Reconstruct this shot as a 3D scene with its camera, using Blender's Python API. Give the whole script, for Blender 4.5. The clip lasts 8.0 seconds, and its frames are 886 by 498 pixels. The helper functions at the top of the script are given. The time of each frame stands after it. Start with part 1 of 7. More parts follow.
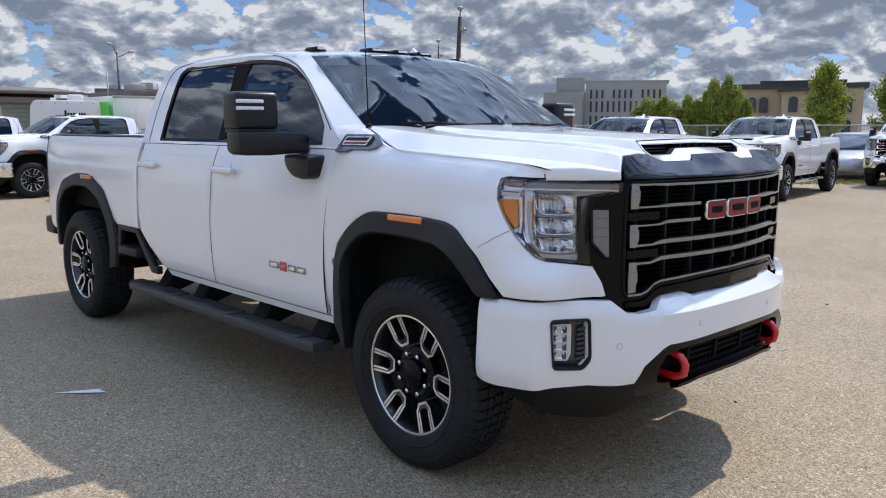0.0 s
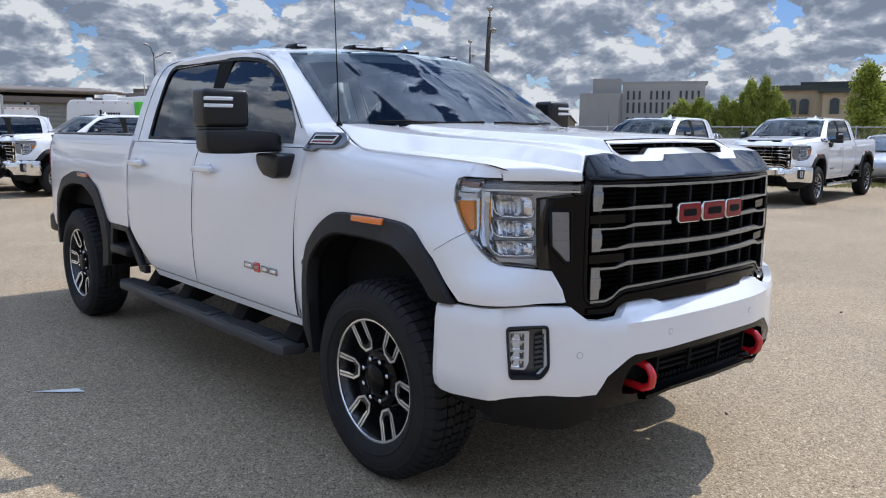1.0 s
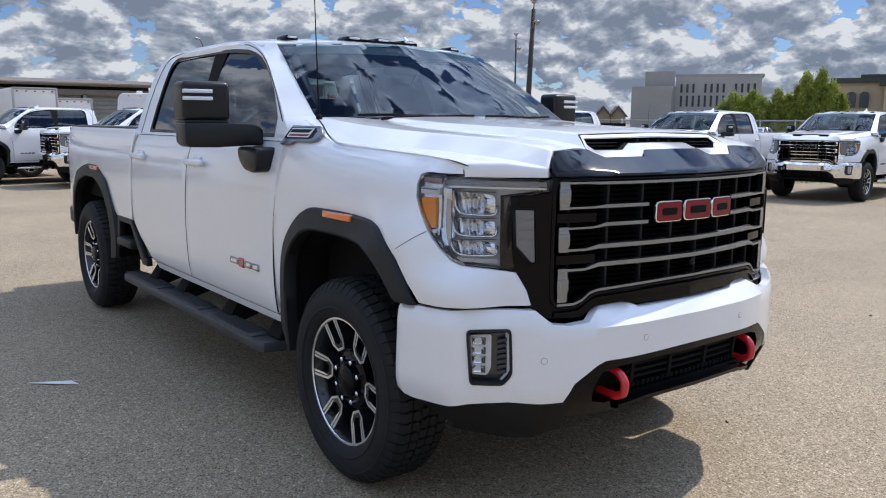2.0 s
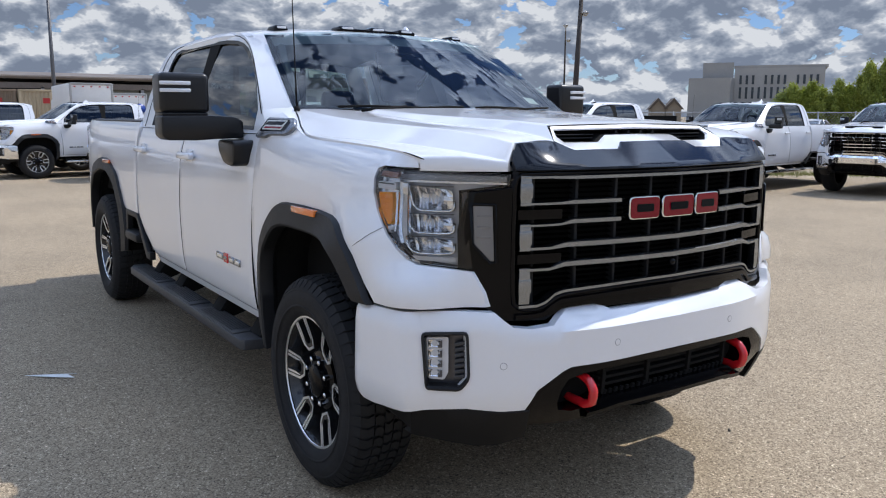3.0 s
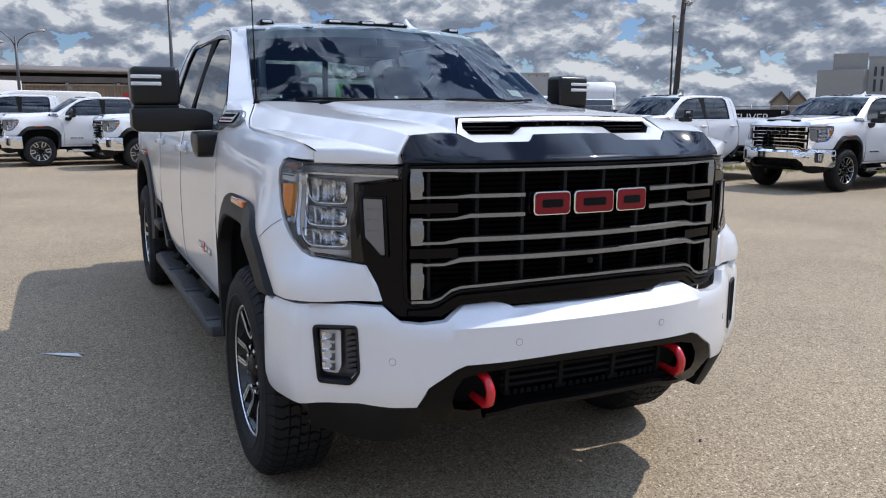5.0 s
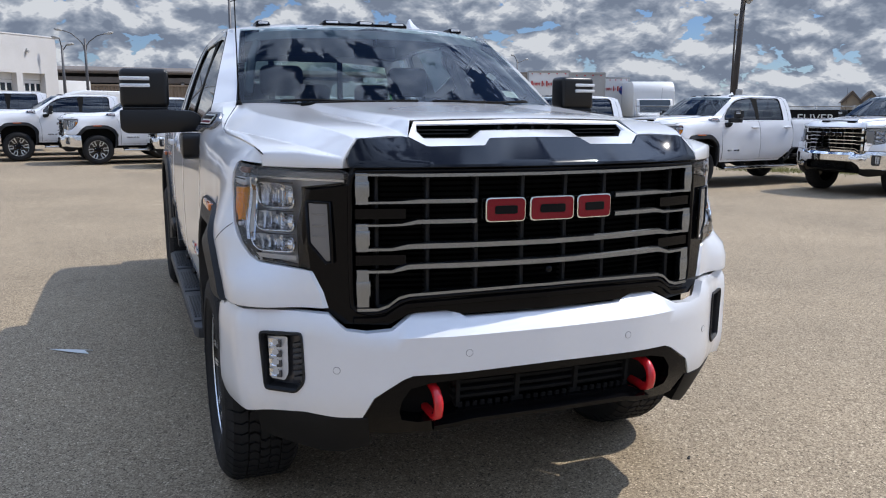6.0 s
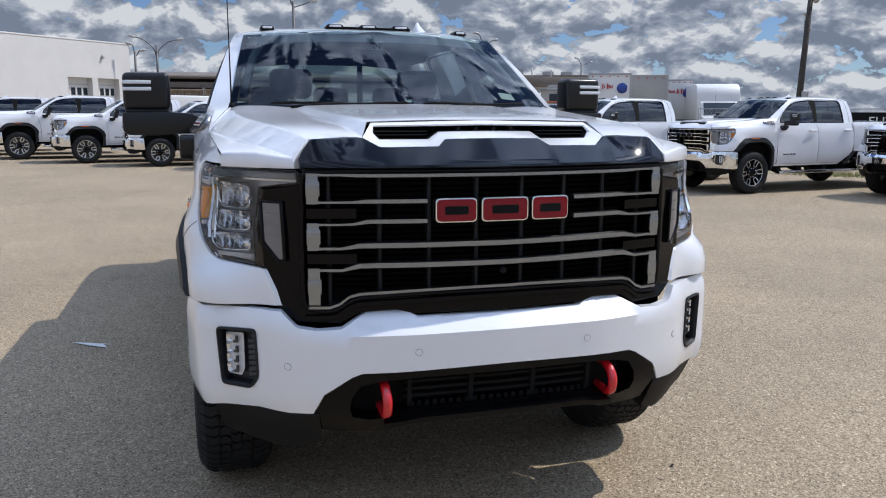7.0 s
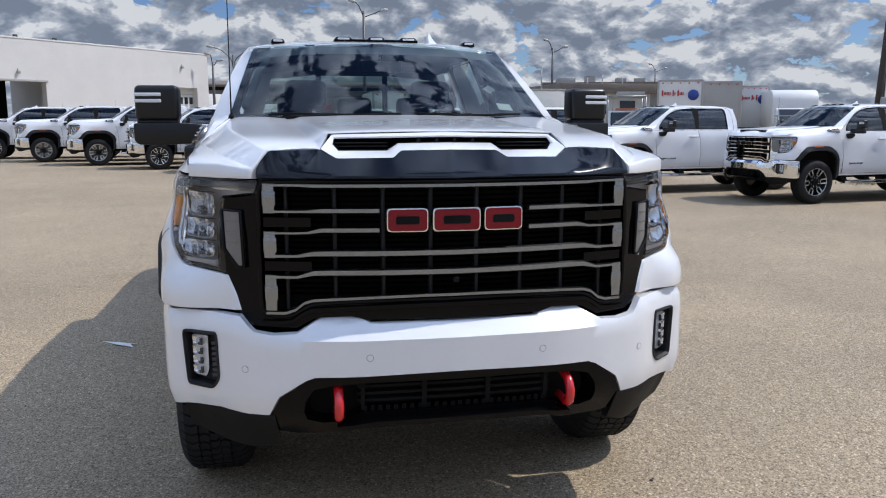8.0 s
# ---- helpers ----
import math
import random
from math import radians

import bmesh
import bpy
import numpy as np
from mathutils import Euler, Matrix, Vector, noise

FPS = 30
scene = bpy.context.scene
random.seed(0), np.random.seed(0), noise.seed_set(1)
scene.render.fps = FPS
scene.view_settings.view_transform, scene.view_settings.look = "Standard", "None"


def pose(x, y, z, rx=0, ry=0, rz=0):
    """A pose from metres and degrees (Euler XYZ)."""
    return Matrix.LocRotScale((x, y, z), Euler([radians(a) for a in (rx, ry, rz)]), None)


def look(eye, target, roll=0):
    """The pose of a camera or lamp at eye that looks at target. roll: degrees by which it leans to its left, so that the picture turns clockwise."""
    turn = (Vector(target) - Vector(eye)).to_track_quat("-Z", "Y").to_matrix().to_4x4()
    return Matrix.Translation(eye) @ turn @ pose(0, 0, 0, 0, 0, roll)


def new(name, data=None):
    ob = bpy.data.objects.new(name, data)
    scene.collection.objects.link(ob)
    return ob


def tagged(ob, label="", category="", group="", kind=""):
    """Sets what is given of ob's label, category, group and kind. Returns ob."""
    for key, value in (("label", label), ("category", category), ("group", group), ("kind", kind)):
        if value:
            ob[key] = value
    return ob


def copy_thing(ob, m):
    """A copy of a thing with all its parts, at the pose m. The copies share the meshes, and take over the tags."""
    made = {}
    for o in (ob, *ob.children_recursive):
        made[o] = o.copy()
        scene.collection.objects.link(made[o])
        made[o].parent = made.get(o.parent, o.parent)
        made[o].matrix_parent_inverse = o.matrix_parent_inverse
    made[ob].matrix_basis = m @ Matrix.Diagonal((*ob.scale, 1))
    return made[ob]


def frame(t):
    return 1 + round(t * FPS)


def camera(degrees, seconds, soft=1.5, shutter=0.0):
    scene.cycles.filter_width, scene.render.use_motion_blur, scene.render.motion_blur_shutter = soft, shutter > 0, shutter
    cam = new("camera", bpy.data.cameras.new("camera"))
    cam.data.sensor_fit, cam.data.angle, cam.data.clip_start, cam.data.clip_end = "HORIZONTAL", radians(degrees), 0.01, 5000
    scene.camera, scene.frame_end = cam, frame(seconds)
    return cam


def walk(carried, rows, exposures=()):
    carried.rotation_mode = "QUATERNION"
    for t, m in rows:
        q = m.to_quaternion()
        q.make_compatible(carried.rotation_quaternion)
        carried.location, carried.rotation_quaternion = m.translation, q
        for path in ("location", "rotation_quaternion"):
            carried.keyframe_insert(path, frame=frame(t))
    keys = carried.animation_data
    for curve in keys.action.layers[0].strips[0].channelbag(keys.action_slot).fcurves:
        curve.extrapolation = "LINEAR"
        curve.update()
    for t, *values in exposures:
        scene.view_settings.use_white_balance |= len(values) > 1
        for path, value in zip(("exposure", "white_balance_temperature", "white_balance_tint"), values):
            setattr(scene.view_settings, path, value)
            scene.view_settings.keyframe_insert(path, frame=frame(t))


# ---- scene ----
cam = camera(57.7, 8.0, soft=1.1)
PATH = [
    (0, (-3.263, -2.654, 1.534), (-1.908, -1.212, 1.238), 0.1),
    (0.5, (-3.141, -2.773, 1.54), (-1.813, -1.307, 1.242), 0.1),
    (1, (-2.957, -2.769, 1.524), (-1.667, -1.27, 1.23), 0.3),
    (1.5, (-2.8, -2.768, 1.531), (-1.554, -1.233, 1.229), 0.4),
    (2, (-2.633, -2.874, 1.527), (-1.438, -1.3, 1.216), 0.4),
    (3.5, (-2.101, -2.983, 1.519), (-1.07, -1.301, 1.187), 0.1),
    (4, (-1.931, -3.093, 1.517), (-0.958, -1.377, 1.183), 0.1),
    (4.5, (-1.801, -3.218, 1.51), (-0.89, -1.47, 1.171), 0.1),
    (6, (-1.283, -3.33, 1.524), (-0.569, -1.493, 1.181), 0.2),
    (6.5, (-1.13, -3.462, 1.522), (-0.489, -1.599, 1.18), 0.1),
    (7, (-0.945, -3.468, 1.518), (-0.381, -1.579, 1.183), 0.1),
    (7.5, (-0.753, -3.491, 1.53), (-0.275, -1.576, 1.207), -0.0),
    (8, (-0.574, -3.616, 1.535), (-0.183, -1.681, 1.217), -0.0),
]
walk(cam, [(t, look(eye, target, roll)) for t, eye, target, roll in PATH], [(0, 0.05), (4, 0.0), (8, -0.10)])

# ---- world and sun ----
SUN_DIR = Vector((0.742, -0.02, 1.0)).normalized()
CLOUD_MID, CLOUD_EDGE, CLOUD_BREAK, OVERHEAD = 0.49, 0.190, 0.15, 1.4


def nodes_of(idb):
    idb.use_nodes = True
    nt = idb.node_tree
    nt.nodes.clear()
    return nt, nt.nodes, nt.links


def math_node(nt, op, a, b=None, c=None):
    n = nt.nodes.new("ShaderNodeMath")
    n.operation = op
    for i, v in enumerate((a, b, c)):
        if v is None:
            continue
        if isinstance(v, (int, float)):
            n.inputs[i].default_value = v
        else:
            nt.links.new(v, n.inputs[i])
    return n.outputs[0]


def ramp_node(nt, fac, stops):
    n = nt.nodes.new("ShaderNodeValToRGB")
    while len(n.color_ramp.elements) > 1:
        n.color_ramp.elements.remove(n.color_ramp.elements[-1])
    for i, (p, c) in enumerate(stops):
        e = n.color_ramp.elements[0] if i == 0 else n.color_ramp.elements.new(p)
        e.position = p
        e.color = (*c, 1.0) if len(c) == 3 else c
    nt.links.new(fac, n.inputs[0])
    return n.outputs[0]


def mix_node(nt, fac, a, b, blend="MIX"):
    n = nt.nodes.new("ShaderNodeMix")
    n.data_type, n.blend_type = "RGBA", blend
    for sock, v in ((n.inputs[0], fac), (n.inputs[6], a), (n.inputs[7], b)):
        if isinstance(v, (int, float)):
            sock.default_value = v
        elif isinstance(v, tuple):
            sock.default_value = (*v, 1.0)
        else:
            nt.links.new(v, sock)
    return n.outputs[2]


def noise_node(nt, vec, scale, detail=4.0, rough=0.55, dist=0.0):
    n = nt.nodes.new("ShaderNodeTexNoise")
    n.inputs["Scale"].default_value = scale
    n.inputs["Detail"].default_value = detail
    n.inputs["Roughness"].default_value = rough
    n.inputs["Distortion"].default_value = dist
    if vec is not None:
        nt.links.new(vec, n.inputs["Vector"])
    return n.outputs["Fac"]


def make_world():
    world = bpy.data.worlds.new("sky")
    scene.world = world
    nt, nodes, links = nodes_of(world)
    out = nodes.new("ShaderNodeOutputWorld")
    sky = nodes.new("ShaderNodeTexSky")
    sky.sky_type, sky.sun_disc = "NISHITA", False
    sky.sun_elevation = math.asin(SUN_DIR.z)
    sky.sun_rotation = math.atan2(SUN_DIR.x, SUN_DIR.y)
    sky.air_density, sky.dust_density = 1.0, 0.0
    blue = nodes.new("ShaderNodeVectorMath")
    blue.operation = "MULTIPLY"
    links.new(sky.outputs[0], blue.inputs[0])
    blue.inputs[1].default_value = (0.050, 0.063, 0.092)
    # fair-weather cumulus: nearly closed low down, broken overhead
    tc = nodes.new("ShaderNodeTexCoord")
    sep = nodes.new("ShaderNodeSeparateXYZ")
    links.new(tc.outputs["Generated"], sep.inputs[0])
    up = math_node(nt, "MAXIMUM", sep.outputs[2], 0.0)

    # the cloud deck, seen in perspective: wide overhead, crowded towards the horizon
    flat = nodes.new("ShaderNodeVectorMath")
    flat.operation = "MULTIPLY"
    links.new(tc.outputs["Generated"], flat.inputs[0])
    flat.inputs[1].default_value = (1.0, 1.0, 0.0)
    deck = nodes.new("ShaderNodeVectorMath")
    deck.operation = "SCALE"
    links.new(flat.outputs[0], deck.inputs[0])
    links.new(math_node(nt, "DIVIDE", 1.0, math_node(nt, "ADD", up, 0.50)), deck.inputs["Scale"])

    def layer(nearer, sunward):
        mp = nodes.new("ShaderNodeMapping")
        links.new(deck.outputs[0], mp.inputs[0])
        mp.inputs["Location"].default_value = (7.31 + sunward, 2.57, 0.0)
        mp.inputs["Scale"].default_value = (nearer, nearer, 1.0)
        return mp.outputs[0]

    def puffs(vec, scale):
        vo = nodes.new("ShaderNodeTexVoronoi")
        vo.feature, vo.voronoi_dimensions = "SMOOTH_F1", "2D"
        vo.inputs["Scale"].default_value, vo.inputs["Smoothness"].default_value = scale, 0.35
        vo.inputs["Detail"].default_value, vo.inputs["Roughness"].default_value = 4.0, 0.58
        links.new(vec, vo.inputs["Vector"])
        return vo.outputs["Distance"]

    def thickness(vec):
        """Banks of cloud heaped up out of rounded puffs with frayed rims."""
        wob = nodes.new("ShaderNodeTexNoise")
        wob.inputs["Scale"].default_value, wob.inputs["Detail"].default_value = 5.8, 5.0
        links.new(vec, wob.inputs["Vector"])
        vm = nodes.new("ShaderNodeVectorMath")
        vm.operation = "MULTIPLY_ADD"
        links.new(wob.outputs["Color"], vm.inputs[0])
        vm.inputs[1].default_value = (0.085, 0.085, 0.0)
        links.new(vec, vm.inputs[2])
        banks = noise_node(nt, vec, 5.2, 3.0, 0.5)
        fine = noise_node(nt, vm.outputs[0], 36.0, 7.0, 0.60)
        body = math_node(nt, "SUBTRACT", math_node(nt, "MULTIPLY", banks, 0.95), math_node(nt, "MULTIPLY", puffs(vm.outputs[0], 8.4), 0.64))
        return math_node(nt, "ADD", math_node(nt, "MULTIPLY_ADD", fine, 0.18, 0.10), body)

    density, above = thickness(layer(1.0, 0.0)), thickness(layer(0.972, 0.012))
    high = ramp_node(nt, up, [(0.16, (0, 0, 0)), (0.60, (1, 1, 1))])
    density_high = math_node(nt, "ADD", math_node(nt, "SUBTRACT", density, math_node(nt, "MULTIPLY", high, CLOUD_BREAK)), 0.395)
    mask = ramp_node(nt, density_high, [(CLOUD_EDGE, (0, 0, 0)), (CLOUD_EDGE + 0.05, (1, 1, 1))])
    # the crown of each puff catches the sun, its base is grey
    crown = math_node(nt, "MULTIPLY", math_node(nt, "SUBTRACT", density, above), 2.7)
    thick = math_node(nt, "MULTIPLY", math_node(nt, "SUBTRACT", density, 0.06), -1.0)
    shade = math_node(nt, "ADD", math_node(nt, "ADD", crown, thick), CLOUD_MID)
    cloud = ramp_node(nt, shade, [(0.0, (0.185, 0.225, 0.305)), (0.28, (0.245, 0.29, 0.375)), (0.52, (0.325, 0.37, 0.455)), (0.78, (0.45, 0.49, 0.565)), (1.0, (0.67, 0.70, 0.75))])
    # sunlit cloud overhead is brighter than the bases seen low down
    lift = nodes.new("ShaderNodeVectorMath")
    lift.operation = "SCALE"
    cool = nodes.new("ShaderNodeVectorMath")
    cool.operation = "MULTIPLY"
    links.new(cloud, cool.inputs[0])
    links.new(ramp_node(nt, up, [(0.20, (1, 1, 1)), (0.6, (0.86, 0.98, 1.19))]), cool.inputs[1])
    links.new(cool.outputs[0], lift.inputs[0])
    links.new(math_node(nt, "ADD", math_node(nt, "MULTIPLY", ramp_node(nt, up, [(0.20, (0, 0, 0)), (0.65, (1, 1, 1))]), OVERHEAD), 1.0), lift.inputs["Scale"])
    # clouds glow round the sun, and those opposite it are lit from the front
    toward = nodes.new("ShaderNodeVectorMath")
    toward.operation = "DOT_PRODUCT"
    links.new(tc.outputs["Generated"], toward.inputs[0])
    toward.inputs[1].default_value = SUN_DIR
    facing = math_node(nt, "MAXIMUM", toward.outputs["Value"], 0.0)
    away = math_node(nt, "MAXIMUM", math_node(nt, "MULTIPLY", toward.outputs["Value"], -1.0), 0.0)
    phase = math_node(nt, "ADD", math_node(nt, "MULTIPLY_ADD", math_node(nt, "POWER", facing, 8.0), 1.5, 1.0), math_node(nt, "MULTIPLY", away, 0.7))
    scattered = nodes.new("ShaderNodeVectorMath")
    scattered.operation = "SCALE"
    links.new(lift.outputs[0], scattered.inputs[0])
    links.new(phase, scattered.inputs["Scale"])
    both = mix_node(nt, mask, blue.outputs[0], scattered.outputs[0])
    bg = nodes.new("ShaderNodeBackground")
    links.new(both, bg.inputs[0])
    bg.inputs[1].default_value = 1.0
    links.new(bg.outputs[0], out.inputs[0])


make_world()
lamp = bpy.data.lights.new("sun", "SUN")
lamp.energy, lamp.angle, lamp.color = 3.5, radians(0.55), (1.0, 0.945, 0.875)
sun = new("sun", lamp)
sun.matrix_world = look(SUN_DIR * 60, (0, 0, 0))

# ---- materials ----


def principled(name, color, rough=0.5, metal=0.0, coat=0.0, spec=0.5, bump=0.0, bump_scale=200.0, mottle=0.0, mottle_scale=4.0, rough_var=0.0, dust=None, coat_ior=1.5, coat_rough=0.03):
    m = bpy.data.materials.new(name)
    nt, nodes, links = nodes_of(m)
    out = nodes.new("ShaderNodeOutputMaterial")
    b = nodes.new("ShaderNodeBsdfPrincipled")
    links.new(b.outputs[0], out.inputs[0])
    b.inputs["Base Color"].default_value = (*color, 1)
    b.inputs["Roughness"].default_value = rough
    b.inputs["Metallic"].default_value = metal
    b.inputs["Coat Weight"].default_value = coat
    b.inputs["Coat Roughness"].default_value = coat_rough
    b.inputs["Coat IOR"].default_value = coat_ior
    b.inputs["Specular IOR Level"].default_value = spec
    tc = nodes.new("ShaderNodeTexCoord")
    pos = tc.outputs["Object"]
    if mottle:
        a = noise_node(nt, pos, mottle_scale, 5.0, 0.6)
        f = noise_node(nt, pos, mottle_scale * 17, 3.0, 0.6)
        s = math_node(nt, "ADD", math_node(nt, "MULTIPLY", a, 0.65), math_node(nt, "MULTIPLY", f, 0.35))
        lo = tuple(c * (1 - mottle) for c in color)
        hi = tuple(min(1.0, c * (1 + mottle)) for c in color)
        col = ramp_node(nt, s, [(0.32, lo), (0.68, hi)])
        if dust:
            d = ramp_node(nt, noise_node(nt, pos, mottle_scale * 1.7, 6.0, 0.7), [(0.52, (0, 0, 0)), (0.75, (1, 1, 1))])
            col = mix_node(nt, math_node(nt, "MULTIPLY", d, 0.5), col, dust)
        links.new(col, b.inputs["Base Color"])
    if rough_var:
        r = noise_node(nt, pos, mottle_scale * 3, 4.0, 0.6)
        links.new(math_node(nt, "ADD", math_node(nt, "MULTIPLY", r, rough_var), rough - rough_var * 0.5), b.inputs["Roughness"])
    if bump:
        bn = nodes.new("ShaderNodeBump")
        bn.inputs["Strength"].default_value = bump
        bn.inputs["Distance"].default_value = 0.002
        links.new(noise_node(nt, pos, bump_scale, 3.0, 0.6), bn.inputs["Height"])
        links.new(bn.outputs[0], b.inputs["Normal"])
    return m


def glass(name, tint, gloss=0.02, ior=1.5):
    """A thin pane: clear or tinted, with a mirror-like sheen that grows at a slant."""
    m = bpy.data.materials.new(name)
    nt, nodes, links = nodes_of(m)
    out = nodes.new("ShaderNodeOutputMaterial")
    tr = nodes.new("ShaderNodeBsdfTransparent")
    tr.inputs[0].default_value = (*tint, 1)
    gl = nodes.new("ShaderNodeBsdfGlossy")
    gl.inputs["Roughness"].default_value = gloss
    gl.inputs[0].default_value = (1, 1, 1, 1)
    fr = nodes.new("ShaderNodeFresnel")
    fr.inputs[0].default_value = ior
    mx = nodes.new("ShaderNodeMixShader")
    links.new(fr.outputs[0], mx.inputs[0])
    links.new(tr.outputs[0], mx.inputs[1])
    links.new(gl.outputs[0], mx.inputs[2])
    links.new(mx.outputs[0], out.inputs[0])
    return m


def asphalt():
    """Worn tan lot surfacing: pale aggregate in a grey binder, stains and traffic bands."""
    m = bpy.data.materials.new("worn_asphalt")
    nt, nodes, links = nodes_of(m)
    out = nodes.new("ShaderNodeOutputMaterial")
    b = nodes.new("ShaderNodeBsdfPrincipled")
    links.new(b.outputs[0], out.inputs[0])
    tc = nodes.new("ShaderNodeTexCoord")
    pos = tc.outputs["Object"]
    def stones(scale):
        v = nodes.new("ShaderNodeTexVoronoi")
        v.inputs["Scale"].default_value = scale
        links.new(pos, v.inputs["Vector"])
        bw = nodes.new("ShaderNodeRGBToBW")
        links.new(v.outputs["Color"], bw.inputs[0])
        return bw.outputs[0]

    small, large = stones(165.0), stones(92.0)
    fine = noise_node(nt, pos, 340.0, 3.0, 0.7)
    grain = math_node(nt, "ADD", math_node(nt, "ADD", math_node(nt, "MULTIPLY", small, 0.5), math_node(nt, "MULTIPLY", large, 0.25)), math_node(nt, "MULTIPLY", fine, 0.25))
    col = ramp_node(nt, grain, [(0.22, (0.060, 0.046, 0.034)), (0.36, (0.210, 0.166, 0.115)), (0.55, (0.326, 0.262, 0.182)), (0.68, (0.432, 0.352, 0.249)), (0.80, (0.76, 0.65, 0.485))])
    patch = noise_node(nt, pos, 0.35, 6.0, 0.62)
    col = mix_node(nt, 1.0, col, ramp_node(nt, patch, [(0.3, (0.85, 0.85, 0.85)), (0.7, (1.19, 1.17, 1.14))]), "MULTIPLY")
    blot = noise_node(nt, pos, 2.1, 5.0, 0.65, 0.4)
    col = mix_node(nt, 1.0, col, ramp_node(nt, blot, [(0.22, (0.72, 0.72, 0.73)), (0.38, (1, 1, 1)), (0.72, (1.03, 1.03, 1.03)), (0.8, (1.15, 1.13, 1.08))]), "MULTIPLY")
    links.new(col, b.inputs["Base Color"])
    b.inputs["Roughness"].default_value = 0.92
    b.inputs["Specular IOR Level"].default_value = 0.25
    bn = nodes.new("ShaderNodeBump")
    bn.inputs["Strength"].default_value = 0.7
    bn.inputs["Distance"].default_value = 0.004
    links.new(grain, bn.inputs["Height"])
    links.new(bn.outputs[0], b.inputs["Normal"])
    return m


M = {
    "paint": principled("white_paint", (0.775, 0.785, 0.81), 0.36, coat=1.0, mottle=0.015, mottle_scale=3.0, coat_ior=1.72, coat_rough=0.085),
    "black": principled("gloss_black", (0.003, 0.003, 0.0036), 0.10, spec=0.17),
    "guard": principled("smoked_acrylic", (0.005, 0.006, 0.009), 0.09, spec=0.30),
    "plastic": principled("textured_black_plastic", (0.013, 0.0135, 0.015), 0.5, spec=0.35, bump=0.25, bump_scale=900.0, mottle=0.2, mottle_scale=6.0, rough_var=0.15),
    "under": principled("underbody_black", (0.006, 0.006, 0.006), 0.85, spec=0.2, mottle=0.3, mottle_scale=5.0),
    "rubber": principled("tyre_rubber", (0.0135, 0.0138, 0.015), 0.72, spec=0.3, bump=0.2, bump_scale=300.0, mottle=0.3, mottle_scale=7.0, rough_var=0.2),
    "rimblack": principled("wheel_black", (0.012, 0.012, 0.013), 0.22, coat=0.5),
    "machined": principled("machined_aluminium", (0.90, 0.91, 0.93), 0.34, metal=1.0, mottle=0.05, mottle_scale=20.0),
    "chrome": principled("chrome", (0.86, 0.87, 0.88), 0.06, metal=1.0),
    "darkchrome": principled("dark_chrome", (0.30, 0.325, 0.36), 0.25, metal=1.0, mottle=0.06, mottle_scale=12.0),
    "red": principled("red_paint", (0.55, 0.012, 0.018), 0.25, coat=0.7),
    "redfoil": principled("red_badge", (0.20, 0.003, 0.012), 0.22, spec=0.4),
    "amber": principled("amber_lens", (1.0, 0.36, 0.008), 0.22, spec=0.3),
    "amberdeep": principled("deep_amber_lens", (0.80, 0.19, 0.02), 0.15, coat=1.0),
    "amberdim": principled("amber_reflector", (0.55, 0.13, 0.035), 0.2, coat=1.0),
    "taillamp": principled("red_lens", (0.30, 0.008, 0.012), 0.12, coat=1.0),
    "brownref": principled("smoked_brown_reflector", (0.30, 0.15, 0.10), 0.2, coat=1.0),
    "beige": principled("beige_light_pipe", (0.66, 0.62, 0.56), 0.2, coat=1.0),
    "step": principled("grey_step_plastic", (0.046, 0.048, 0.053), 0.5, spec=0.4, bump=0.25, bump_scale=600.0, mottle=0.2, mottle_scale=6.0),
    "lens": glass("lamp_lens", (0.975, 0.98, 0.99), 0.01),
    "frost": principled("frosted_lamp", (0.75, 0.77, 0.80), 0.18, coat=1.0),
    "reflector": principled("lamp_reflector", (0.76, 0.77, 0.79), 0.08, metal=0.92, bump=0.5, bump_scale=70.0),
    "lamprim": principled("satin_lamp_rim", (0.58, 0.59, 0.61), 0.2, metal=1.0),
    "lampshell": principled("silver_lamp_shell", (0.50, 0.52, 0.57), 0.3, metal=0.35, mottle=0.1),
    "valance": principled("valance_black", (0.006, 0.006, 0.0065), 0.6, spec=0.25, mottle=0.2),
    "mirrorcap": principled("satin_black_mirror", (0.008, 0.0085, 0.010), 0.32, spec=0.4, mottle=0.1),
    "pipe": principled("milky_light_pipe", (0.62, 0.63, 0.65), 0.2, coat=1.0),
    "smoke": principled("smoked_lens", (0.15, 0.152, 0.158), 0.14, coat=1.0),
    "lampdark": principled("lamp_housing", (0.09, 0.09, 0.10), 0.25, metal=0.5),
    "lampgrey": principled("lamp_trim_grey", (0.22, 0.23, 0.25), 0.22, metal=0.7),
    "windscreen": glass("windscreen_glass", (0.50, 0.58, 0.56), 0.0, 1.43),
    "privacy": glass("privacy_glass", (0.08, 0.10, 0.12), 0.0, 1.75),
    "cloth": principled("dark_cabin", (0.02, 0.021, 0.023), 0.7, mottle=0.2, mottle_scale=10.0),
    "headliner": principled("grey_headliner", (0.30, 0.30, 0.31), 0.9),
    "paper": principled("white_paper", (0.75, 0.76, 0.74), 0.7, mottle=0.05),
    "sensor": principled("sensor_disc", (0.30, 0.31, 0.33), 0.4, coat=0.6),
    "steel": principled("galvanised_steel", (0.36, 0.37, 0.38), 0.45, metal=0.8, mottle=0.2, mottle_scale=3.0),
}


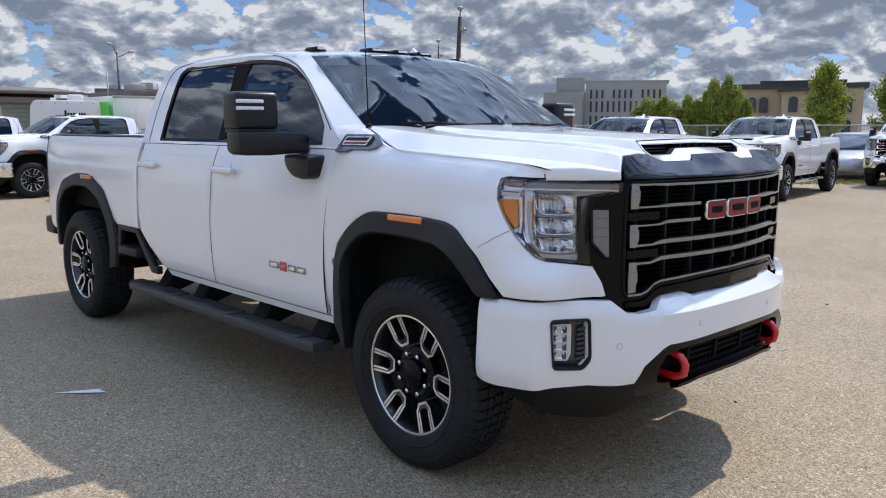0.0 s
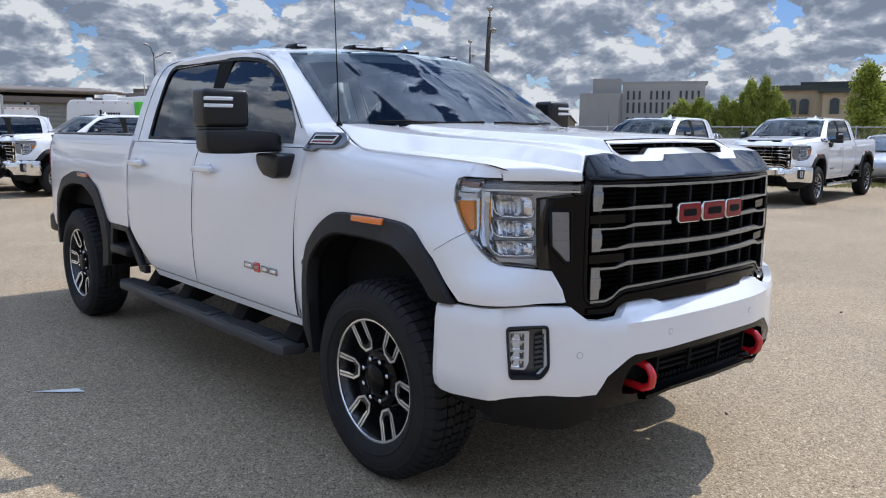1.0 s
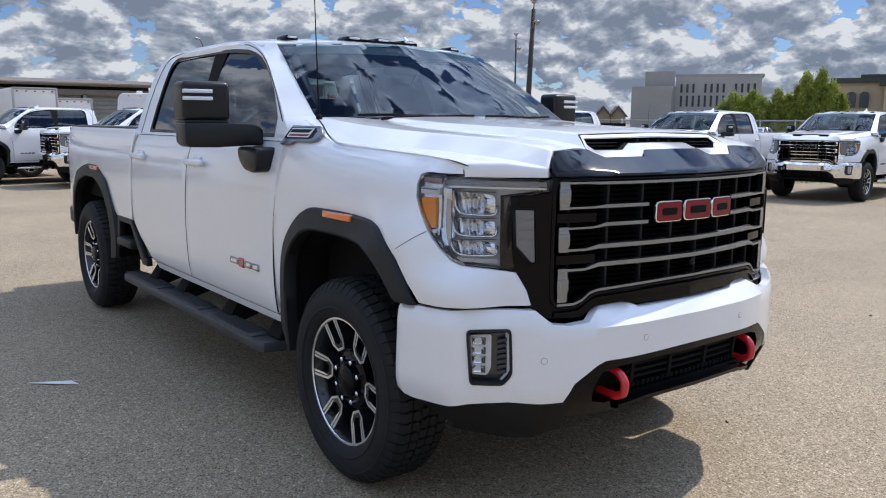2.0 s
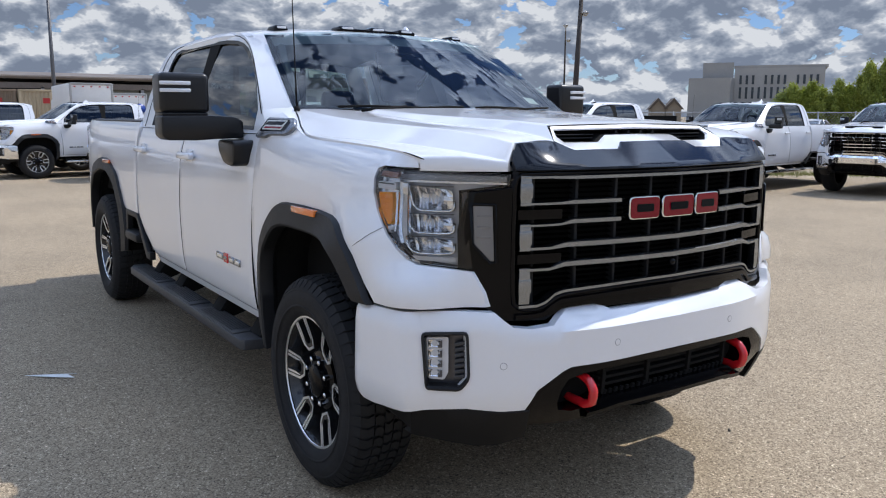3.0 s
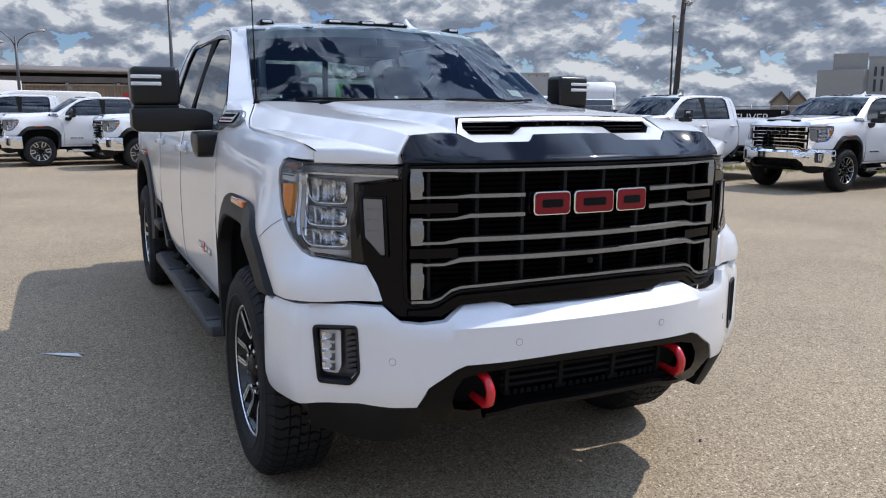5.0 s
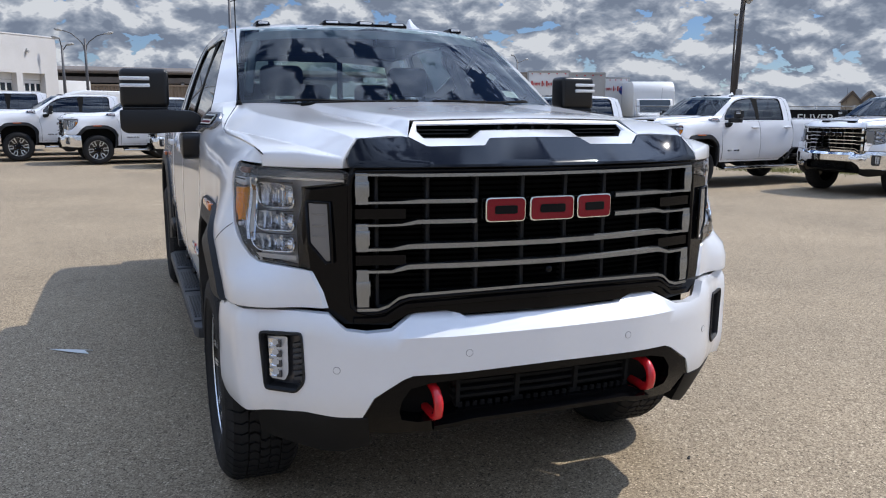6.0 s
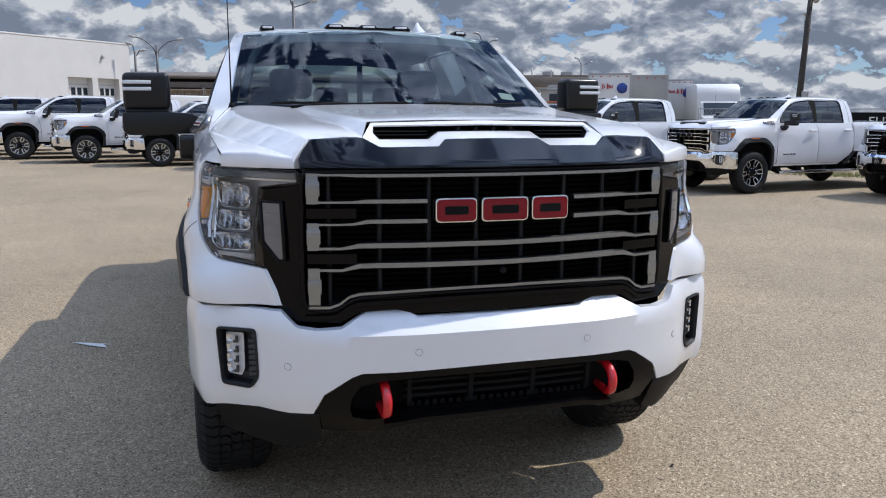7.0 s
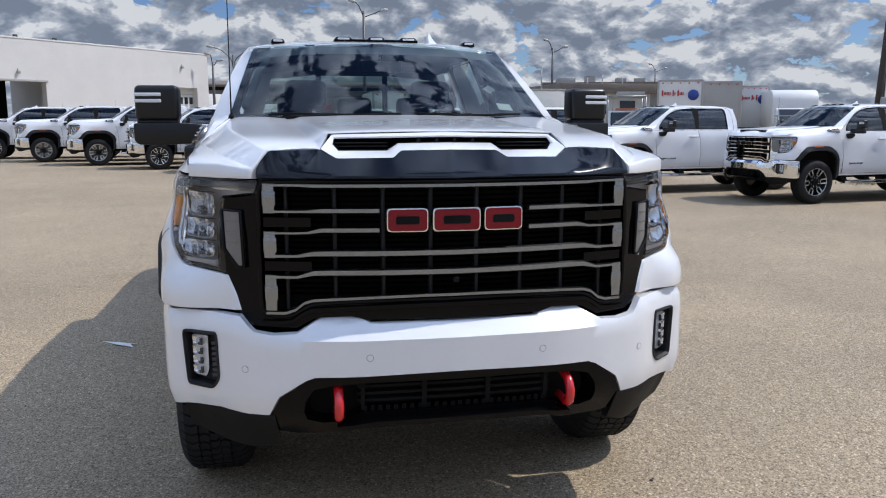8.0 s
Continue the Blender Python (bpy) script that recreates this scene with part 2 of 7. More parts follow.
# ---- building helpers ----
def part(name, bm, mat, parent, label="", sharp=38.0, smooth=True):
    """Links a bmesh as one mesh object under a thing or a part."""
    lim = radians(sharp)
    for e in bm.edges:
        if len(e.link_faces) == 2 and e.calc_face_angle(0.0) > lim:
            e.smooth = False
    for f in bm.faces:
        f.smooth = smooth
    me = bpy.data.meshes.new(name)
    bm.to_mesh(me)
    bm.free()
    if isinstance(mat, (list, tuple)):
        for x in mat:
            me.materials.append(x)
    else:
        me.materials.append(mat)
    ob = new(name, me)
    ob.parent = parent
    if label:
        ob["label"] = label
    return ob


def root(name, label, category, group="", kind="", at=(0, 0, 0)):
    ob = new(name)
    ob.location = at
    return tagged(ob, label, category, group, kind)


def spline(*pts):
    """A smooth monotone curve through (x, y) points."""
    xs, ys = [p[0] for p in pts], [p[1] for p in pts]
    n = len(xs)
    d = [(ys[i + 1] - ys[i]) / (xs[i + 1] - xs[i]) for i in range(n - 1)]
    m = [d[0]] + [0.0 if d[i - 1] * d[i] <= 0 else 2 * d[i - 1] * d[i] / (d[i - 1] + d[i]) for i in range(1, n - 1)] + [d[-1]]

    def f(x):
        if x <= xs[0]:
            return ys[0] + d[0] * (x - xs[0]) * 0
        if x >= xs[-1]:
            return ys[-1]
        i = max(k for k in range(n - 1) if xs[k] <= x)
        h = xs[i + 1] - xs[i]
        t = (x - xs[i]) / h
        return (ys[i] * (1 + 2 * t) * (1 - t) ** 2 + m[i] * h * t * (1 - t) ** 2 + ys[i + 1] * t * t * (3 - 2 * t) + m[i + 1] * h * t * t * (t - 1))

    return f


def smoothstep(a, b, x):
    t = min(1.0, max(0.0, (x - a) / (b - a)))
    return t * t * (3 - 2 * t)


def sheet(outline, surf, step=0.05, rim=0.02, inward=(0, 0, -1), edge=0.006, round_by=0.003):
    """A thin formed panel: a flat outline cut into a grid, laid on a surface, with turned-in rounded edges."""
    bm = bmesh.new()
    vs = [bm.verts.new((u, v, 0)) for u, v in outline]
    f = bm.faces.new(vs)
    outer = set(vs)
    if edge:
        bmesh.ops.inset_region(bm, faces=[f], thickness=edge, use_even_offset=True)
    us, ws = [p[0] for p in outline], [p[1] for p in outline]
    for axis, lo, hi in ((0, min(us), max(us)), (1, min(ws), max(ws))):
        k = math.ceil(lo / step + 1e-6)
        while k * step < hi - 1e-6:
            co, no = [0, 0, 0], [0, 0, 0]
            co[axis], no[axis] = k * step, 1
            bmesh.ops.bisect_plane(bm, geom=bm.verts[:] + bm.edges[:] + bm.faces[:], dist=1e-6, plane_co=co, plane_no=no)
            k += 1
    rimv = {v for e in bm.edges if len(e.link_faces) == 1 for v in e.verts}
    inw = Vector(inward)
    for v in bm.verts:
        p = Vector(surf(v.co.x, v.co.y))
        if v in rimv and edge:
            p += inw * round_by
        v.co = p
    bm.normal_update()
    tot = Vector()
    for f in bm.faces:
        tot += f.normal * f.calc_area()
    if tot.dot(inw) > 0:
        bmesh.ops.reverse_faces(bm, faces=bm.faces[:])
    if rim:
        be = [e for e in bm.edges if len(e.link_faces) == 1]
        got = bmesh.ops.extrude_edge_only(bm, edges=be)["geom"]
        for v in got:
            if isinstance(v, bmesh.types.BMVert):
                v.co += inw * rim
    return bm


def tube(bm, pts, r, seg=8, close=True):
    """A round bar along points; r a number or one per point."""
    pts = [Vector(p) for p in pts]
    rings = []
    side = None
    for i, p in enumerate(pts):
        a, c = pts[max(0, i - 1)], pts[min(len(pts) - 1, i + 1)]
        t = (c - a).normalized()
        if side is None:
            side = t.orthogonal().normalized()
        side = (side - t * side.dot(t)).normalized()
        up = t.cross(side)
        rr = r if isinstance(r, (int, float)) else r[i]
        rings.append([bm.verts.new(p + (side * math.cos(2 * math.pi * k / seg) + up * math.sin(2 * math.pi * k / seg)) * rr) for k in range(seg)])
    for a, b in zip(rings, rings[1:]):
        for k in range(seg):
            bm.faces.new((a[k], a[(k + 1) % seg], b[(k + 1) % seg], b[k]))
    if close:
        bm.faces.new(list(reversed(rings[0])))
        bm.faces.new(rings[-1])
    return bm


def box(bm, lo, hi, bevel=0.0, seg=2, taper=None):
    """A box between two corners, with rounded edges; taper shrinks its top."""
    got = bmesh.ops.create_cube(bm, size=1.0)["verts"]
    c = [(a + b) / 2 for a, b in zip(lo, hi)]
    s = [b - a for a, b in zip(lo, hi)]
    for v in got:
        k = 1.0
        if taper and v.co.z > 0:
            k = taper
        v.co = Vector((c[0] + v.co.x * s[0] * k, c[1] + v.co.y * s[1] * k, c[2] + v.co.z * s[2]))
    if bevel:
        es = list({e for v in got for e in v.link_edges})
        bmesh.ops.bevel(bm, geom=es, offset=bevel, segments=seg, profile=0.5, affect="EDGES", clamp_overlap=True)
    return bm


def prism(bm, outline, to3, thick, bevel=0.0):
    """An outline in two dimensions made solid: to3(u, v, w) places it, w from 0 to thick."""
    a = [bm.verts.new(to3(u, v, 0.0)) for u, v in outline]
    b = [bm.verts.new(to3(u, v, thick)) for u, v in outline]
    n = len(a)
    fs = [bm.faces.new(a), bm.faces.new(list(reversed(b)))]
    for i in range(n):
        fs.append(bm.faces.new((a[i], b[i], b[(i + 1) % n], a[(i + 1) % n])))
    bmesh.ops.recalc_face_normals(bm, faces=fs)
    if bevel:
        es = {e for f in fs[:2] for e in f.edges}
        bmesh.ops.bevel(bm, geom=list(es), offset=bevel, segments=2, profile=0.5, affect="EDGES", clamp_overlap=True)
    return bm


def ribbon(bm, a, b, thick=0.0, push=(0, 0, 0)):
    """A band of quads between two rows of points, with the edge turned by push."""
    va = [bm.verts.new(p) for p in a]
    vb = [bm.verts.new(p) for p in b]
    fs = [bm.faces.new((va[i], va[i + 1], vb[i + 1], vb[i])) for i in range(len(va) - 1)]
    if thick:
        inw = Vector(push) * thick
        wa = [bm.verts.new(v.co + inw) for v in va]
        wb = [bm.verts.new(v.co + inw) for v in vb]
        n = len(va)
        for i in range(n - 1):
            fs.append(bm.faces.new((va[i + 1], va[i], wa[i], wa[i + 1])))
            fs.append(bm.faces.new((vb[i], vb[i + 1], wb[i + 1], wb[i])))
            fs.append(bm.faces.new((wa[i], wb[i], wb[i + 1], wa[i + 1])))
        fs.append(bm.faces.new((va[0], vb[0], wb[0], wa[0])))
        fs.append(bm.faces.new((vb[-1], va[-1], wa[-1], wb[-1])))
    bmesh.ops.recalc_face_normals(bm, faces=fs)
    return bm


def lathe(bm, profile, seg=48, sx=1.0, at=(0, 0, 0)):
    """Turns (x, r) points about the x axis."""
    at = Vector(at)
    rings = []
    for x, r in profile:
        rings.append([bm.verts.new(at + Vector((sx * x, r * math.cos(2 * math.pi * k / seg), r * math.sin(2 * math.pi * k / seg)))) for k in range(seg)])
    fs = []
    for a, b in zip(rings, rings[1:]):
        for k in range(seg):
            fs.append(bm.faces.new((a[k], a[(k + 1) % seg], b[(k + 1) % seg], b[k])))
    bmesh.ops.recalc_face_normals(bm, faces=fs)
    return bm


def resample(pts, n):
    """n points evenly spaced along a line of points."""
    pts = [Vector(p) for p in pts]
    d = [0.0]
    for a, b in zip(pts, pts[1:]):
        d.append(d[-1] + (b - a).length)
    out = []
    for k in range(n):
        s = d[-1] * k / (n - 1)
        i = max(j for j in range(len(pts) - 1) if d[j] <= s + 1e-9)
        t = (s - d[i]) / max(1e-9, d[i + 1] - d[i])
        out.append(pts[i].lerp(pts[i + 1], min(1.0, t)))
    return out


def rounded(pts, r=0.02, n=3):
    """Rounds the corners of a flat outline."""
    out = []
    k = len(pts)
    for i in range(k):
        a, p, c = Vector(pts[i - 1]), Vector(pts[i]), Vector(pts[(i + 1) % k])
        da, dc = (a - p), (c - p)
        q = min(r, da.length * 0.45, dc.length * 0.45)
        s, e = p + da.normalized() * q, p + dc.normalized() * q
        for j in range(n + 1):
            t = j / n
            out.append(tuple(s * (1 - t) ** 2 + p * 2 * t * (1 - t) + e * t * t))
    return out


# ---- crew-cab pickup: surfaces (x half-width, y back from the front axle, z up) ----
DOOR_PROF = spline((0.50, 0.940), (0.57, 0.955), (0.64, 0.975), (0.80, 0.985), (1.0, 0.987), (1.2, 0.982), (1.30, 0.973), (1.38, 0.956), (1.44, 0.936), (1.70, 0.846), (1.94, 0.742), (2.0, 0.70))
BED_PROF = spline((0.50, 0.94), (0.60, 0.965), (0.80, 0.985), (1.0, 0.988), (1.2, 0.985), (1.36, 0.972), (1.44, 0.955), (1.47, 0.942), (1.485, 0.925))
BED_TAPER = spline((4.2, 1.0), (4.55, 0.988), (4.8, 0.965), (4.95, 0.935), (5.03, 0.895), (5.07, 0.86))
FEND_PROF = spline((0.50, 0.95), (0.60, 0.975), (0.9, 0.987), (1.1, 0.985), (1.25, 0.979), (1.32, 0.966), (1.355, 0.946), (1.38, 0.922), (1.41, 0.880), (1.44, 0.80))
FEND_LIFT = spline((-0.65, 0.0), (-0.3, 0.018), (0.12, 0.042), (0.25, 0.065), (0.38, 0.095), (0.52, 0.125))
PLAN_X = spline((0, 0), (0.235, 0.22), (0.705, 0.61), (0.895, 0.74), (1.035, 0.81), (1.2, 0.89), (1.38, 0.945), (1.515, 0.965), (1.78, 0.98), (1.985, 0.985), (2.685, 0.985))
PLAN_Y = spline((0, -1.0), (0.235, -0.985), (0.705, -0.905), (0.895, -0.845), (1.035, -0.775), (1.2, -0.69), (1.38, -0.565), (1.515, -0.45), (1.78, -0.20), (1.985, 0.0), (2.685, 0.70))
BUMP_X = spline((0, 0), (0.31, 0.3), (0.545, 0.5), (0.83, 0.71), (1.045, 0.83), (1.202, 0.917), (1.262, 0.958), (1.305, 0.982), (1.415, 1.006), (1.58, 1.025), (1.68, 1.03))
BUMP_Y = spline((0, -1.05), (0.31, -1.04), (0.545, -1.005), (0.83, -0.93), (1.045, -0.835), (1.202, -0.765), (1.262, -0.748), (1.305, -0.722), (1.415, -0.62), (1.58, -0.49), (1.68, -0.40))
GRILLE_Y = spline((0, -1.0), (0.22, -0.985), (0.61, -0.905), (0.74, -0.845), (0.81, -0.775), (0.89, -0.69))
SEAM_X = spline((-0.72, 0.882), (-0.6, 0.892), (-0.3, 0.902), (0.12, 0.914), (0.25, 0.888), (0.38, 0.845), (0.52, 0.80))
SEAM_Z = spline((-0.72, 1.380), (-0.6, 1.400), (-0.3, 1.418), (0.12, 1.434), (0.25, 1.465), (0.38, 1.508), (0.52, 1.546))
# creases of the hood: the ridge of the upper plane, the foot of its side wall, the edge of the raised centre
RIDGE_X = spline((-0.863, 0.612), (-0.77, 0.655), (-0.62, 0.70), (-0.3, 0.755), (-0.12, 0.782), (0.12, 0.800), (0.38, 0.795), (0.52, 0.770))
RIDGE_Z = spline((-0.90, 1.422), (-0.863, 1.429), (-0.77, 1.450), (-0.62, 1.469), (-0.3, 1.487), (-0.12, 1.497), (0.12, 1.513), (0.38, 1.536), (0.52, 1.548))
FOOT_X = spline((-0.88, 0.664), (-0.73, 0.752), (-0.5, 0.815), (-0.28, 0.862), (0.12, 0.908), (0.25, 0.882), (0.38, 0.838), (0.52, 0.79))
FOOT_Z = spline((-0.88, 1.374), (-0.73, 1.402), (-0.28, 1.430), (0.12, 1.440), (0.25, 1.470), (0.38, 1.511), (0.52, 1.547))
BULGE_X = spline((-0.90, 0.430), (-0.84, 0.440), (-0.68, 0.463), (0.0, 0.50), (0.4, 0.52))
BULGE_H = spline((-0.84, 0.036), (-0.75, 0.036), (-0.64, 0.031), (-0.2, 0.024), (0.4, 0.012))
ROOF_MID = spline((0.98, 1.945), (1.1, 1.968), (1.3, 1.992), (1.8, 2.015), (2.4, 2.008), (2.75, 1.982), (2.88, 1.94))
WS_BASE_Y = spline((0, 0.36), (0.4, 0.40), (0.81, 0.52))
WS_TOP_Y = spline((0, 1.02), (0.4, 1.05), (0.70, 1.14))


def door_at(y, z):
    return DOOR_PROF(z)


def bed_at(y, z):
    return BED_PROF(z) * BED_TAPER(y)


def fender_at(u, z):
    """The nose and fender skin round the corner; u = x + y + 1 on its plan line."""
    x, y = PLAN_X(u), PLAN_Y(u)
    w = smoothstep(0.70, 0.96, x) if z < 1.27 else smoothstep(0.86, 1.0, x)
    x = x * (1 - w + w * FEND_PROF(z - FEND_LIFT(y)) / 0.985)
    # the corner swells out to meet the bumper
    x += (0.014 + 0.044 * (1 - smoothstep(1.08, 1.26, z))) * smoothstep(1.12, 1.46, u) * (1 - smoothstep(1.52, 1.88, u)) * (1 - smoothstep(1.30, 1.40, z))
    y -= 0.06 * (1.15 - z) * (1 - smoothstep(-0.6, -0.3, y)) * (1 if z < 1.15 else 0.3)
    # a blunt block stands out under the lamp
    block_out = (0.018 * (1 - smoothstep(1.05, 1.25, z)) + 0.052 * (1 - smoothstep(0.965, 1.045, z))) * smoothstep(0.93, 1.19, u) * (1 - smoothstep(1.24, 1.46, u))
    return x + 0.74 * block_out, y - 0.67 * block_out, z


def bumper_at(u, z, deeper=0.0):
    a = abs(u)
    x, y = BUMP_X(a), BUMP_Y(a)
    nx, ny = BUMP_Y(a + 0.02) - BUMP_Y(a - 0.02 if a > 0.02 else 0), -(BUMP_X(a + 0.02) - BUMP_X(a - 0.02 if a > 0.02 else 0))
    n = math.hypot(nx, ny)
    nx, ny = nx / n, ny / n
    mid = 1 - smoothstep(0.62, 0.92, a)
    off = deeper + mid * 0.075 * min(1.0, max(0.0, (z - 0.818) / 0.062)) + (1 - mid) * 0.02 * smoothstep(0.84, 0.885, z) + 0.03 * max(0.0, (0.60 - z) / 0.1) ** 1.5
    return math.copysign(x - nx * off, u) if u else 0.0, y - ny * off, z


def hood_at(c, y):
    """Hood section: c 0 to 1 the raised centre, to 2 its flank, to 3 the upper plane, to 4 the side wall, to 5 the edge shelf."""
    xv, xr, xf, xe = BULGE_X(y), RIDGE_X(y), FOOT_X(y), SEAM_X(y)
    zr, zf, ze, h = RIDGE_Z(y), FOOT_Z(y), SEAM_Z(y), BULGE_H(y)
    xt = xv - 0.045
    k = c - math.floor(c)
    if c <= 1:
        return xt * c, zr + h + 0.010 * (1 - c * c)
    if c <= 2:
        k = c - 1
        return xt + (xv - xt) * k, zr + h * (1 - k)
    if c <= 3:
        k = c - 2
        return xv + (xr - xv) * k, zr + 0.004 * math.sin(math.pi * k)
    if c <= 4:
        k = c - 3
        return xr + (xf - xr) * k, zr + (zf - zr) * k
    k = c - 4
    return xf + (xe - xf) * k, zf + (ze - zf) * k + 0.004 * math.sin(math.pi * k)


def hood_mesh():
    """The hood as one formed skin, with a turned-down lip over the lamps."""
    cols = [0, 0.2, 0.4, 0.6, 0.8, 0.93, 1.0, 1.15, 1.5, 1.85, 2.0, 2.06, 2.3, 2.6, 2.85, 2.95, 3.0, 3.06, 3.3, 3.7, 3.94, 4.0, 4.1, 4.4, 4.8, 5.0]
    cols = [-c for c in reversed(cols[1:])] + cols
    rows = [0, 0.008, 0.02, 0.04, 0.07, 0.11, 0.16, 0.22, 0.30, 0.40, 0.50, 0.60, 0.70, 0.80, 0.90, 1.0]
    bm = bmesh.new()
    grid = []
    for c in cols:
        a, sg = abs(c), (1 if c >= 0 else -1)
        y0 = -0.77
        for _ in range(6):
            x = hood_at(a, y0)[0]
            if a <= 1:
                y0 = -0.785 + 0.02 * a
            elif a <= 2:
                y0 = -0.765 - 0.075 * (a - 1)
            elif a < 3:
                y0 = GRILLE_Y(x) - 0.004 + 0.122 * (1 - 0.50 * smoothstep(0.43, 0.61, x))
            else:
                y0 = GRILLE_Y(x) + 0.057 - 0.047 * min(1.0, a - 3)
        xb = hood_at(a, 0.45)[0]
        y1 = WS_BASE_Y(min(xb, 0.80)) + 0.012
        line = []
        if a >= 3:
            x, z = hood_at(a, y0)
            line += [(x, y0 + 0.03, 1.338), (x, y0 - 0.007, 1.341), (x, y0 - 0.009, 1.346), (x, y0 - 0.006, z - 0.008)]
        else:
            x, z = hood_at(a, y0)
            k = 1.0 if a > 1 else 0.34
            line += [(x, y0 + 0.03, z - 0.03 * k), (x, y0 + 0.02, z - 0.02 * k), (x, y0 + 0.006, z - 0.010 * k), (x, y0 + 0.001, z - 0.004 * k)]
        for v in rows:
            y = y0 + (y1 - y0) * v
            x, z = hood_at(a, y)
            line.append((x, y, z))
        x, z = hood_at(a, y1)
        line.append((x, y1 + 0.004, z - 0.02))
        grid.append([bm.verts.new((sg * p[0], p[1], p[2])) for p in line])
    for p, q in zip(grid, grid[1:]):
        for i in range(len(p) - 1):
            bm.faces.new((p[i], q[i], q[i + 1], p[i + 1]))
    for line in (grid[0], grid[-1]):
        low = [bm.verts.new((v.co.x * 0.998, v.co.y, max(v.co.z - 0.02, min(v.co.z, 1.339)))) for v in line]
        for i in range(len(line) - 1):
            bm.faces.new((line[i], line[i + 1], low[i + 1], low[i]))
    bmesh.ops.recalc_face_normals(bm, faces=bm.faces[:])
    return bm


FRONT_OUT = [(-0.568, 0.878), (-0.508, 0.965), (-0.440, 1.050), (-0.378, 1.105), (-0.322, 1.143), (-0.245, 1.158), (0.0, 1.168), (0.215, 1.166), (0.285, 1.158), (0.350, 1.128), (0.431, 1.072), (0.504, 0.998), (0.536, 0.92), (0.554, 0.832), (0.555, 0.60)]
FRONT_IN = [(-0.466, 0.878), (-0.408, 0.946), (-0.343, 1.006), (-0.290, 1.040), (-0.220, 1.057), (0.02, 1.064), (0.178, 1.065), (0.240, 1.061), (0.325, 1.038), (0.402, 0.98), (0.462, 0.908), (0.478, 0.80), (0.473, 0.63), (0.445, 0.47)]
REAR_OUT = [(3.30, 0.52), (3.27, 0.68), (3.33, 0.88), (3.50, 1.085), (3.77, 1.186), (4.08, 1.184), (4.36, 1.12), (4.53, 0.96), (4.575, 0.75), (4.55, 0.56)]
REAR_IN = [(3.40, 0.50), (3.37, 0.66), (3.42, 0.84), (3.56, 1.00), (3.79, 1.085), (4.06, 1.085), (4.29, 1.035), (4.43, 0.91), (4.475, 0.74), (4.46, 0.56)]


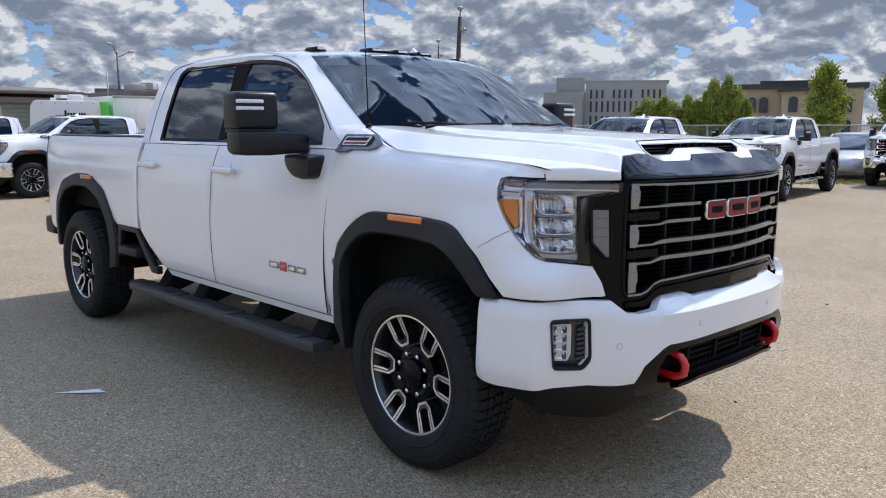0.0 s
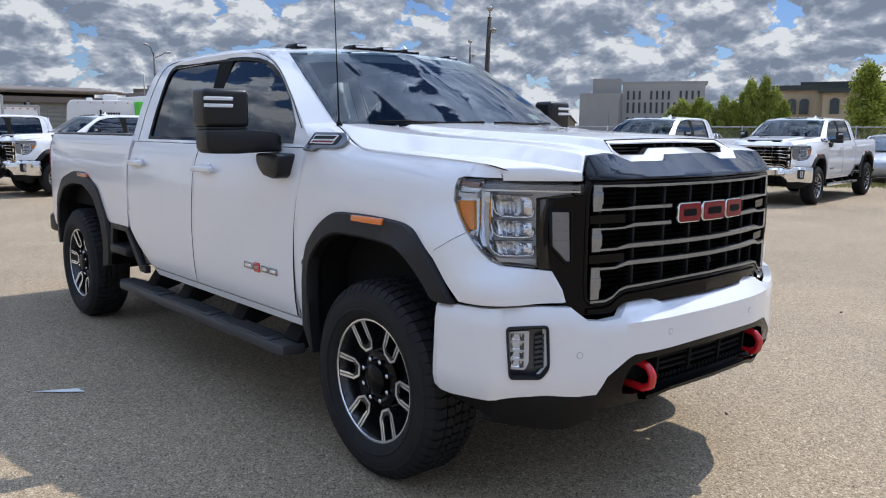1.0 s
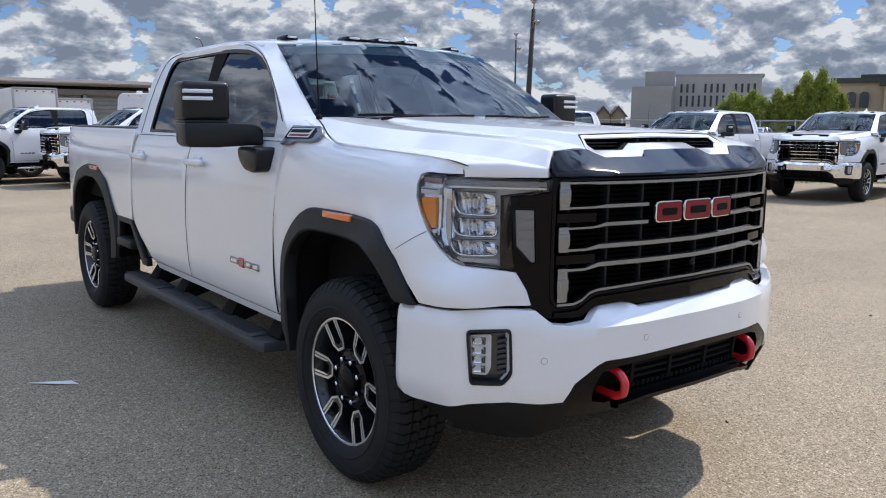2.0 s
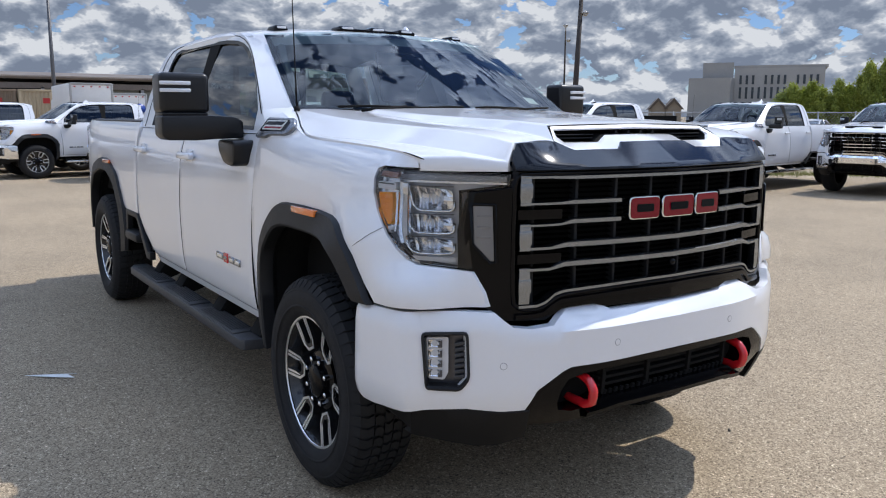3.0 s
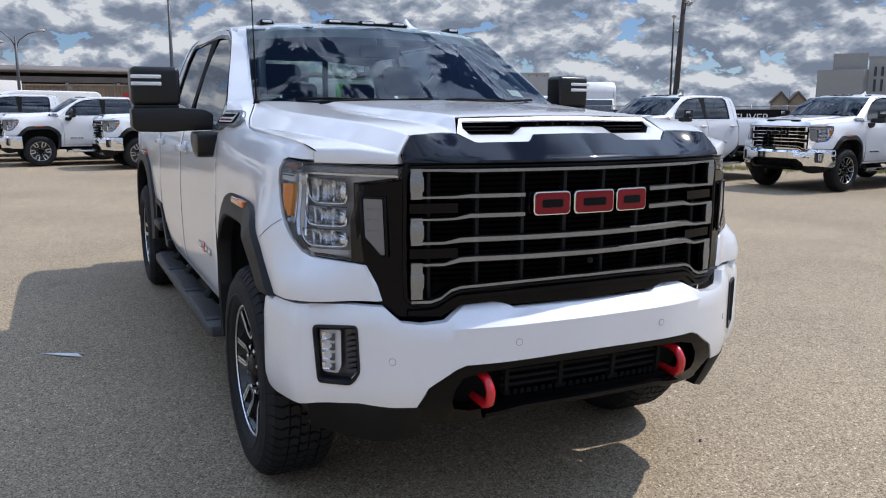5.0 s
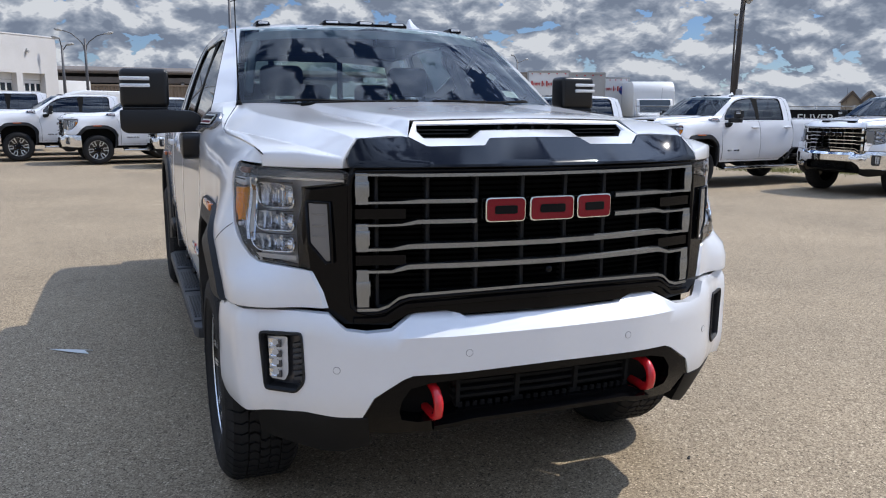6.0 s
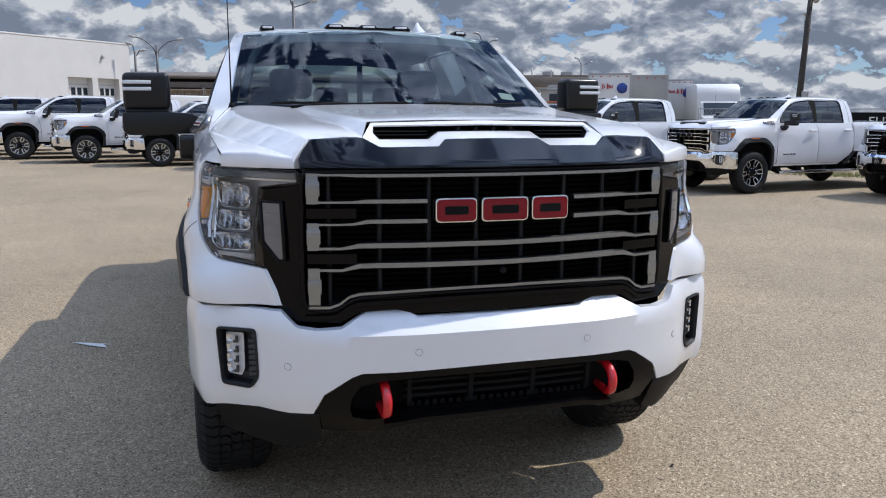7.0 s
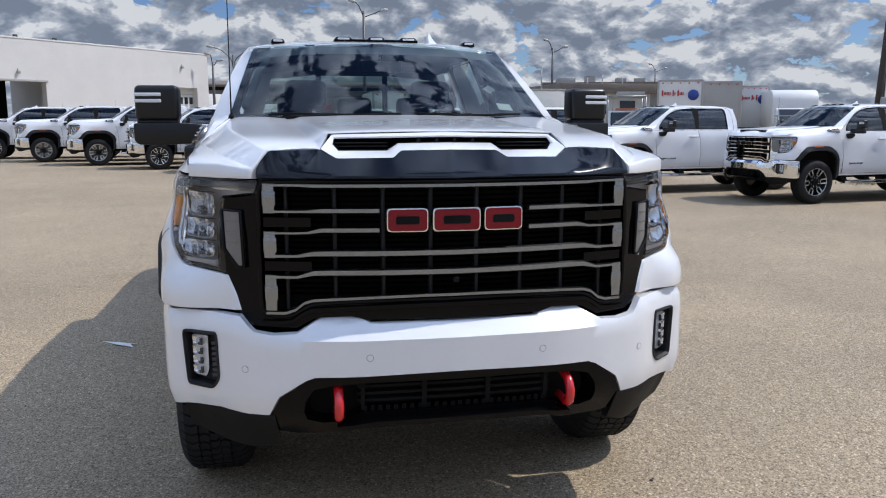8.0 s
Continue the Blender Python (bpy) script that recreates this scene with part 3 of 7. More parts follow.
def make_wheel(parent, s, y, spokes=6):
    """A wheel with chunky all-terrain tyre; s the side (-1 right, 1 left)."""
    cx, cz = 0.866, 0.440
    hub = new("wheel")
    hub.parent = parent
    hub.location = (s * cx, y, cz)
    bm = bmesh.new()
    half = [(0.105, 0.264), (0.118, 0.270), (0.136, 0.288), (0.147, 0.318), (0.1495, 0.345), (0.146, 0.372), (0.135, 0.396), (0.120, 0.413), (0.098, 0.424)]
    prof = [(-x, r) for x, r in half] + [(x, r) for x, r in reversed(half)]
    lathe(bm, prof, 64, s)
    # raised rib and lettering blocks on the outer wall
    lathe(bm, [(0.1475, 0.312), (0.1505, 0.316), (0.151, 0.320), (0.149, 0.324)], 64, s)
    lathe(bm, [(0.1395, 0.390), (0.1425, 0.386), (0.143, 0.382), (0.142, 0.379)], 64, s)
    for k in range(26):
        if k % 13 in (5, 6, 11, 12):
            continue
        a = 2 * math.pi * k / 26
        for rr0, rr1 in ((0.350, 0.368),):
            vs = [bm.verts.new((s * (0.1508 - (r - 0.35) * 0.16), r * math.cos(a + d), r * math.sin(a + d))) for r, d in ((rr0, -0.045), (rr0, 0.045), (rr1, 0.045), (rr1, -0.045))]
            bm.faces.new(vs)
    part("tyre", bm, M["rubber"], hub, sharp=60)
    # tread: staggered interlocking blocks, with shoulder lugs
    bm = bmesh.new()
    n = 58
    for k in range(n):
        for row, (x0, x1, d0, sk) in enumerate(((-0.112, -0.064, 0.0, 0.25), (-0.058, -0.022, 0.45, -0.35), (-0.017, 0.017, 0.1, 0.4), (0.022, 0.058, 0.6, -0.35), (0.064, 0.112, 0.3, 0.25))):
            da = 2 * math.pi / n
            a0 = (k + d0) * da
            a1 = a0 + da * (0.80 if row in (0, 4) else 0.74)
            vs = []
            for r_ in (0.421, 0.437):
                for x, a in ((x0, a0), ((x0 + x1) / 2, a0 + da * sk * 0.7), (x1, a0 + da * sk * 0.3), (x1, a1 + da * sk * 0.3), ((x0 + x1) / 2, a1 + da * sk * 0.7), (x0, a1)):
                    edge = abs(x) > 0.11
                    r = r_ - (0.013 if edge else 0.0)
                    vs.append(bm.verts.new((s * x * (1.03 if edge else 1), r * math.cos(a), r * math.sin(a))))
            bm.faces.new(vs[6:])
            for i in range(6):
                bm.faces.new((vs[i], vs[(i + 1) % 6], vs[6 + (i + 1) % 6], vs[6 + i]))
            if row in (0, 4):
                xs = x0 if row == 0 else x1
                v2 = [bm.verts.new((s * xs * q, r * math.cos(a), r * math.sin(a))) for q, r, a in ((1.03, 0.424, a0), (1.03, 0.424, a1), (1.24, 0.394, a1), (1.24, 0.394, a0))]
                v3 = [bm.verts.new((s * xs * 0.98, r * math.cos(a), r * math.sin(a))) for r, a in ((0.414, a0), (0.414, a1), (0.388, a1), (0.388, a0))]
                bm.faces.new(v2)
                for i in range(4):
                    bm.faces.new((v2[i], v2[(i + 1) % 4], v3[(i + 1) % 4], v3[i]))
    bmesh.ops.recalc_face_normals(bm, faces=bm.faces[:])
    part("tread", bm, M["rubber"], hub, "chunky all-terrain tread blocks", sharp=20)
    bm = bmesh.new()
    lathe(bm, [(-0.10, 0.262), (-0.06, 0.235), (0.03, 0.235), (0.085, 0.248), (0.112, 0.262), (0.116, 0.272), (0.110, 0.276)], 56, s)
    lathe(bm, [(0.035, 0.238), (0.03, 0.10), (0.03, 0.0001)], 40, s)
    part("rim", bm, M["rimblack"], hub)
    bm = bmesh.new()
    lathe(bm, [(0.117, 0.264), (0.1215, 0.2665), (0.1215, 0.2735), (0.117, 0.2765)], 64, s)
    part("rim_ring", bm, M["machined"], hub, "bright machined rim edge")
    for k in range(spokes):
        a = 2 * math.pi * (k + 0.07) / spokes
        ca, sa = math.cos(a), math.sin(a)

        def put(t, r, x):
            return (s * x, (r * ca - t * sa), (r * sa + t * ca))

        def dish(r):
            return 0.088 + 0.024 * smoothstep(0.10, 0.26, r)
        U_out = [(-0.056, 0.262), (-0.050, 0.165), (-0.026, 0.132), (0.026, 0.132), (0.050, 0.165), (0.056, 0.262)]
        U_in = [(-0.030, 0.262), (-0.026, 0.176), (-0.014, 0.160), (0.014, 0.160), (0.026, 0.176), (0.030, 0.262)]
        bm = bmesh.new()
        top_o, top_i = [bm.verts.new(put(t, r, dish(r))) for t, r in U_out], [bm.verts.new(put(t, r, dish(r))) for t, r in U_in]
        low_o, low_i = [bm.verts.new(put(t * 1.12, r, 0.035)) for t, r in U_out], [bm.verts.new(put(t * 0.9, r, 0.035)) for t, r in U_in]
        for i in range(5):
            bm.faces.new((top_o[i], top_o[i + 1], top_i[i + 1], top_i[i]))
            bm.faces.new((top_o[i], low_o[i], low_o[i + 1], top_o[i + 1]))
            bm.faces.new((top_i[i], top_i[i + 1], low_i[i + 1], low_i[i]))
        bmesh.ops.recalc_face_normals(bm, faces=bm.faces[:])
        part("spoke", bm, M["rimblack"], hub, sharp=25)
        bm = bmesh.new()
        for q0, q1 in ((0.0, 0.40), (0.62, 1.0)):
            ro = [Vector(put(*(Vector(o).lerp(Vector(i), q0)), dish(o[1]) + 0.002)) for o, i in zip(U_out, U_in)]
            ri = [Vector(put(*(Vector(o).lerp(Vector(i), q1)), dish(o[1]) + 0.002)) for o, i in zip(U_out, U_in)]
            ribbon(bm, ro, ri, 0.003, (-s, 0, 0))
        part("spoke_face", bm, M["machined"], hub, "machined aluminium spoke edging", sharp=25)
    bm = bmesh.new()
    lathe(bm, [(0.03, 0.125), (0.075, 0.122), (0.082, 0.10), (0.082, 0.072), (0.105, 0.066), (0.115, 0.050), (0.117, 0.0001)], 32, s)
    part("hub_cap", bm, M["black"], hub)
    for k in range(8):
        a = 2 * math.pi * (k + 0.5) / 8
        bm = bmesh.new()
        lathe(bm, [(0.08, 0.012), (0.104, 0.011), (0.108, 0.006), (0.109, 0.0001)], 6, s, (0, 0.093 * math.cos(a), 0.093 * math.sin(a)))
        part("lug_nut", bm, M["chrome"], hub)
    return hub


def bar_on_grille(bm, xs, lo, hi, front=0.012, back=0.02, lip=0.3):
    """A grille bar across x, between lower and upper edges, bowed with the grille."""
    rings = []
    for x in xs:
        y = GRILLE_Y(abs(x))
        a, b = lo(x), hi(x)
        m = (a + b) / 2
        rings.append([bm.verts.new(p) for p in ((x, y + back, a), (x, y - front * lip, a), (x, y - front, a + (m - a) * 0.35), (x, y - front, b - (b - m) * 0.35), (x, y - front * lip, b), (x, y + back, b))])
    for p, q in zip(rings, rings[1:]):
        for i in range(6):
            bm.faces.new((p[i], p[(i + 1) % 6], q[(i + 1) % 6], q[i]))
    bm.faces.new(rings[0])
    bm.faces.new(list(reversed(rings[-1])))
    bmesh.ops.recalc_face_normals(bm, faces=bm.faces[:])
    return bm


def span(a, b, n):
    return [a + (b - a) * i / (n - 1) for i in range(n)]


def make_pickup(trim="black"):
    """A long crew-cab pickup. trim 'black': off-road trim with smoked hood guard; 'chrome': bright work-truck trim."""
    hero = trim == "black"
    t = root("pickup_truck", "", "pickup truck")
    P, K, PL = M["paint"], M["black"], M["plastic"]
    step = 0.045 if hero else 0.09
    barmat = M["darkchrome"] if hero else M["chrome"]

    # hood with its raised centre
    hood = part("hood", hood_mesh(), P, t, sharp=50)
    # scoop: white surround, black pocket and small vanes
    ro = [(0, -0.785, 1.491), (0.394, -0.766, 1.483), (0.437, -0.838, 1.436), (0.385, -0.885, 1.405), (0.195, -0.897, 1.405), (0.165, -0.888, 1.427), (0, -0.893, 1.429)]
    ri = [(0, -0.792, 1.474), (0.388, -0.776, 1.469), (0.394, -0.800, 1.450), (0.376, -0.815, 1.429), (0.206, -0.812, 1.428), (0.168, -0.806, 1.453), (0, -0.808, 1.455)]
    bm, pocket = bmesh.new(), bmesh.new()
    for sg in (1, -1):
        o3 = [(sg * x, y, z) for x, y, z in ro]
        i3 = [(sg * x, y, z) for x, y, z in ri]
        m3 = [(sg * (x * 0.8 + u * 0.2), y * 0.8 + v * 0.2 - 0.003, z * 0.8 + w * 0.2 + 0.002) for (x, y, z), (u, v, w) in zip(ri, ro)]
        ribbon(bm, o3, m3)
        ribbon(bm, m3, i3)
        ribbon(pocket, i3, [(x * 0.97, y + 0.09, z + 0.004) for x, y, z in i3])
    bmesh.ops.remove_doubles(bm, verts=bm.verts[:], dist=1e-5)
    bmesh.ops.recalc_face_normals(bm, faces=bm.faces[:])
    part("hood_scoop", bm, P, hood, sharp=30)
    box(pocket, (-0.40, -0.70, 1.42), (0.40, -0.69, 1.485))
    part("scoop_opening", pocket, M["under"], hood, "black scoop slot")
    for x in (-0.09, -0.025, 0.04, 0.105):
        prism(bm := bmesh.new(), [(x - 0.010, 1.452), (x + 0.010, 1.452), (x + 0.004, 1.468), (x - 0.002, 1.468)], lambda u, v, w: (u, -0.787 + w, v), 0.03)
        part("scoop_vane", bm, PL, hood)
    for sg in (-1, 1):
        for z in (1.440, 1.452):
            box(bm := bmesh.new(), (min(sg * 0.20, sg * 0.385), -0.782, z), (max(sg * 0.20, sg * 0.385), -0.76, z + 0.004), 0.0015)
            part("scoop_slat", bm, PL, hood)
    # front of the hood: a smoked stone guard, or the painted nose
    edge = [(0.0, 1.432), (0.162, 1.430), (0.170, 1.428), (0.197, 1.408), (0.205, 1.407), (0.382, 1.405), (0.392, 1.407), (0.436, 1.431), (0.445, 1.434), (0.600, 1.432), (0.614, 1.428), (0.640, 1.395), (0.652, 1.372)]

    def guard_at(x, z):
        a, h = abs(x), z - 1.345
        return x, GRILLE_Y(a) - 0.014 + 1.46 * max(h - 0.006, 0.0) * (1 - 0.50 * smoothstep(0.43, 0.61, a)), z
    bm = bmesh.new()
    xs = sorted({round(sg * v, 4) for v in [p[0] for p in edge] + span(0.02, 0.14, 5) + span(0.23, 0.36, 5) + span(0.47, 0.58, 5) for sg in (1, -1)})

    def top_z(x):
        for p, q in zip(edge, edge[1:]):
            if p[0] <= abs(x) <= q[0] + 1e-6:
                return p[1] + (q[1] - p[1]) * (abs(x) - p[0]) / (q[0] - p[0])
        return edge[-1][1]
    rows_g = []
    for x in xs:
        zt = top_z(x)
        line = [Vector(guard_at(x, 1.345 + (zt - 1.345) * r)) for r in span(0, 1, 9)]
        line = [line[0] + Vector((0, 0.02, 0.0))] + line + [line[-1] + Vector((0, 0.006, 0.001)), line[-1] + Vector((0, 0.012, -0.014))]
        rows_g.append([bm.verts.new(v) for v in line])
    for p, q in zip(rows_g, rows_g[1:]):
        for i in range(len(p) - 1):
            bm.faces.new((p[i], q[i], q[i + 1], p[i + 1]))
    for line in (rows_g[0], rows_g[-1]):
        back_v = [bm.verts.new(v.co + Vector((0, 0.02, 0))) for v in line]
        for i in range(len(line) - 1):
            bm.faces.new((line[i], line[i + 1], back_v[i + 1], back_v[i]))
    bmesh.ops.recalc_face_normals(bm, faces=bm.faces[:])
    if hero:
        part("hood_guard", bm, M["guard"], hood, "glossy smoked black stone guard", sharp=24)
    else:
        part("hood_front", bm, P, hood, sharp=60)

    # fenders, doors and bed sides
    for s in (-1, 1):
        side = lambda f: (lambda y, z: (s * f(y, z), y, z))
        inw = (-s, 0, 0)
        uy = lambda y: PLAN_X(1.985 + y) + y + 1.0 if y > -0.4 else (0.962 + y + 1.0)
        o = [(0.890, 0.895), (0.902, 0.94), (0.955, 1.012), (1.02, 1.017), (1.12, 1.026), (1.20, 1.032), (1.243, 1.047), (1.288, 1.085), (1.349, 1.147), (1.411, 1.209), (1.444, 1.259), (1.446, 1.312), (1.440, 1.343), (1.408, 1.352), (1.30, 1.350), (1.20, 1.350), (1.215, 1.376)]
        for y in (-0.60, -0.45, -0.3, -0.1, 0.05, 0.12, 0.18, 0.25, 0.31, 0.38, 0.44, 0.49):
            o.append((uy(y), SEAM_Z(y) - 0.006))
        o += [(uy(0.505), 1.50), (uy(0.515), 1.445), (uy(0.548), 1.38), (uy(0.595), 1.25), (uy(0.632), 1.05), (uy(0.642), 0.85), (uy(0.640), 0.60), (uy(0.53), 0.60)]
        o += [(uy(y + (0.02 if y > 0.3 else -0.015 if y < -0.3 else 0)), max(z - 0.012, 0.893)) for y, z in reversed(FRONT_OUT[:-1])]
        o += [(1.30, 0.893), (1.10, 0.894)]

        def fend(u, z):
            x, y, z = fender_at(u, z)
            return s * x, y, z
        bm = sheet(o, fend, step, 0.02, inw)
        fender = part("front_fender", bm, P, t)
        tube(bm := bmesh.new(), [fend(u, z) for u, z in ((1.347, 1.148), (1.38, 1.133), (1.407, 1.120), (1.452, 1.096), (1.50, 1.072))], 0.0009, 5)
        part("panel_gap", bm, M["under"], fender, "dark gap between fender and bumper corner")
        tube(bm := bmesh.new(), [(s * (SEAM_X(y) + 0.002), y, SEAM_Z(y) - 0.0015) for y in span(-0.716, -0.60, 7)], [0.0012, 0.0024, 0.0028, 0.0028, 0.0022, 0.0016, 0.001], 6)
        part("hood_gap", bm, M["under"], fender, "dark gap along the hood")

        o = [(0.512, 1.432), (0.560, 1.36), (0.601, 1.25), (0.637, 1.05), (0.650, 0.85), (0.646, 0.605), (1.812, 0.605), (1.826, 0.95), (1.800, 1.25), (1.760, 1.432)]
        fd = part("front_door", sheet(o, side(door_at), step, 0.02, inw), P, t)
        o = [(1.767, 1.432), (1.807, 1.25), (1.833, 0.95), (1.819, 0.605), (2.52, 0.605), (2.74, 0.74), (2.855, 0.83), (2.885, 1.0), (2.868, 1.25), (2.815, 1.432)]
        rd = part("rear_door", sheet(o, side(door_at), step, 0.02, inw), P, t)
        for d, y in ((fd, 1.615), (rd, 2.66)):
            bm = bmesh.new()
            x0 = s * door_at(y, 1.295)
            box(bm, (min(x0 + s * 0.012, x0 + s * 0.045), y - 0.125, 1.275), (max(x0 + s * 0.012, x0 + s * 0.045), y + 0.125, 1.312), 0.012, 3)
            part("door_handle", bm, P, d)
            bm = bmesh.new()
            box(bm, (min(x0 - s * 0.01, x0 + s * 0.006), y - 0.055, 1.262), (max(x0 - s * 0.01, x0 + s * 0.006), y + 0.055, 1.328), 0.004, 3)
            part("handle_recess", bm, P, d)
        o = [(0.545, 0.598), (2.50, 0.598), (2.46, 0.560), (0.545, 0.560)]
        part("rocker_panel", sheet(o, side(door_at), 0.08, 0.06, inw), P, t)

        o = [(2.835, 1.432), (2.86, 1.474), (4.95, 1.474), (5.045, 1.45), (5.06, 1.2), (5.05, 0.80), (5.0, 0.70), (4.60, 0.66)]
        o += [(y + (0.0), z - 0.014) for y, z in reversed(REAR_OUT[2:-2])]
        o += [(3.26, 0.83), (2.905, 0.835), (2.898, 1.0), (2.884, 1.25)]
        part("bed_side", sheet(o, side(bed_at), step, 0.02, inw), P, t)
        bm = bmesh.new()
        ribbon(bm, [(s * bed_at(y, 1.474), y, 1.478) for y in span(2.86, 5.04, 12)], [(s * (bed_at(y, 1.474) - 0.075), y, 1.486) for y in span(2.86, 5.04, 12)], 0.02, (0, 0, -1))
        part("bed_rail_cap", bm, PL, t, "black bed rail cap")
        # step pocket ahead of the rear wheel
        bm = bmesh.new()
        prism(bm, [(2.60, 0.60), (2.66, 0.60), (2.92, 0.84), (3.25, 0.84), (3.28, 0.62), (3.24, 0.60), (3.20, 0.80), (2.94, 0.80), (2.70, 0.55), (2.60, 0.55)], lambda u, v, w: (s * (0.99 - w), u, v), 0.04, 0.006)
        box(bm, (min(s * 0.80, s * 1.01), 2.90, 0.625), (max(s * 0.80, s * 1.01), 3.24, 0.69), 0.02)
        box(bm, (min(s * 0.74, s * 0.80), 2.75, 0.56), (max(s * 0.74, s * 0.80), 3.28, 0.86))
        part("corner_step", bm, PL, t, "black bed corner step")
        # flares
        for name, oo, ii in (("front_flare", FRONT_OUT, FRONT_IN), ("rear_flare", REAR_OUT, REAR_IN)):
            bm = bmesh.new()
            soft = lambda pts: [(0, *pts[0])] + [(0, *p) for p in rounded(pts, 0.06, 3)[4:-4]] + [(0, *pts[-1])]
            a3 = resample(soft(oo), 64)
            b3 = resample(soft(ii), 64)
            base = lambda p: 0.985 if p.y < 3 else 0.988
            # the flare's edge follows the swell of the fender corner
            nose = lambda p: max(0.022 * smoothstep(-0.2, -0.5, p.y), fender_at(uy(p.y), p.z)[0] - 0.983 if -0.56 < p.y < 0.1 else 0.0)
            va = [bm.verts.new((s * (base(p) - 0.01 + nose(p)), p.y, p.z)) for p in a3]
            vb = [bm.verts.new((s * (base(p) + 0.014 + nose(p)), *(p.lerp(q, 0.10).yz))) for p, q in zip(a3, b3)]
            vc = [bm.verts.new((s * (base(p) + 0.027 + nose(p)), *(p.lerp(q, 0.90).yz))) for p, q in zip(a3, b3)]
            vd = [bm.verts.new((s * (base(p) + 0.019 + nose(p)), *q.yz)) for p, q in zip(a3, b3)]
            ve = [bm.verts.new((s * (base(p) - 0.06), *q.yz)) for p, q in zip(a3, b3)]
            for r0, r1 in ((va, vb), (vb, vc), (vc, vd), (vd, ve)):
                for i in range(63):
                    bm.faces.new((r0[i], r0[i + 1], r1[i + 1], r1[i]))
            for i in (0, 63):
                bm.faces.new((va[i], vb[i], vc[i], vd[i], ve[i]))
            bmesh.ops.recalc_face_normals(bm, faces=bm.faces[:])
            fl = part(name, bm, PL, t, "black textured wheel arch flare")
            # wheel house liner behind the arch
            bm = bmesh.new()
            ribbon(bm, [(s * 0.95, p.y, p.z) for p in b3], [(s * 0.52, p.y, p.z) for p in b3])
            bm.faces.new([bm.verts.new((s * 0.52, p.y, p.z)) for p in b3])
            part("wheel_liner", bm, M["under"], t)
            my = -0.003 if name == "front_flare" else 3.80
            bm = bmesh.new()
            box(bm, (-0.112, -0.014, -0.012), (0.112, 0.014, 0.012), 0.006)
            for v in bm.verts:
                v.co = Vector((s * (0.9990 + v.co.z * 0.9), my + v.co.x, 1.145 + (0.015 if my > 1 else 0) + v.co.y))
            bmesh.ops.recalc_face_normals(bm, faces=bm.faces[:])
            part("side_marker", bm, M["amberdeep"] if my < 1 and hero else M["amberdim"], fl, "amber side marker")
        # badge on the door, as plain bright bars
        y = 0.80
        for w, gap in ((0.10, 0.012), (0.06, 0.02), (0.07, 0.012), (0.08, 0.0)) if s > 0 else ((0.08, 0.012), (0.07, 0.02), (0.06, 0.012), (0.10, 0.0)):
            x0 = s * door_at(y, 0.80)
            mid = hero and w == 0.06
            bm = bmesh.new()
            box(bm, (min(x0 - s * 0.002, x0 + s * 0.007), y, 0.788 - 0.008 * mid), (max(x0 - s * 0.002, x0 + s * 0.007), y + w, 0.822 + 0.008 * mid), 0.003, 1)
            db = part("door_badge", bm, M["red"] if mid else M["darkchrome"], fd, "plain red badge bar" if mid else "plain dark-edged badge bar")
            if hero:
                box(bm := bmesh.new(), (min(x0, x0 + s * 0.0085), y + w * 0.16, 0.796), (max(x0, x0 + s * 0.0085), y + w * 0.84, 0.814), 0.002, 1)
                part("badge_face", bm, M["darkchrome"] if mid else M["machined"], db)
            y += w + gap

        # dark shut lines down both doors
        for owner, line in ((fd, [(0.508, 1.432), (0.556, 1.36), (0.597, 1.25), (0.635, 1.05), (0.646, 0.85), (0.643, 0.61)]), (rd, [(1.7635, 1.432), (1.8035, 1.25), (1.8295, 0.95), (1.8155, 0.61)])):
            tube(bm := bmesh.new(), [(s * (door_at(p[0], p[1]) - 0.004), p[0], p[1]) for p in resample([(y, z, 0) for y, z in line], 14)], 0.0032, 6)
            part("door_gap", bm, M["under"], owner, "dark shut line")

        # cab upper side: painted frame round the door glass
        outer = [(0.50, 1.436), (0.62, 1.515), (0.80, 1.655), (0.98, 1.785), (1.07, 1.840), (1.16, 1.885), (1.27, 1.926), (1.40, 1.958), (1.58, 1.977), (1.80, 1.985), (2.20, 1.985), (2.50, 1.978), (2.64, 1.968), (2.74, 1.950), (2.80, 1.915), (2.835, 1.86), (2.86, 1.76), (2.875, 1.65), (2.87, 1.436), (1.8, 1.436), (0.9, 1.436), (0.50, 1.436)]
        inner = [(0.715, 1.452), (0.735, 1.545), (0.86, 1.675), (1.00, 1.780), (1.08, 1.825), (1.16, 1.862), (1.26, 1.892), (1.38, 1.915), (1.57, 1.931), (1.80, 1.938), (2.20, 1.940), (2.44, 1.937), (2.53, 1.932), (2.575, 1.914), (2.596, 1.882), (2.603, 1.84), (2.605, 1.76), (2.605, 1.62), (2.60, 1.452), (1.8, 1.452), (0.95, 1.452), (0.715, 1.452)]
        bm = bmesh.new()
        f3 = lambda p, d=0.0: (s * (door_at(p[0], p[1]) + d), p[0], p[1])
        ribbon(bm, [f3(p) for p in outer], [f3(p, -0.004) for p in inner])
        ribbon(bm, [f3(p, -0.004) for p in inner], [f3(p, -0.03) for p in inner])
        csf = part("cab_side_frame", bm, P, t, sharp=50)
        cut = [Vector(f3(p)).lerp(Vector(f3(q, -0.004)), 0.42) + Vector((s * 0.0008, 0, 0)) for p, q in zip(outer[1:19], inner[1:19])]
        tube(bm := bmesh.new(), cut, 0.0024, 6)
        part("door_gap", bm, M["under"], csf, "dark shut line round the door frames")
        bm = bmesh.new()
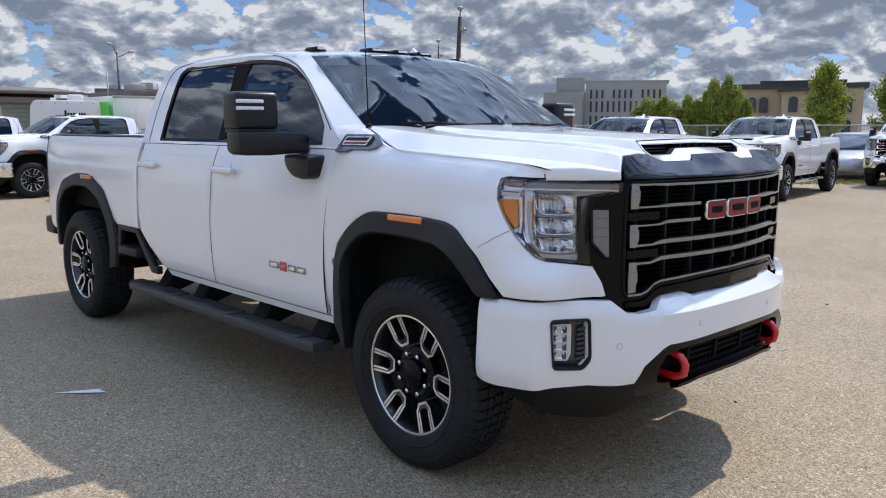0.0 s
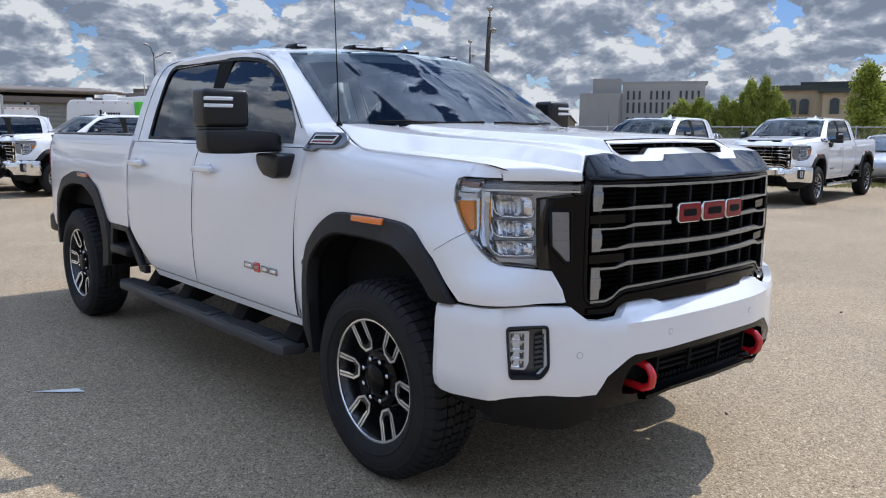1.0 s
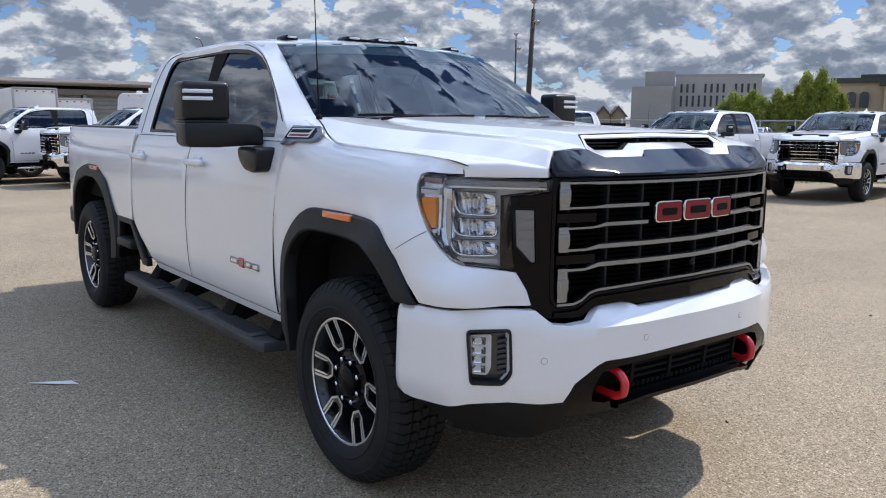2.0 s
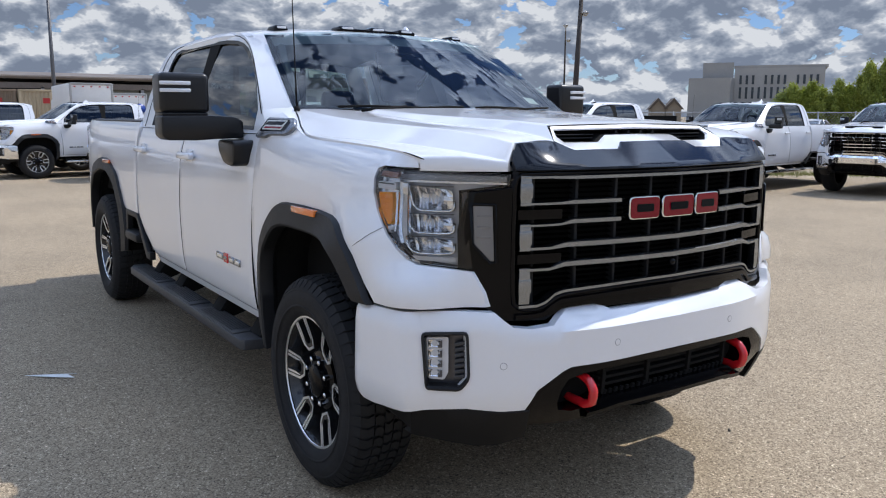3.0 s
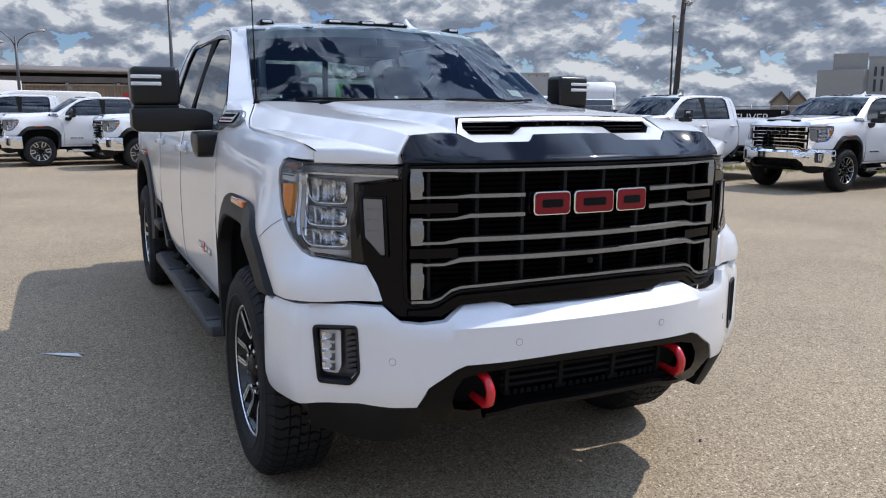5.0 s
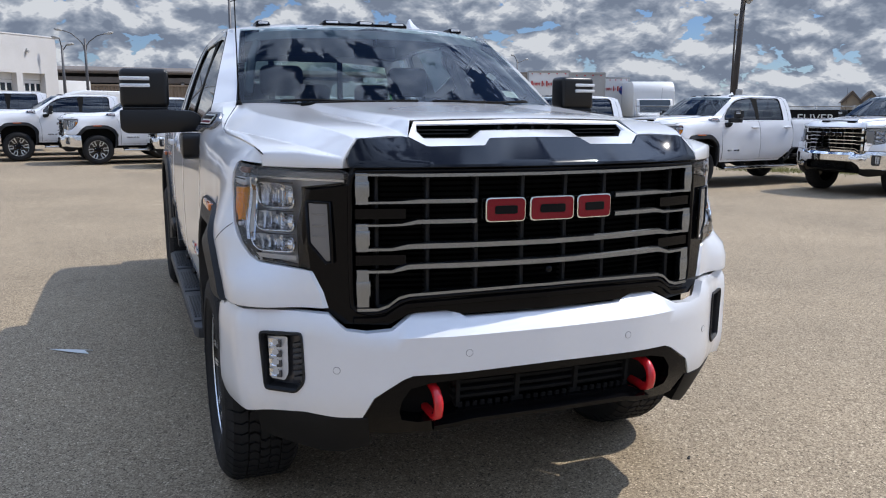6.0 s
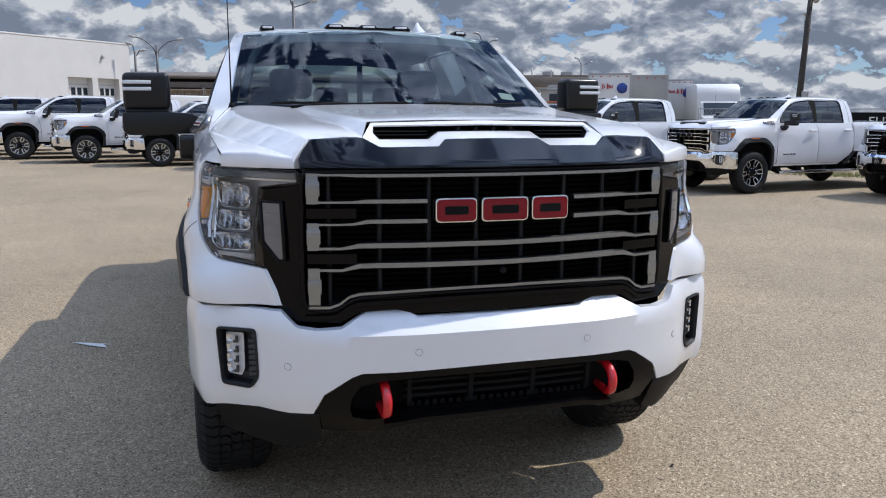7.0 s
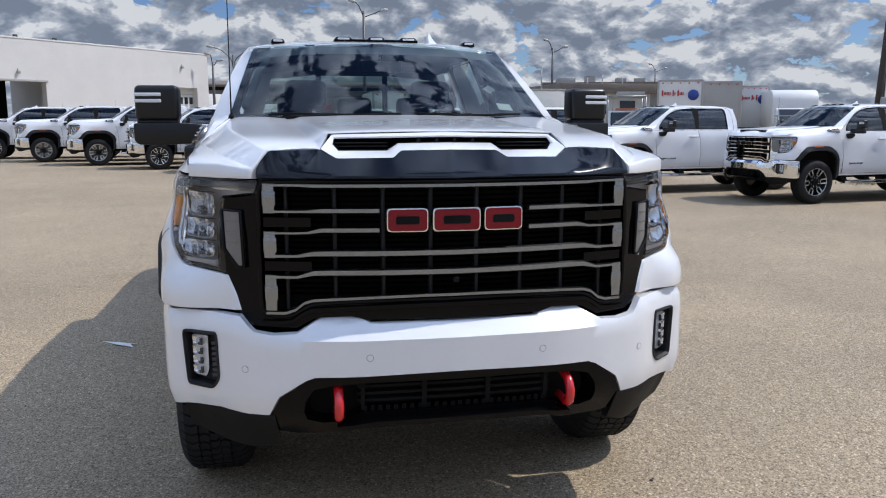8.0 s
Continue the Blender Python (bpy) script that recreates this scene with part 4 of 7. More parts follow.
        seal = [(y + (0.02 if y < 1.2 else -0.02 if y > 2.4 else 0), z + (0.018 if z < 1.5 else -0.02 if z > 1.8 else 0)) for y, z in inner]
        ribbon(bm, [f3(p, -0.003) for p in inner], [f3(p, -0.008) for p in seal], 0.012, inw)
        part("window_seal", bm, K, t, "black window seal")
        prism(bm := bmesh.new(), [(1.735, 1.45), (1.80, 1.45), (1.875, 1.94), (1.69, 1.94)], lambda u, v, w: (s * (door_at(u, v) - 0.006 - w), u, v), 0.03)
        part("door_pillar", bm, M["under"], t, "gloss black centre pillar")
        for nm, o, door in (("front_window", [(0.72, 1.455), (0.74, 1.548), (0.865, 1.68), (1.0, 1.78), (1.16, 1.86), (1.38, 1.912), (1.69, 1.935), (1.73, 1.455)], fd), ("rear_window", [(1.80, 1.455), (1.875, 1.938), (2.2, 1.939), (2.45, 1.936), (2.535, 1.93), (2.58, 1.91), (2.60, 1.87), (2.604, 1.8), (2.60, 1.455)], rd)):
            bm = sheet(o, lambda y, z: (s * (door_at(y, z) - 0.018), y, z), 0.1, 0.0, inw, 0)
            part(nm, bm, M["privacy"], door, "dark tinted door glass")

        # A-pillar between windscreen and door frame
        wa = [((0.81 + (0.70 - 0.81) * k) * s, 0.52 + (1.14 - 0.52) * k, 1.548 + (1.935 - 1.548) * k) for k in span(0, 1, 7)]
        wb = [f3(p) for p in resample([(y, z, 0) for y, z in outer[:8]], 7)]
        bm = bmesh.new()
        ribbon(bm, wa, wb)
        part("windscreen_pillar", bm, P, t)
        # corner panel between hood, windscreen and door frame
        ys = span(0.16, 0.49, 8)
        tip = [fend(uy(0.49), SEAM_Z(0.49) - 0.005), fend(uy(0.505), 1.50), fend(uy(0.515), 1.445)]
        bm = bmesh.new()
        ribbon(bm, [(s * (SEAM_X(y) + 0.003), y, SEAM_Z(y) - 0.002) for y in ys] + [(s * 0.808, 0.53, 1.556)], [fend(uy(y), SEAM_Z(y) - 0.005) for y in ys] + [f3((0.66, 1.546), 0.003)])
        ribbon(bm, tip, [f3((0.66, 1.546), 0.003), f3((0.60, 1.50), 0.003), f3((0.53, 1.455), 0.002)])
        bmesh.ops.remove_doubles(bm, verts=bm.verts[:], dist=1e-5)
        bmesh.ops.recalc_face_normals(bm, faces=bm.faces[:])
        part("cowl_corner", bm, P, t, sharp=60)
        tube(bm := bmesh.new(), [(s * (SEAM_X(y) + 0.001), y, SEAM_Z(y) + 0.0005) for y in span(0.20, 0.515, 9)], [0.0008, 0.0016] + [0.0022] * 7, 6)
        part("hood_gap", bm, M["under"], fender, "dark gap along the hood")
        # tow mirror
        mir = new("tow_mirror")
        mir.parent = t
        bm = bmesh.new()
        box(bm, (1.085, 0.833, 1.525), (1.308, 0.983, 1.712), 0.026, 4)
        box(bm, (1.095, 0.843, 1.515), (1.300, 0.973, 1.53), 0.004)
        for v in bm.verts:
            v.co.y += 0.016 + 0.10 * (v.co.x - 1.09)
            v.co.x *= s
        if s < 0:
            bmesh.ops.reverse_faces(bm, faces=bm.faces[:])
        part("mirror_head", bm, M["mirrorcap"], mir)
        bm = bmesh.new()
        prism(bm, rounded([(0.945, 1.412), (1.06, 1.408), (1.16, 1.402), (1.29, 1.404), (1.314, 1.425), (1.314, 1.516), (1.10, 1.519), (0.985, 1.512), (0.945, 1.490)], 0.012), lambda u, v, w: (s * u, 0.797 + w + 0.13 * (u - 0.95), v), 0.13, 0.012)
        part("mirror_arm", bm, M["mirrorcap"], mir)
        bm = bmesh.new()
        prism(bm, rounded([(0.655, 1.405), (0.89, 1.405), (0.88, 1.345), (0.82, 1.295), (0.72, 1.282), (0.675, 1.295)], 0.03), lambda u, v, w: (s * (0.930 + w), u, v), 0.118, 0.014)
        part("mirror_base", bm, M["mirrorcap"], mir)
        for z in (1.622, 1.655):
            bm = bmesh.new()
            box(bm, (0, 0, 0), (0.136, 0.02, 0.018), 0.004)
            for v in bm.verts:
                v.co = Vector((s * (1.171 + v.co.x), 0.842 + v.co.y + 0.10 * (0.08 + v.co.x), z + v.co.z))
            part("mirror_lamp", bm, M["frost"], mir, "clear mirror running lamp")
        bm = bmesh.new()
        box(bm, (min(s * 1.10, s * 1.29), 0.988, 1.43), (max(s * 1.10, s * 1.29), 0.994, 1.69), 0.002)
        part("mirror_glass", bm, M["chrome"], mir)
        if not hero:
            mir.scale = (0.74, 0.80, 0.86)
            mir.location = (s * 0.945 * 0.26, 0.85 * 0.20, 1.41 * 0.14)
        # hood side badge
        on = lambda k: (lambda u, v, w: (s * (0.962 - 0.70 * (v - 1.428) + 0.12 * (u - 0.33) + (k + w) * 0.75), 0.055 + 0.78 * u, v + (k + w) * 0.5))
        prism(bm := bmesh.new(), rounded([(0.570, 1.509), (0.30, 1.507), (0.262, 1.484), (0.250, 1.468), (0.275, 1.445), (0.32, 1.437), (0.46, 1.437), (0.50, 1.426), (0.592, 1.426)], 0.008), on(-0.016), 0.020, 0.003)
        hb = part("vent_badge", bm, M["lampgrey"], t, "grey and chrome fender vent badge")
        prism(bm := bmesh.new(), rounded([(0.560, 1.498), (0.33, 1.498), (0.308, 1.486), (0.315, 1.456), (0.34, 1.449), (0.572, 1.449)], 0.006), on(0.004), 0.002)
        part("badge_panel", bm, M["black"], hb, "black badge panel")
        for z0, z1, k, mt in ((1.4545, 1.4935, 0.0062, "paper"), (1.474, 1.488, 0.0084, "black"), (1.459, 1.4665, 0.0084, "redfoil")):
            e = 0.0 if mt == "paper" else 0.012
            prism(bm := bmesh.new(), [(0.352 + e, z0), (0.552 - e, z0), (0.543 - e, z1), (0.336 + e, z1)], on(k), 0.002)
            part("badge_bar", bm, M[mt], hb)
        # running board
        rb = new("running_board")
        rb.parent = t
        prism(bm := bmesh.new(), [(0.898, 0.695), (0.930, 0.692), (1.012, 0.712), (1.030, 0.745), (1.036, 2.98), (1.0, 3.06), (0.898, 3.06)], lambda u, v, w: (s * u, v, 0.395 + w), 0.055, 0.010)
        part("board", bm, M["step"] if hero else M["chrome"], rb)
        for y0 in (0.84, 1.57, 2.30):
            bm = bmesh.new()
            box(bm, (min(s * 0.905, s * 1.024), y0, 0.447), (max(s * 0.905, s * 1.024), y0 + 0.62, 0.458), 0.005, 2)
            pad = part("step_pad", bm, M["step"], rb, "ribbed black step pad")
            for k in range(7 if hero else 0):
                xx = 0.912 + 0.0155 * k
                box(bm := bmesh.new(), (min(s * xx, s * (xx + 0.009)), y0 + 0.06, 0.457), (max(s * xx, s * (xx + 0.009)), y0 + 0.56, 0.462), 0.002, 1)
                part("rib", bm, PL, pad)
        for y0 in (0.70, 1.30, 2.05, 2.58):
            bm = bmesh.new()
            prism(bm, [(0.60, 0.60), (0.86, 0.58), (0.94, 0.46), (0.90, 0.41), (0.60, 0.50)], lambda u, v, w: (s * u, y0 + w, v), 0.14, 0.008)
            part("bracket", bm, M["under"], rb)
        # tail lamp
        bm = sheet([(4.93, 1.40), (5.05, 1.40), (5.055, 1.04), (4.97, 1.04)], lambda y, z: (s * (bed_at(y, z) + 0.006), y, z), 0.03, 0.02, inw)
        part("tail_lamp", bm, M["taillamp"], t)
        for y in (-0.008, 4.037):
            make_wheel(t, s, y)
        # headlight
        hl = new("headlight")
        hl.parent = t
        o = [(0.765, 1.292), (0.765, 1.332), (1.0, 1.336), (1.19, 1.341), (1.30, 1.343), (1.405, 1.346), (1.434, 1.338), (1.440, 1.310), (1.438, 1.262), (1.405, 1.213), (1.343, 1.152), (1.282, 1.090), (1.238, 1.053), (1.195, 1.038), (1.12, 1.032), (0.962, 1.020), (0.962, 1.276)]
        part("lens", sheet(o, fend, 0.04, 0.03, inw), M["lens"], hl, "clear headlight lens")

        def inset(du):
            def f(u, z):
                x, y, z = fender_at(u, z)
                k = smoothstep(0.9, 1.4, u)
                return s * (x - du * k), y + du * (1 - 0.8 * k), z
            return f
        part("housing", sheet(o, inset(0.060), 0.06, 0.0, inw, 0), M["lampshell"], hl)
        rimin = [(u + (0.010 if u < 1.1 else -0.010), z + (0.008 if z < 1.18 else -0.008)) for u, z in o]
        bm = bmesh.new()
        lp = lambda pts, d: [inset(d)(u, z) for u, z in pts + pts[:1]]
        ribbon(bm, lp(o, 0.008), lp(rimin, 0.03))
        part("bezel", bm, M["lampgrey"], hl)
        # running-lamp strip along the top and down the outer edge
        st = [(0.775, 1.318), (1.0, 1.321), (1.20, 1.323), (1.30, 1.322)]
        for up, dn, mt in ((0.006, -0.012, "lampgrey"), (-0.014, -0.021, "lamprim")):
            bm = bmesh.new()
            ribbon(bm, [inset(0.014)(u, z + up) for u, z in st], [inset(0.014)(u, z + dn) for u, z in st], 0.01, (0, 1, 0))
            part("running_lamp", bm, M[mt], hl, "grey light pipe")
        # upright strips between the corner lamps and the pods, turning in along the bottom
        dropz = (1.300, 1.25, 1.19, 1.14, 1.10)
        for nm, u0, u1, d, mt, lb in (("groove", 1.322, 1.306, 0.030, "lampdark", ""), ("light_pipe", 1.304, 1.292, 0.014, "lamprim", "satin silver strip"), ("light_pipe", 1.290, 1.264, 0.020, "beige", "milky beige light pipe"), ("trim_strip", 1.256, 1.250, 0.012, "chrome", "thin chrome strip")):
            lean = lambda u, z: u - 0.022 * smoothstep(1.27, 1.09, z) - 0.016 * smoothstep(1.16, 1.08, z) * smoothstep(1.25, 1.30, u)
            ribbon(bm := bmesh.new(), [inset(d)(lean(u0, z), z) for z in dropz], [inset(d + 0.004)(lean(u1, z), z) for z in dropz], 0.012, (0, 1, 0))
            part(nm, bm, M[mt], hl, lb)
        part("chrome_block", sheet([(1.262, 1.258), (1.290, 1.260), (1.292, 1.296), (1.262, 1.296)], inset(0.012), 0.03, 0.01, inw), M["lamprim"], hl)
        part("lower_light_pipe", sheet([(1.018, 1.040), (1.205, 1.046), (1.226, 1.060), (1.018, 1.056)], inset(0.014), 0.04, 0.01, inw), M["pipe"], hl, "milky grey light pipe")
        # corner lamps
        part("corner_plate", sheet([(1.310, 1.110), (1.338, 1.142), (1.400, 1.206), (1.432, 1.258), (1.433, 1.335), (1.310, 1.335)], inset(0.024), 0.03, 0.01, inw), M["lamprim"], hl)
        amb = part("turn_lens", sheet([(1.346, 1.263), (1.420, 1.262), (1.420, 1.248), (1.398, 1.214), (1.337, 1.158), (1.322, 1.160)], inset(0.008), 0.02, 0.016, inw), M["amber"], hl, "amber turn lens")
        for z in (1.245, 1.225, 1.205, 1.185):
            w = 1.418 - 0.06 * smoothstep(1.24, 1.16, z)
            tube(bm := bmesh.new(), [inset(0.007)(u, z) for u in (1.350, (1.350 + w) / 2 - 0.005, w - 0.012)], 0.0012, 4)
            part("lens_rib", bm, M["amberdeep"], amb)
        part("turn_frame", sheet([(1.318, 1.140), (1.336, 1.140), (1.336, 1.152), (1.318, 1.153)], inset(0.010), 0.02, 0.01, inw), M["frost"], hl)
        part("side_reflector", sheet(rounded([(1.322, 1.312), (1.420, 1.317), (1.420, 1.334), (1.318, 1.331)], 0.006, 2), inset(0.010), 0.03, 0.012, inw), M["brownref"], hl, "smoked brown reflector")
        bar = part("chrome_bar", sheet(rounded([(1.327, 1.272), (1.428, 1.276), (1.428, 1.299), (1.327, 1.298)], 0.006, 2), inset(0.010), 0.03, 0.012, inw), M["frost"], hl, "bright lamp bar")
        part("bar_slot", sheet([(1.335, 1.290), (1.418, 1.292), (1.418, 1.296), (1.335, 1.294)], inset(0.0085), 0.03, 0.004, inw, 0), M["lampdark"], bar)
        for z1, z0 in ((1.290, 1.208), (1.198, 1.134), (1.124, 1.067)):
            bm = bmesh.new()
            nc, nr = 14, 6
            vs = []
            for c in range(nc + 1):
                f = c / nc
                col = []
                for r in range(nr + 1):
                    g = r / nr
                    u = 1.026 + (1.222 + 0.020 * g - 1.026) * f
                    z = z0 + (z1 - 0.012 * (1 - f) - z0) * g
                    ridge = 0.009 if c % 2 and f > 0.35 else 0.0
                    lobe = 0.026 * max(0.0, 1 - ((f - 0.22) / 0.2) ** 2) * math.sin(math.pi * g)
                    col.append(inset(0.020 + 0.038 * (1 - (2 * f - 1) ** 2) * (0.5 + 0.5 * math.sin(math.pi * g)) + ridge - lobe)(u, z))
                vs.append(col)
            for c in range(nc):
                for r in range(nr):
                    bm.faces.new([bm.verts.new(vs[i][j]) for i, j in ((c, r), (c + 1, r), (c + 1, r + 1), (c, r + 1))])
            bmesh.ops.recalc_face_normals(bm, faces=bm.faces[:])
            pod = part("lamp_pod", bm, M["reflector"], hl, "faceted chrome reflector lamp pod", smooth=False)
            # chrome lip running down the outer side, along the bottom and up at the inner end
            lip = [(1.247, z1), (1.243, z0 + 0.034), (1.232, z0 + 0.018), (1.214, z0 + 0.007), (1.190, z0 + 0.002), (1.12, z0), (1.045, z0 + 0.001), (1.028, z0 + 0.005), (1.021, z0 + 0.014), (1.021, z0 + 0.036)]
            tube(bm := bmesh.new(), [inset(0.014)(u, z) for u, z in lip], [0.0035] * 4 + [0.0048] * 4 + [0.0055] * 2, 8)
            part("pod_lip", bm, M["chrome"], pod, "bright chrome lip")
            bm = bmesh.new()
            ribbon(bm, [inset(0.014)(u, z1 + 0.001) for u in (1.022, 1.13, 1.246)], [inset(0.045)(u, z1 - 0.002) for u in (1.022, 1.13, 1.246)], 0.003, (0, 0, -1))
            part("pod_hood", bm, M["lampdark"], pod, "dark shelf over the reflector")
        # turn lamp on the black surround
        if hero:
            bm = sheet([(s * 0.766, 1.231), (s * 0.715, 1.229), (s * 0.709, 1.048), (s * 0.720, 1.048), (s * 0.762, 1.105)], lambda x, z: (x, GRILLE_Y(abs(x)) - 0.008, z), 0.03, 0.016, (0, 1, 0))
            tl = part("corner_lamp", bm, M["smoke"], t, "frosted corner lamp")
            rim_pts = [(0.772, 1.236), (0.709, 1.234), (0.702, 1.043), (0.722, 1.041), (0.769, 1.102), (0.772, 1.236)]
            tube(bm := bmesh.new(), [(s * u, GRILLE_Y(u) - 0.007, v) for u, v in rim_pts], 0.0055, 8)
            part("lamp_frame", bm, K, tl, "gloss black frame")
            for z in (1.196, 1.160, 1.125):
                prism(bm := bmesh.new(), [(0.722, z), (0.758, z), (0.758, z + 0.004), (0.722, z + 0.004)], lambda u, v, w: (s * u, GRILLE_Y(u) - 0.0085 - w, v), 0.002)
                part("lamp_rib", bm, M["lampgrey"], tl)
        else:
            bm = sheet([(s * 0.785, 1.272), (s * 0.672, 1.285), (s * 0.676, 1.12), (s * 0.705, 1.05), (s * 0.785, 1.035)], lambda x, z: (x, GRILLE_Y(abs(x)) - 0.012, z), 0.04, 0.016, (0, 1, 0))
            part("inner_lamp", bm, M["lampgrey"], t, "clear inner headlight")

    # cowl, windscreen, roof
    bm = bmesh.new()
    xs = span(-0.795, 0.795, 15)
    ribbon(bm, [(x, WS_BASE_Y(abs(x)) - 0.06, 1.52) for x in xs], [(x, WS_BASE_Y(abs(x)) + 0.03, 1.543) for x in xs])
    part("cowl", bm, PL, t)

    def ws_at(q, v):
        a = abs(q)
        xb, xt = 0.81 * q, 0.70 * q
        b = Vector((xb, WS_BASE_Y(abs(xb)), 1.548))
        u = Vector((xt, WS_TOP_Y(abs(xt)), 1.962 - 0.027 * a * a))
        p = b.lerp(u, v)
        p.z += 0.03 * v * (1 - v)
        return p
    ws = part("windscreen", sheet([(-1, 0), (1, 0), (1, 1), (-1, 1)], ws_at, 0.1, 0.0, (0, 1, -1), 0), M["windscreen"], t, "clear curved windscreen")
    bm = bmesh.new()
    loop = [(-0.995, 0.005), (-0.5, 0.005), (0, 0.005), (0.5, 0.005), (0.995, 0.005), (0.995, 0.5), (0.995, 0.992), (0.5, 0.992), (0, 0.992), (-0.5, 0.992), (-0.995, 0.992), (-0.995, 0.5), (-0.995, 0.005)]
    lin = [(q * 0.965, 0.5 + (v - 0.5) * (0.92 if v < 0.5 else 0.91)) for q, v in loop]
    ribbon(bm, [ws_at(*p) + Vector((0, 0.004, -0.004)) for p in loop], [ws_at(*p) + Vector((0, 0.004, -0.004)) for p in lin])
    part("frit_band", bm, M["under"], ws, "black border of the windscreen")
    if hero:
        bm = sheet([(0.70, 0.10), (0.80, 0.085), (0.80, 0.165), (0.70, 0.18)], lambda q, v: ws_at(q, v) + Vector((0, 0.006, -0.004)), 0.05, 0.0, (0, 1, 0), 0)
        part("windscreen_sticker", bm, M["paper"], ws, "white paper sticker")
        bm = sheet([(0.70, 0.30), (0.76, 0.36), (0.72, 0.42), (0.66, 0.36)], lambda q, v: ws_at(q, v) + Vector((0, 0.006, -0.004)), 0.05, 0.0, (0, 1, 0), 0)
        part("windscreen_sticker", bm, M["headliner"], ws, "pale diamond sticker")
    for x0, x1 in ((-0.62, 0.02), (0.10, 0.66)):
        bm = bmesh.new()
        pts = [ws_at(q / 0.81, 0.008 + 0.008 * math.sin(i)) + Vector((0, -0.010, 0.008)) for i, q in enumerate(span(x0, x1, 9))]
        tube(bm, pts, 0.006, 6)
        tube(bm, [pts[1] + Vector((0, -0.06, -0.02)), pts[4] + Vector((0, -0.008, 0.004))], 0.007, 6)
        part("wiper", bm, M["under"], t)
    half = [(0, 0.995), (0.35, 1.015), (0.60, 1.075), (0.698, 1.125), (0.735, 1.30), (0.742, 1.8), (0.742, 2.4), (0.735, 2.72), (0.66, 2.84), (0.4, 2.885), (0, 2.895)]
    out = half + [(-x, y) for x, y in reversed(half[1:-1])]
    zroof = lambda x, y: ROOF_MID(y - 0.12 * (abs(x) / 0.7) ** 2 * smoothstep(1.6, 1.0, y)) - 0.042 * (abs(x) / 0.74) ** 4
    roof = part("roof", sheet(out, lambda x, y: (x, y, zroof(x, y)), 0.06, 0.04, (0, 0, -1), 0.02, 0.012), P, t)

    def cab_lamp(x, y, w):
        bm = bmesh.new()
        box(bm, (x - w, y - 0.03, zroof(x, y) - 0.004), (x + w, y + 0.10, zroof(x, y) + 0.026), 0.011, 3, 0.8)
        c = part("cab_lamp", bm, K, roof, "black roof marker lamp")
        bm = bmesh.new()
        box(bm, (x - w * 0.62, y - 0.032, zroof(x, y) + 0.008), (x + w * 0.62, y + 0.02, zroof(x, y) + 0.020), 0.005, 2)
        part("lamp_lens", bm, M["pipe"], c)
    for x, y in ((-0.563, 1.255), (0.563, 1.255), (-0.19, 1.215), (0.0, 1.205), (0.19, 1.215)):
        cab_lamp(x, y, 0.042 if abs(x) > 0.4 else 0.056)
    bm = bmesh.new()
    box(bm, (-0.245, 1.185, zroof(0, 1.22) - 0.01), (0.245, 1.29, zroof(0, 1.22) + 0.011), 0.006)
    part("cab_lamp_bar", bm, K, roof)
    bm = bmesh.new()
    prism(bm, [(1.33, 0.0), (1.54, 0.0), (1.53, 0.035), (1.515, 0.066), (1.50, 0.070), (1.47, 0.045), (1.42, 0.022)], lambda u, v, w: (0.37 + (w - 0.026) * (1 - 11.5 * v) , u, zroof(0.37, u) - 0.006 + v), 0.052, 0.004)
    part("roof_aerial", bm, P, roof)
    # mast aerial on the right fender
    bm = bmesh.new()
    tube(bm, [(-0.80, 0.50, 1.535), (-0.80, 0.503, 1.56)], [0.017, 0.010], 10)
    tube(bm, [(-0.80, 0.503, 1.555), (-0.80, 0.512, 1.75), (-0.80, 0.53, 2.16)], [0.0045, 0.003, 0.0022], 6)
    part("mast_aerial", bm, M["under"], t)

    # back of the cab, bed and tail
    bm = bmesh.new()
    loop = [(0.88, 1.46), (0.72, 1.93), (0.3, 1.965), (-0.3, 1.965), (-0.72, 1.93), (-0.88, 1.46), (-0.3, 1.46), (0.3, 1.46), (0.88, 1.46)]
    lin = [(0.70, 1.53), (0.62, 1.84), (0.3, 1.87), (-0.3, 1.87), (-0.62, 1.84), (-0.70, 1.53), (-0.3, 1.52), (0.3, 1.52), (0.70, 1.53)]
    ribbon(bm, [(x, 2.86, z) for x, z in loop], [(x, 2.85, z) for x, z in lin], 0.03, (0, -1, 0))
    box(bm, (-0.93, 2.82, 0.58), (0.93, 2.86, 1.46))
    part("cab_back", bm, P, t)
    part("back_window", sheet(lin[:-1], lambda x, z: (x, 2.85, z), 0.2, 0.0, (0, -1, 0), 0), M["windscreen"], t)
    bm = bmesh.new()
    for x in (-0.26, 0.26):
        box(bm, (x - 0.02, 2.835, 1.52), (x + 0.02, 2.852, 1.87))
    part("back_window_frame", bm, M["under"], t)
    bm = bmesh.new()
    box(bm, (-0.86, 2.90, 0.90), (0.86, 5.02, 0.93))
    box(bm, (-0.88, 2.90, 0.90), (-0.84, 5.02, 1.46))
    box(bm, (0.84, 2.90, 0.90), (0.88, 5.02, 1.46))
    box(bm, (-0.86, 2.89, 0.90), (0.86, 2.93, 1.46))
    part("cargo_bed", bm, M["under"], t)
    bm = bmesh.new()
    box(bm, (-0.80, 5.01, 0.80), (0.80, 5.075, 1.475), 0.015)
    part("tailgate", bm, P, t)
    bm = bmesh.new()
    box(bm, (-0.88, 5.02, 0.58), (0.88, 5.26, 0.74), 0.03, 3)
    part("rear_bumper", bm, PL if hero else M["chrome"], t)
    # frame, axles and sump under the body
    bm = bmesh.new()
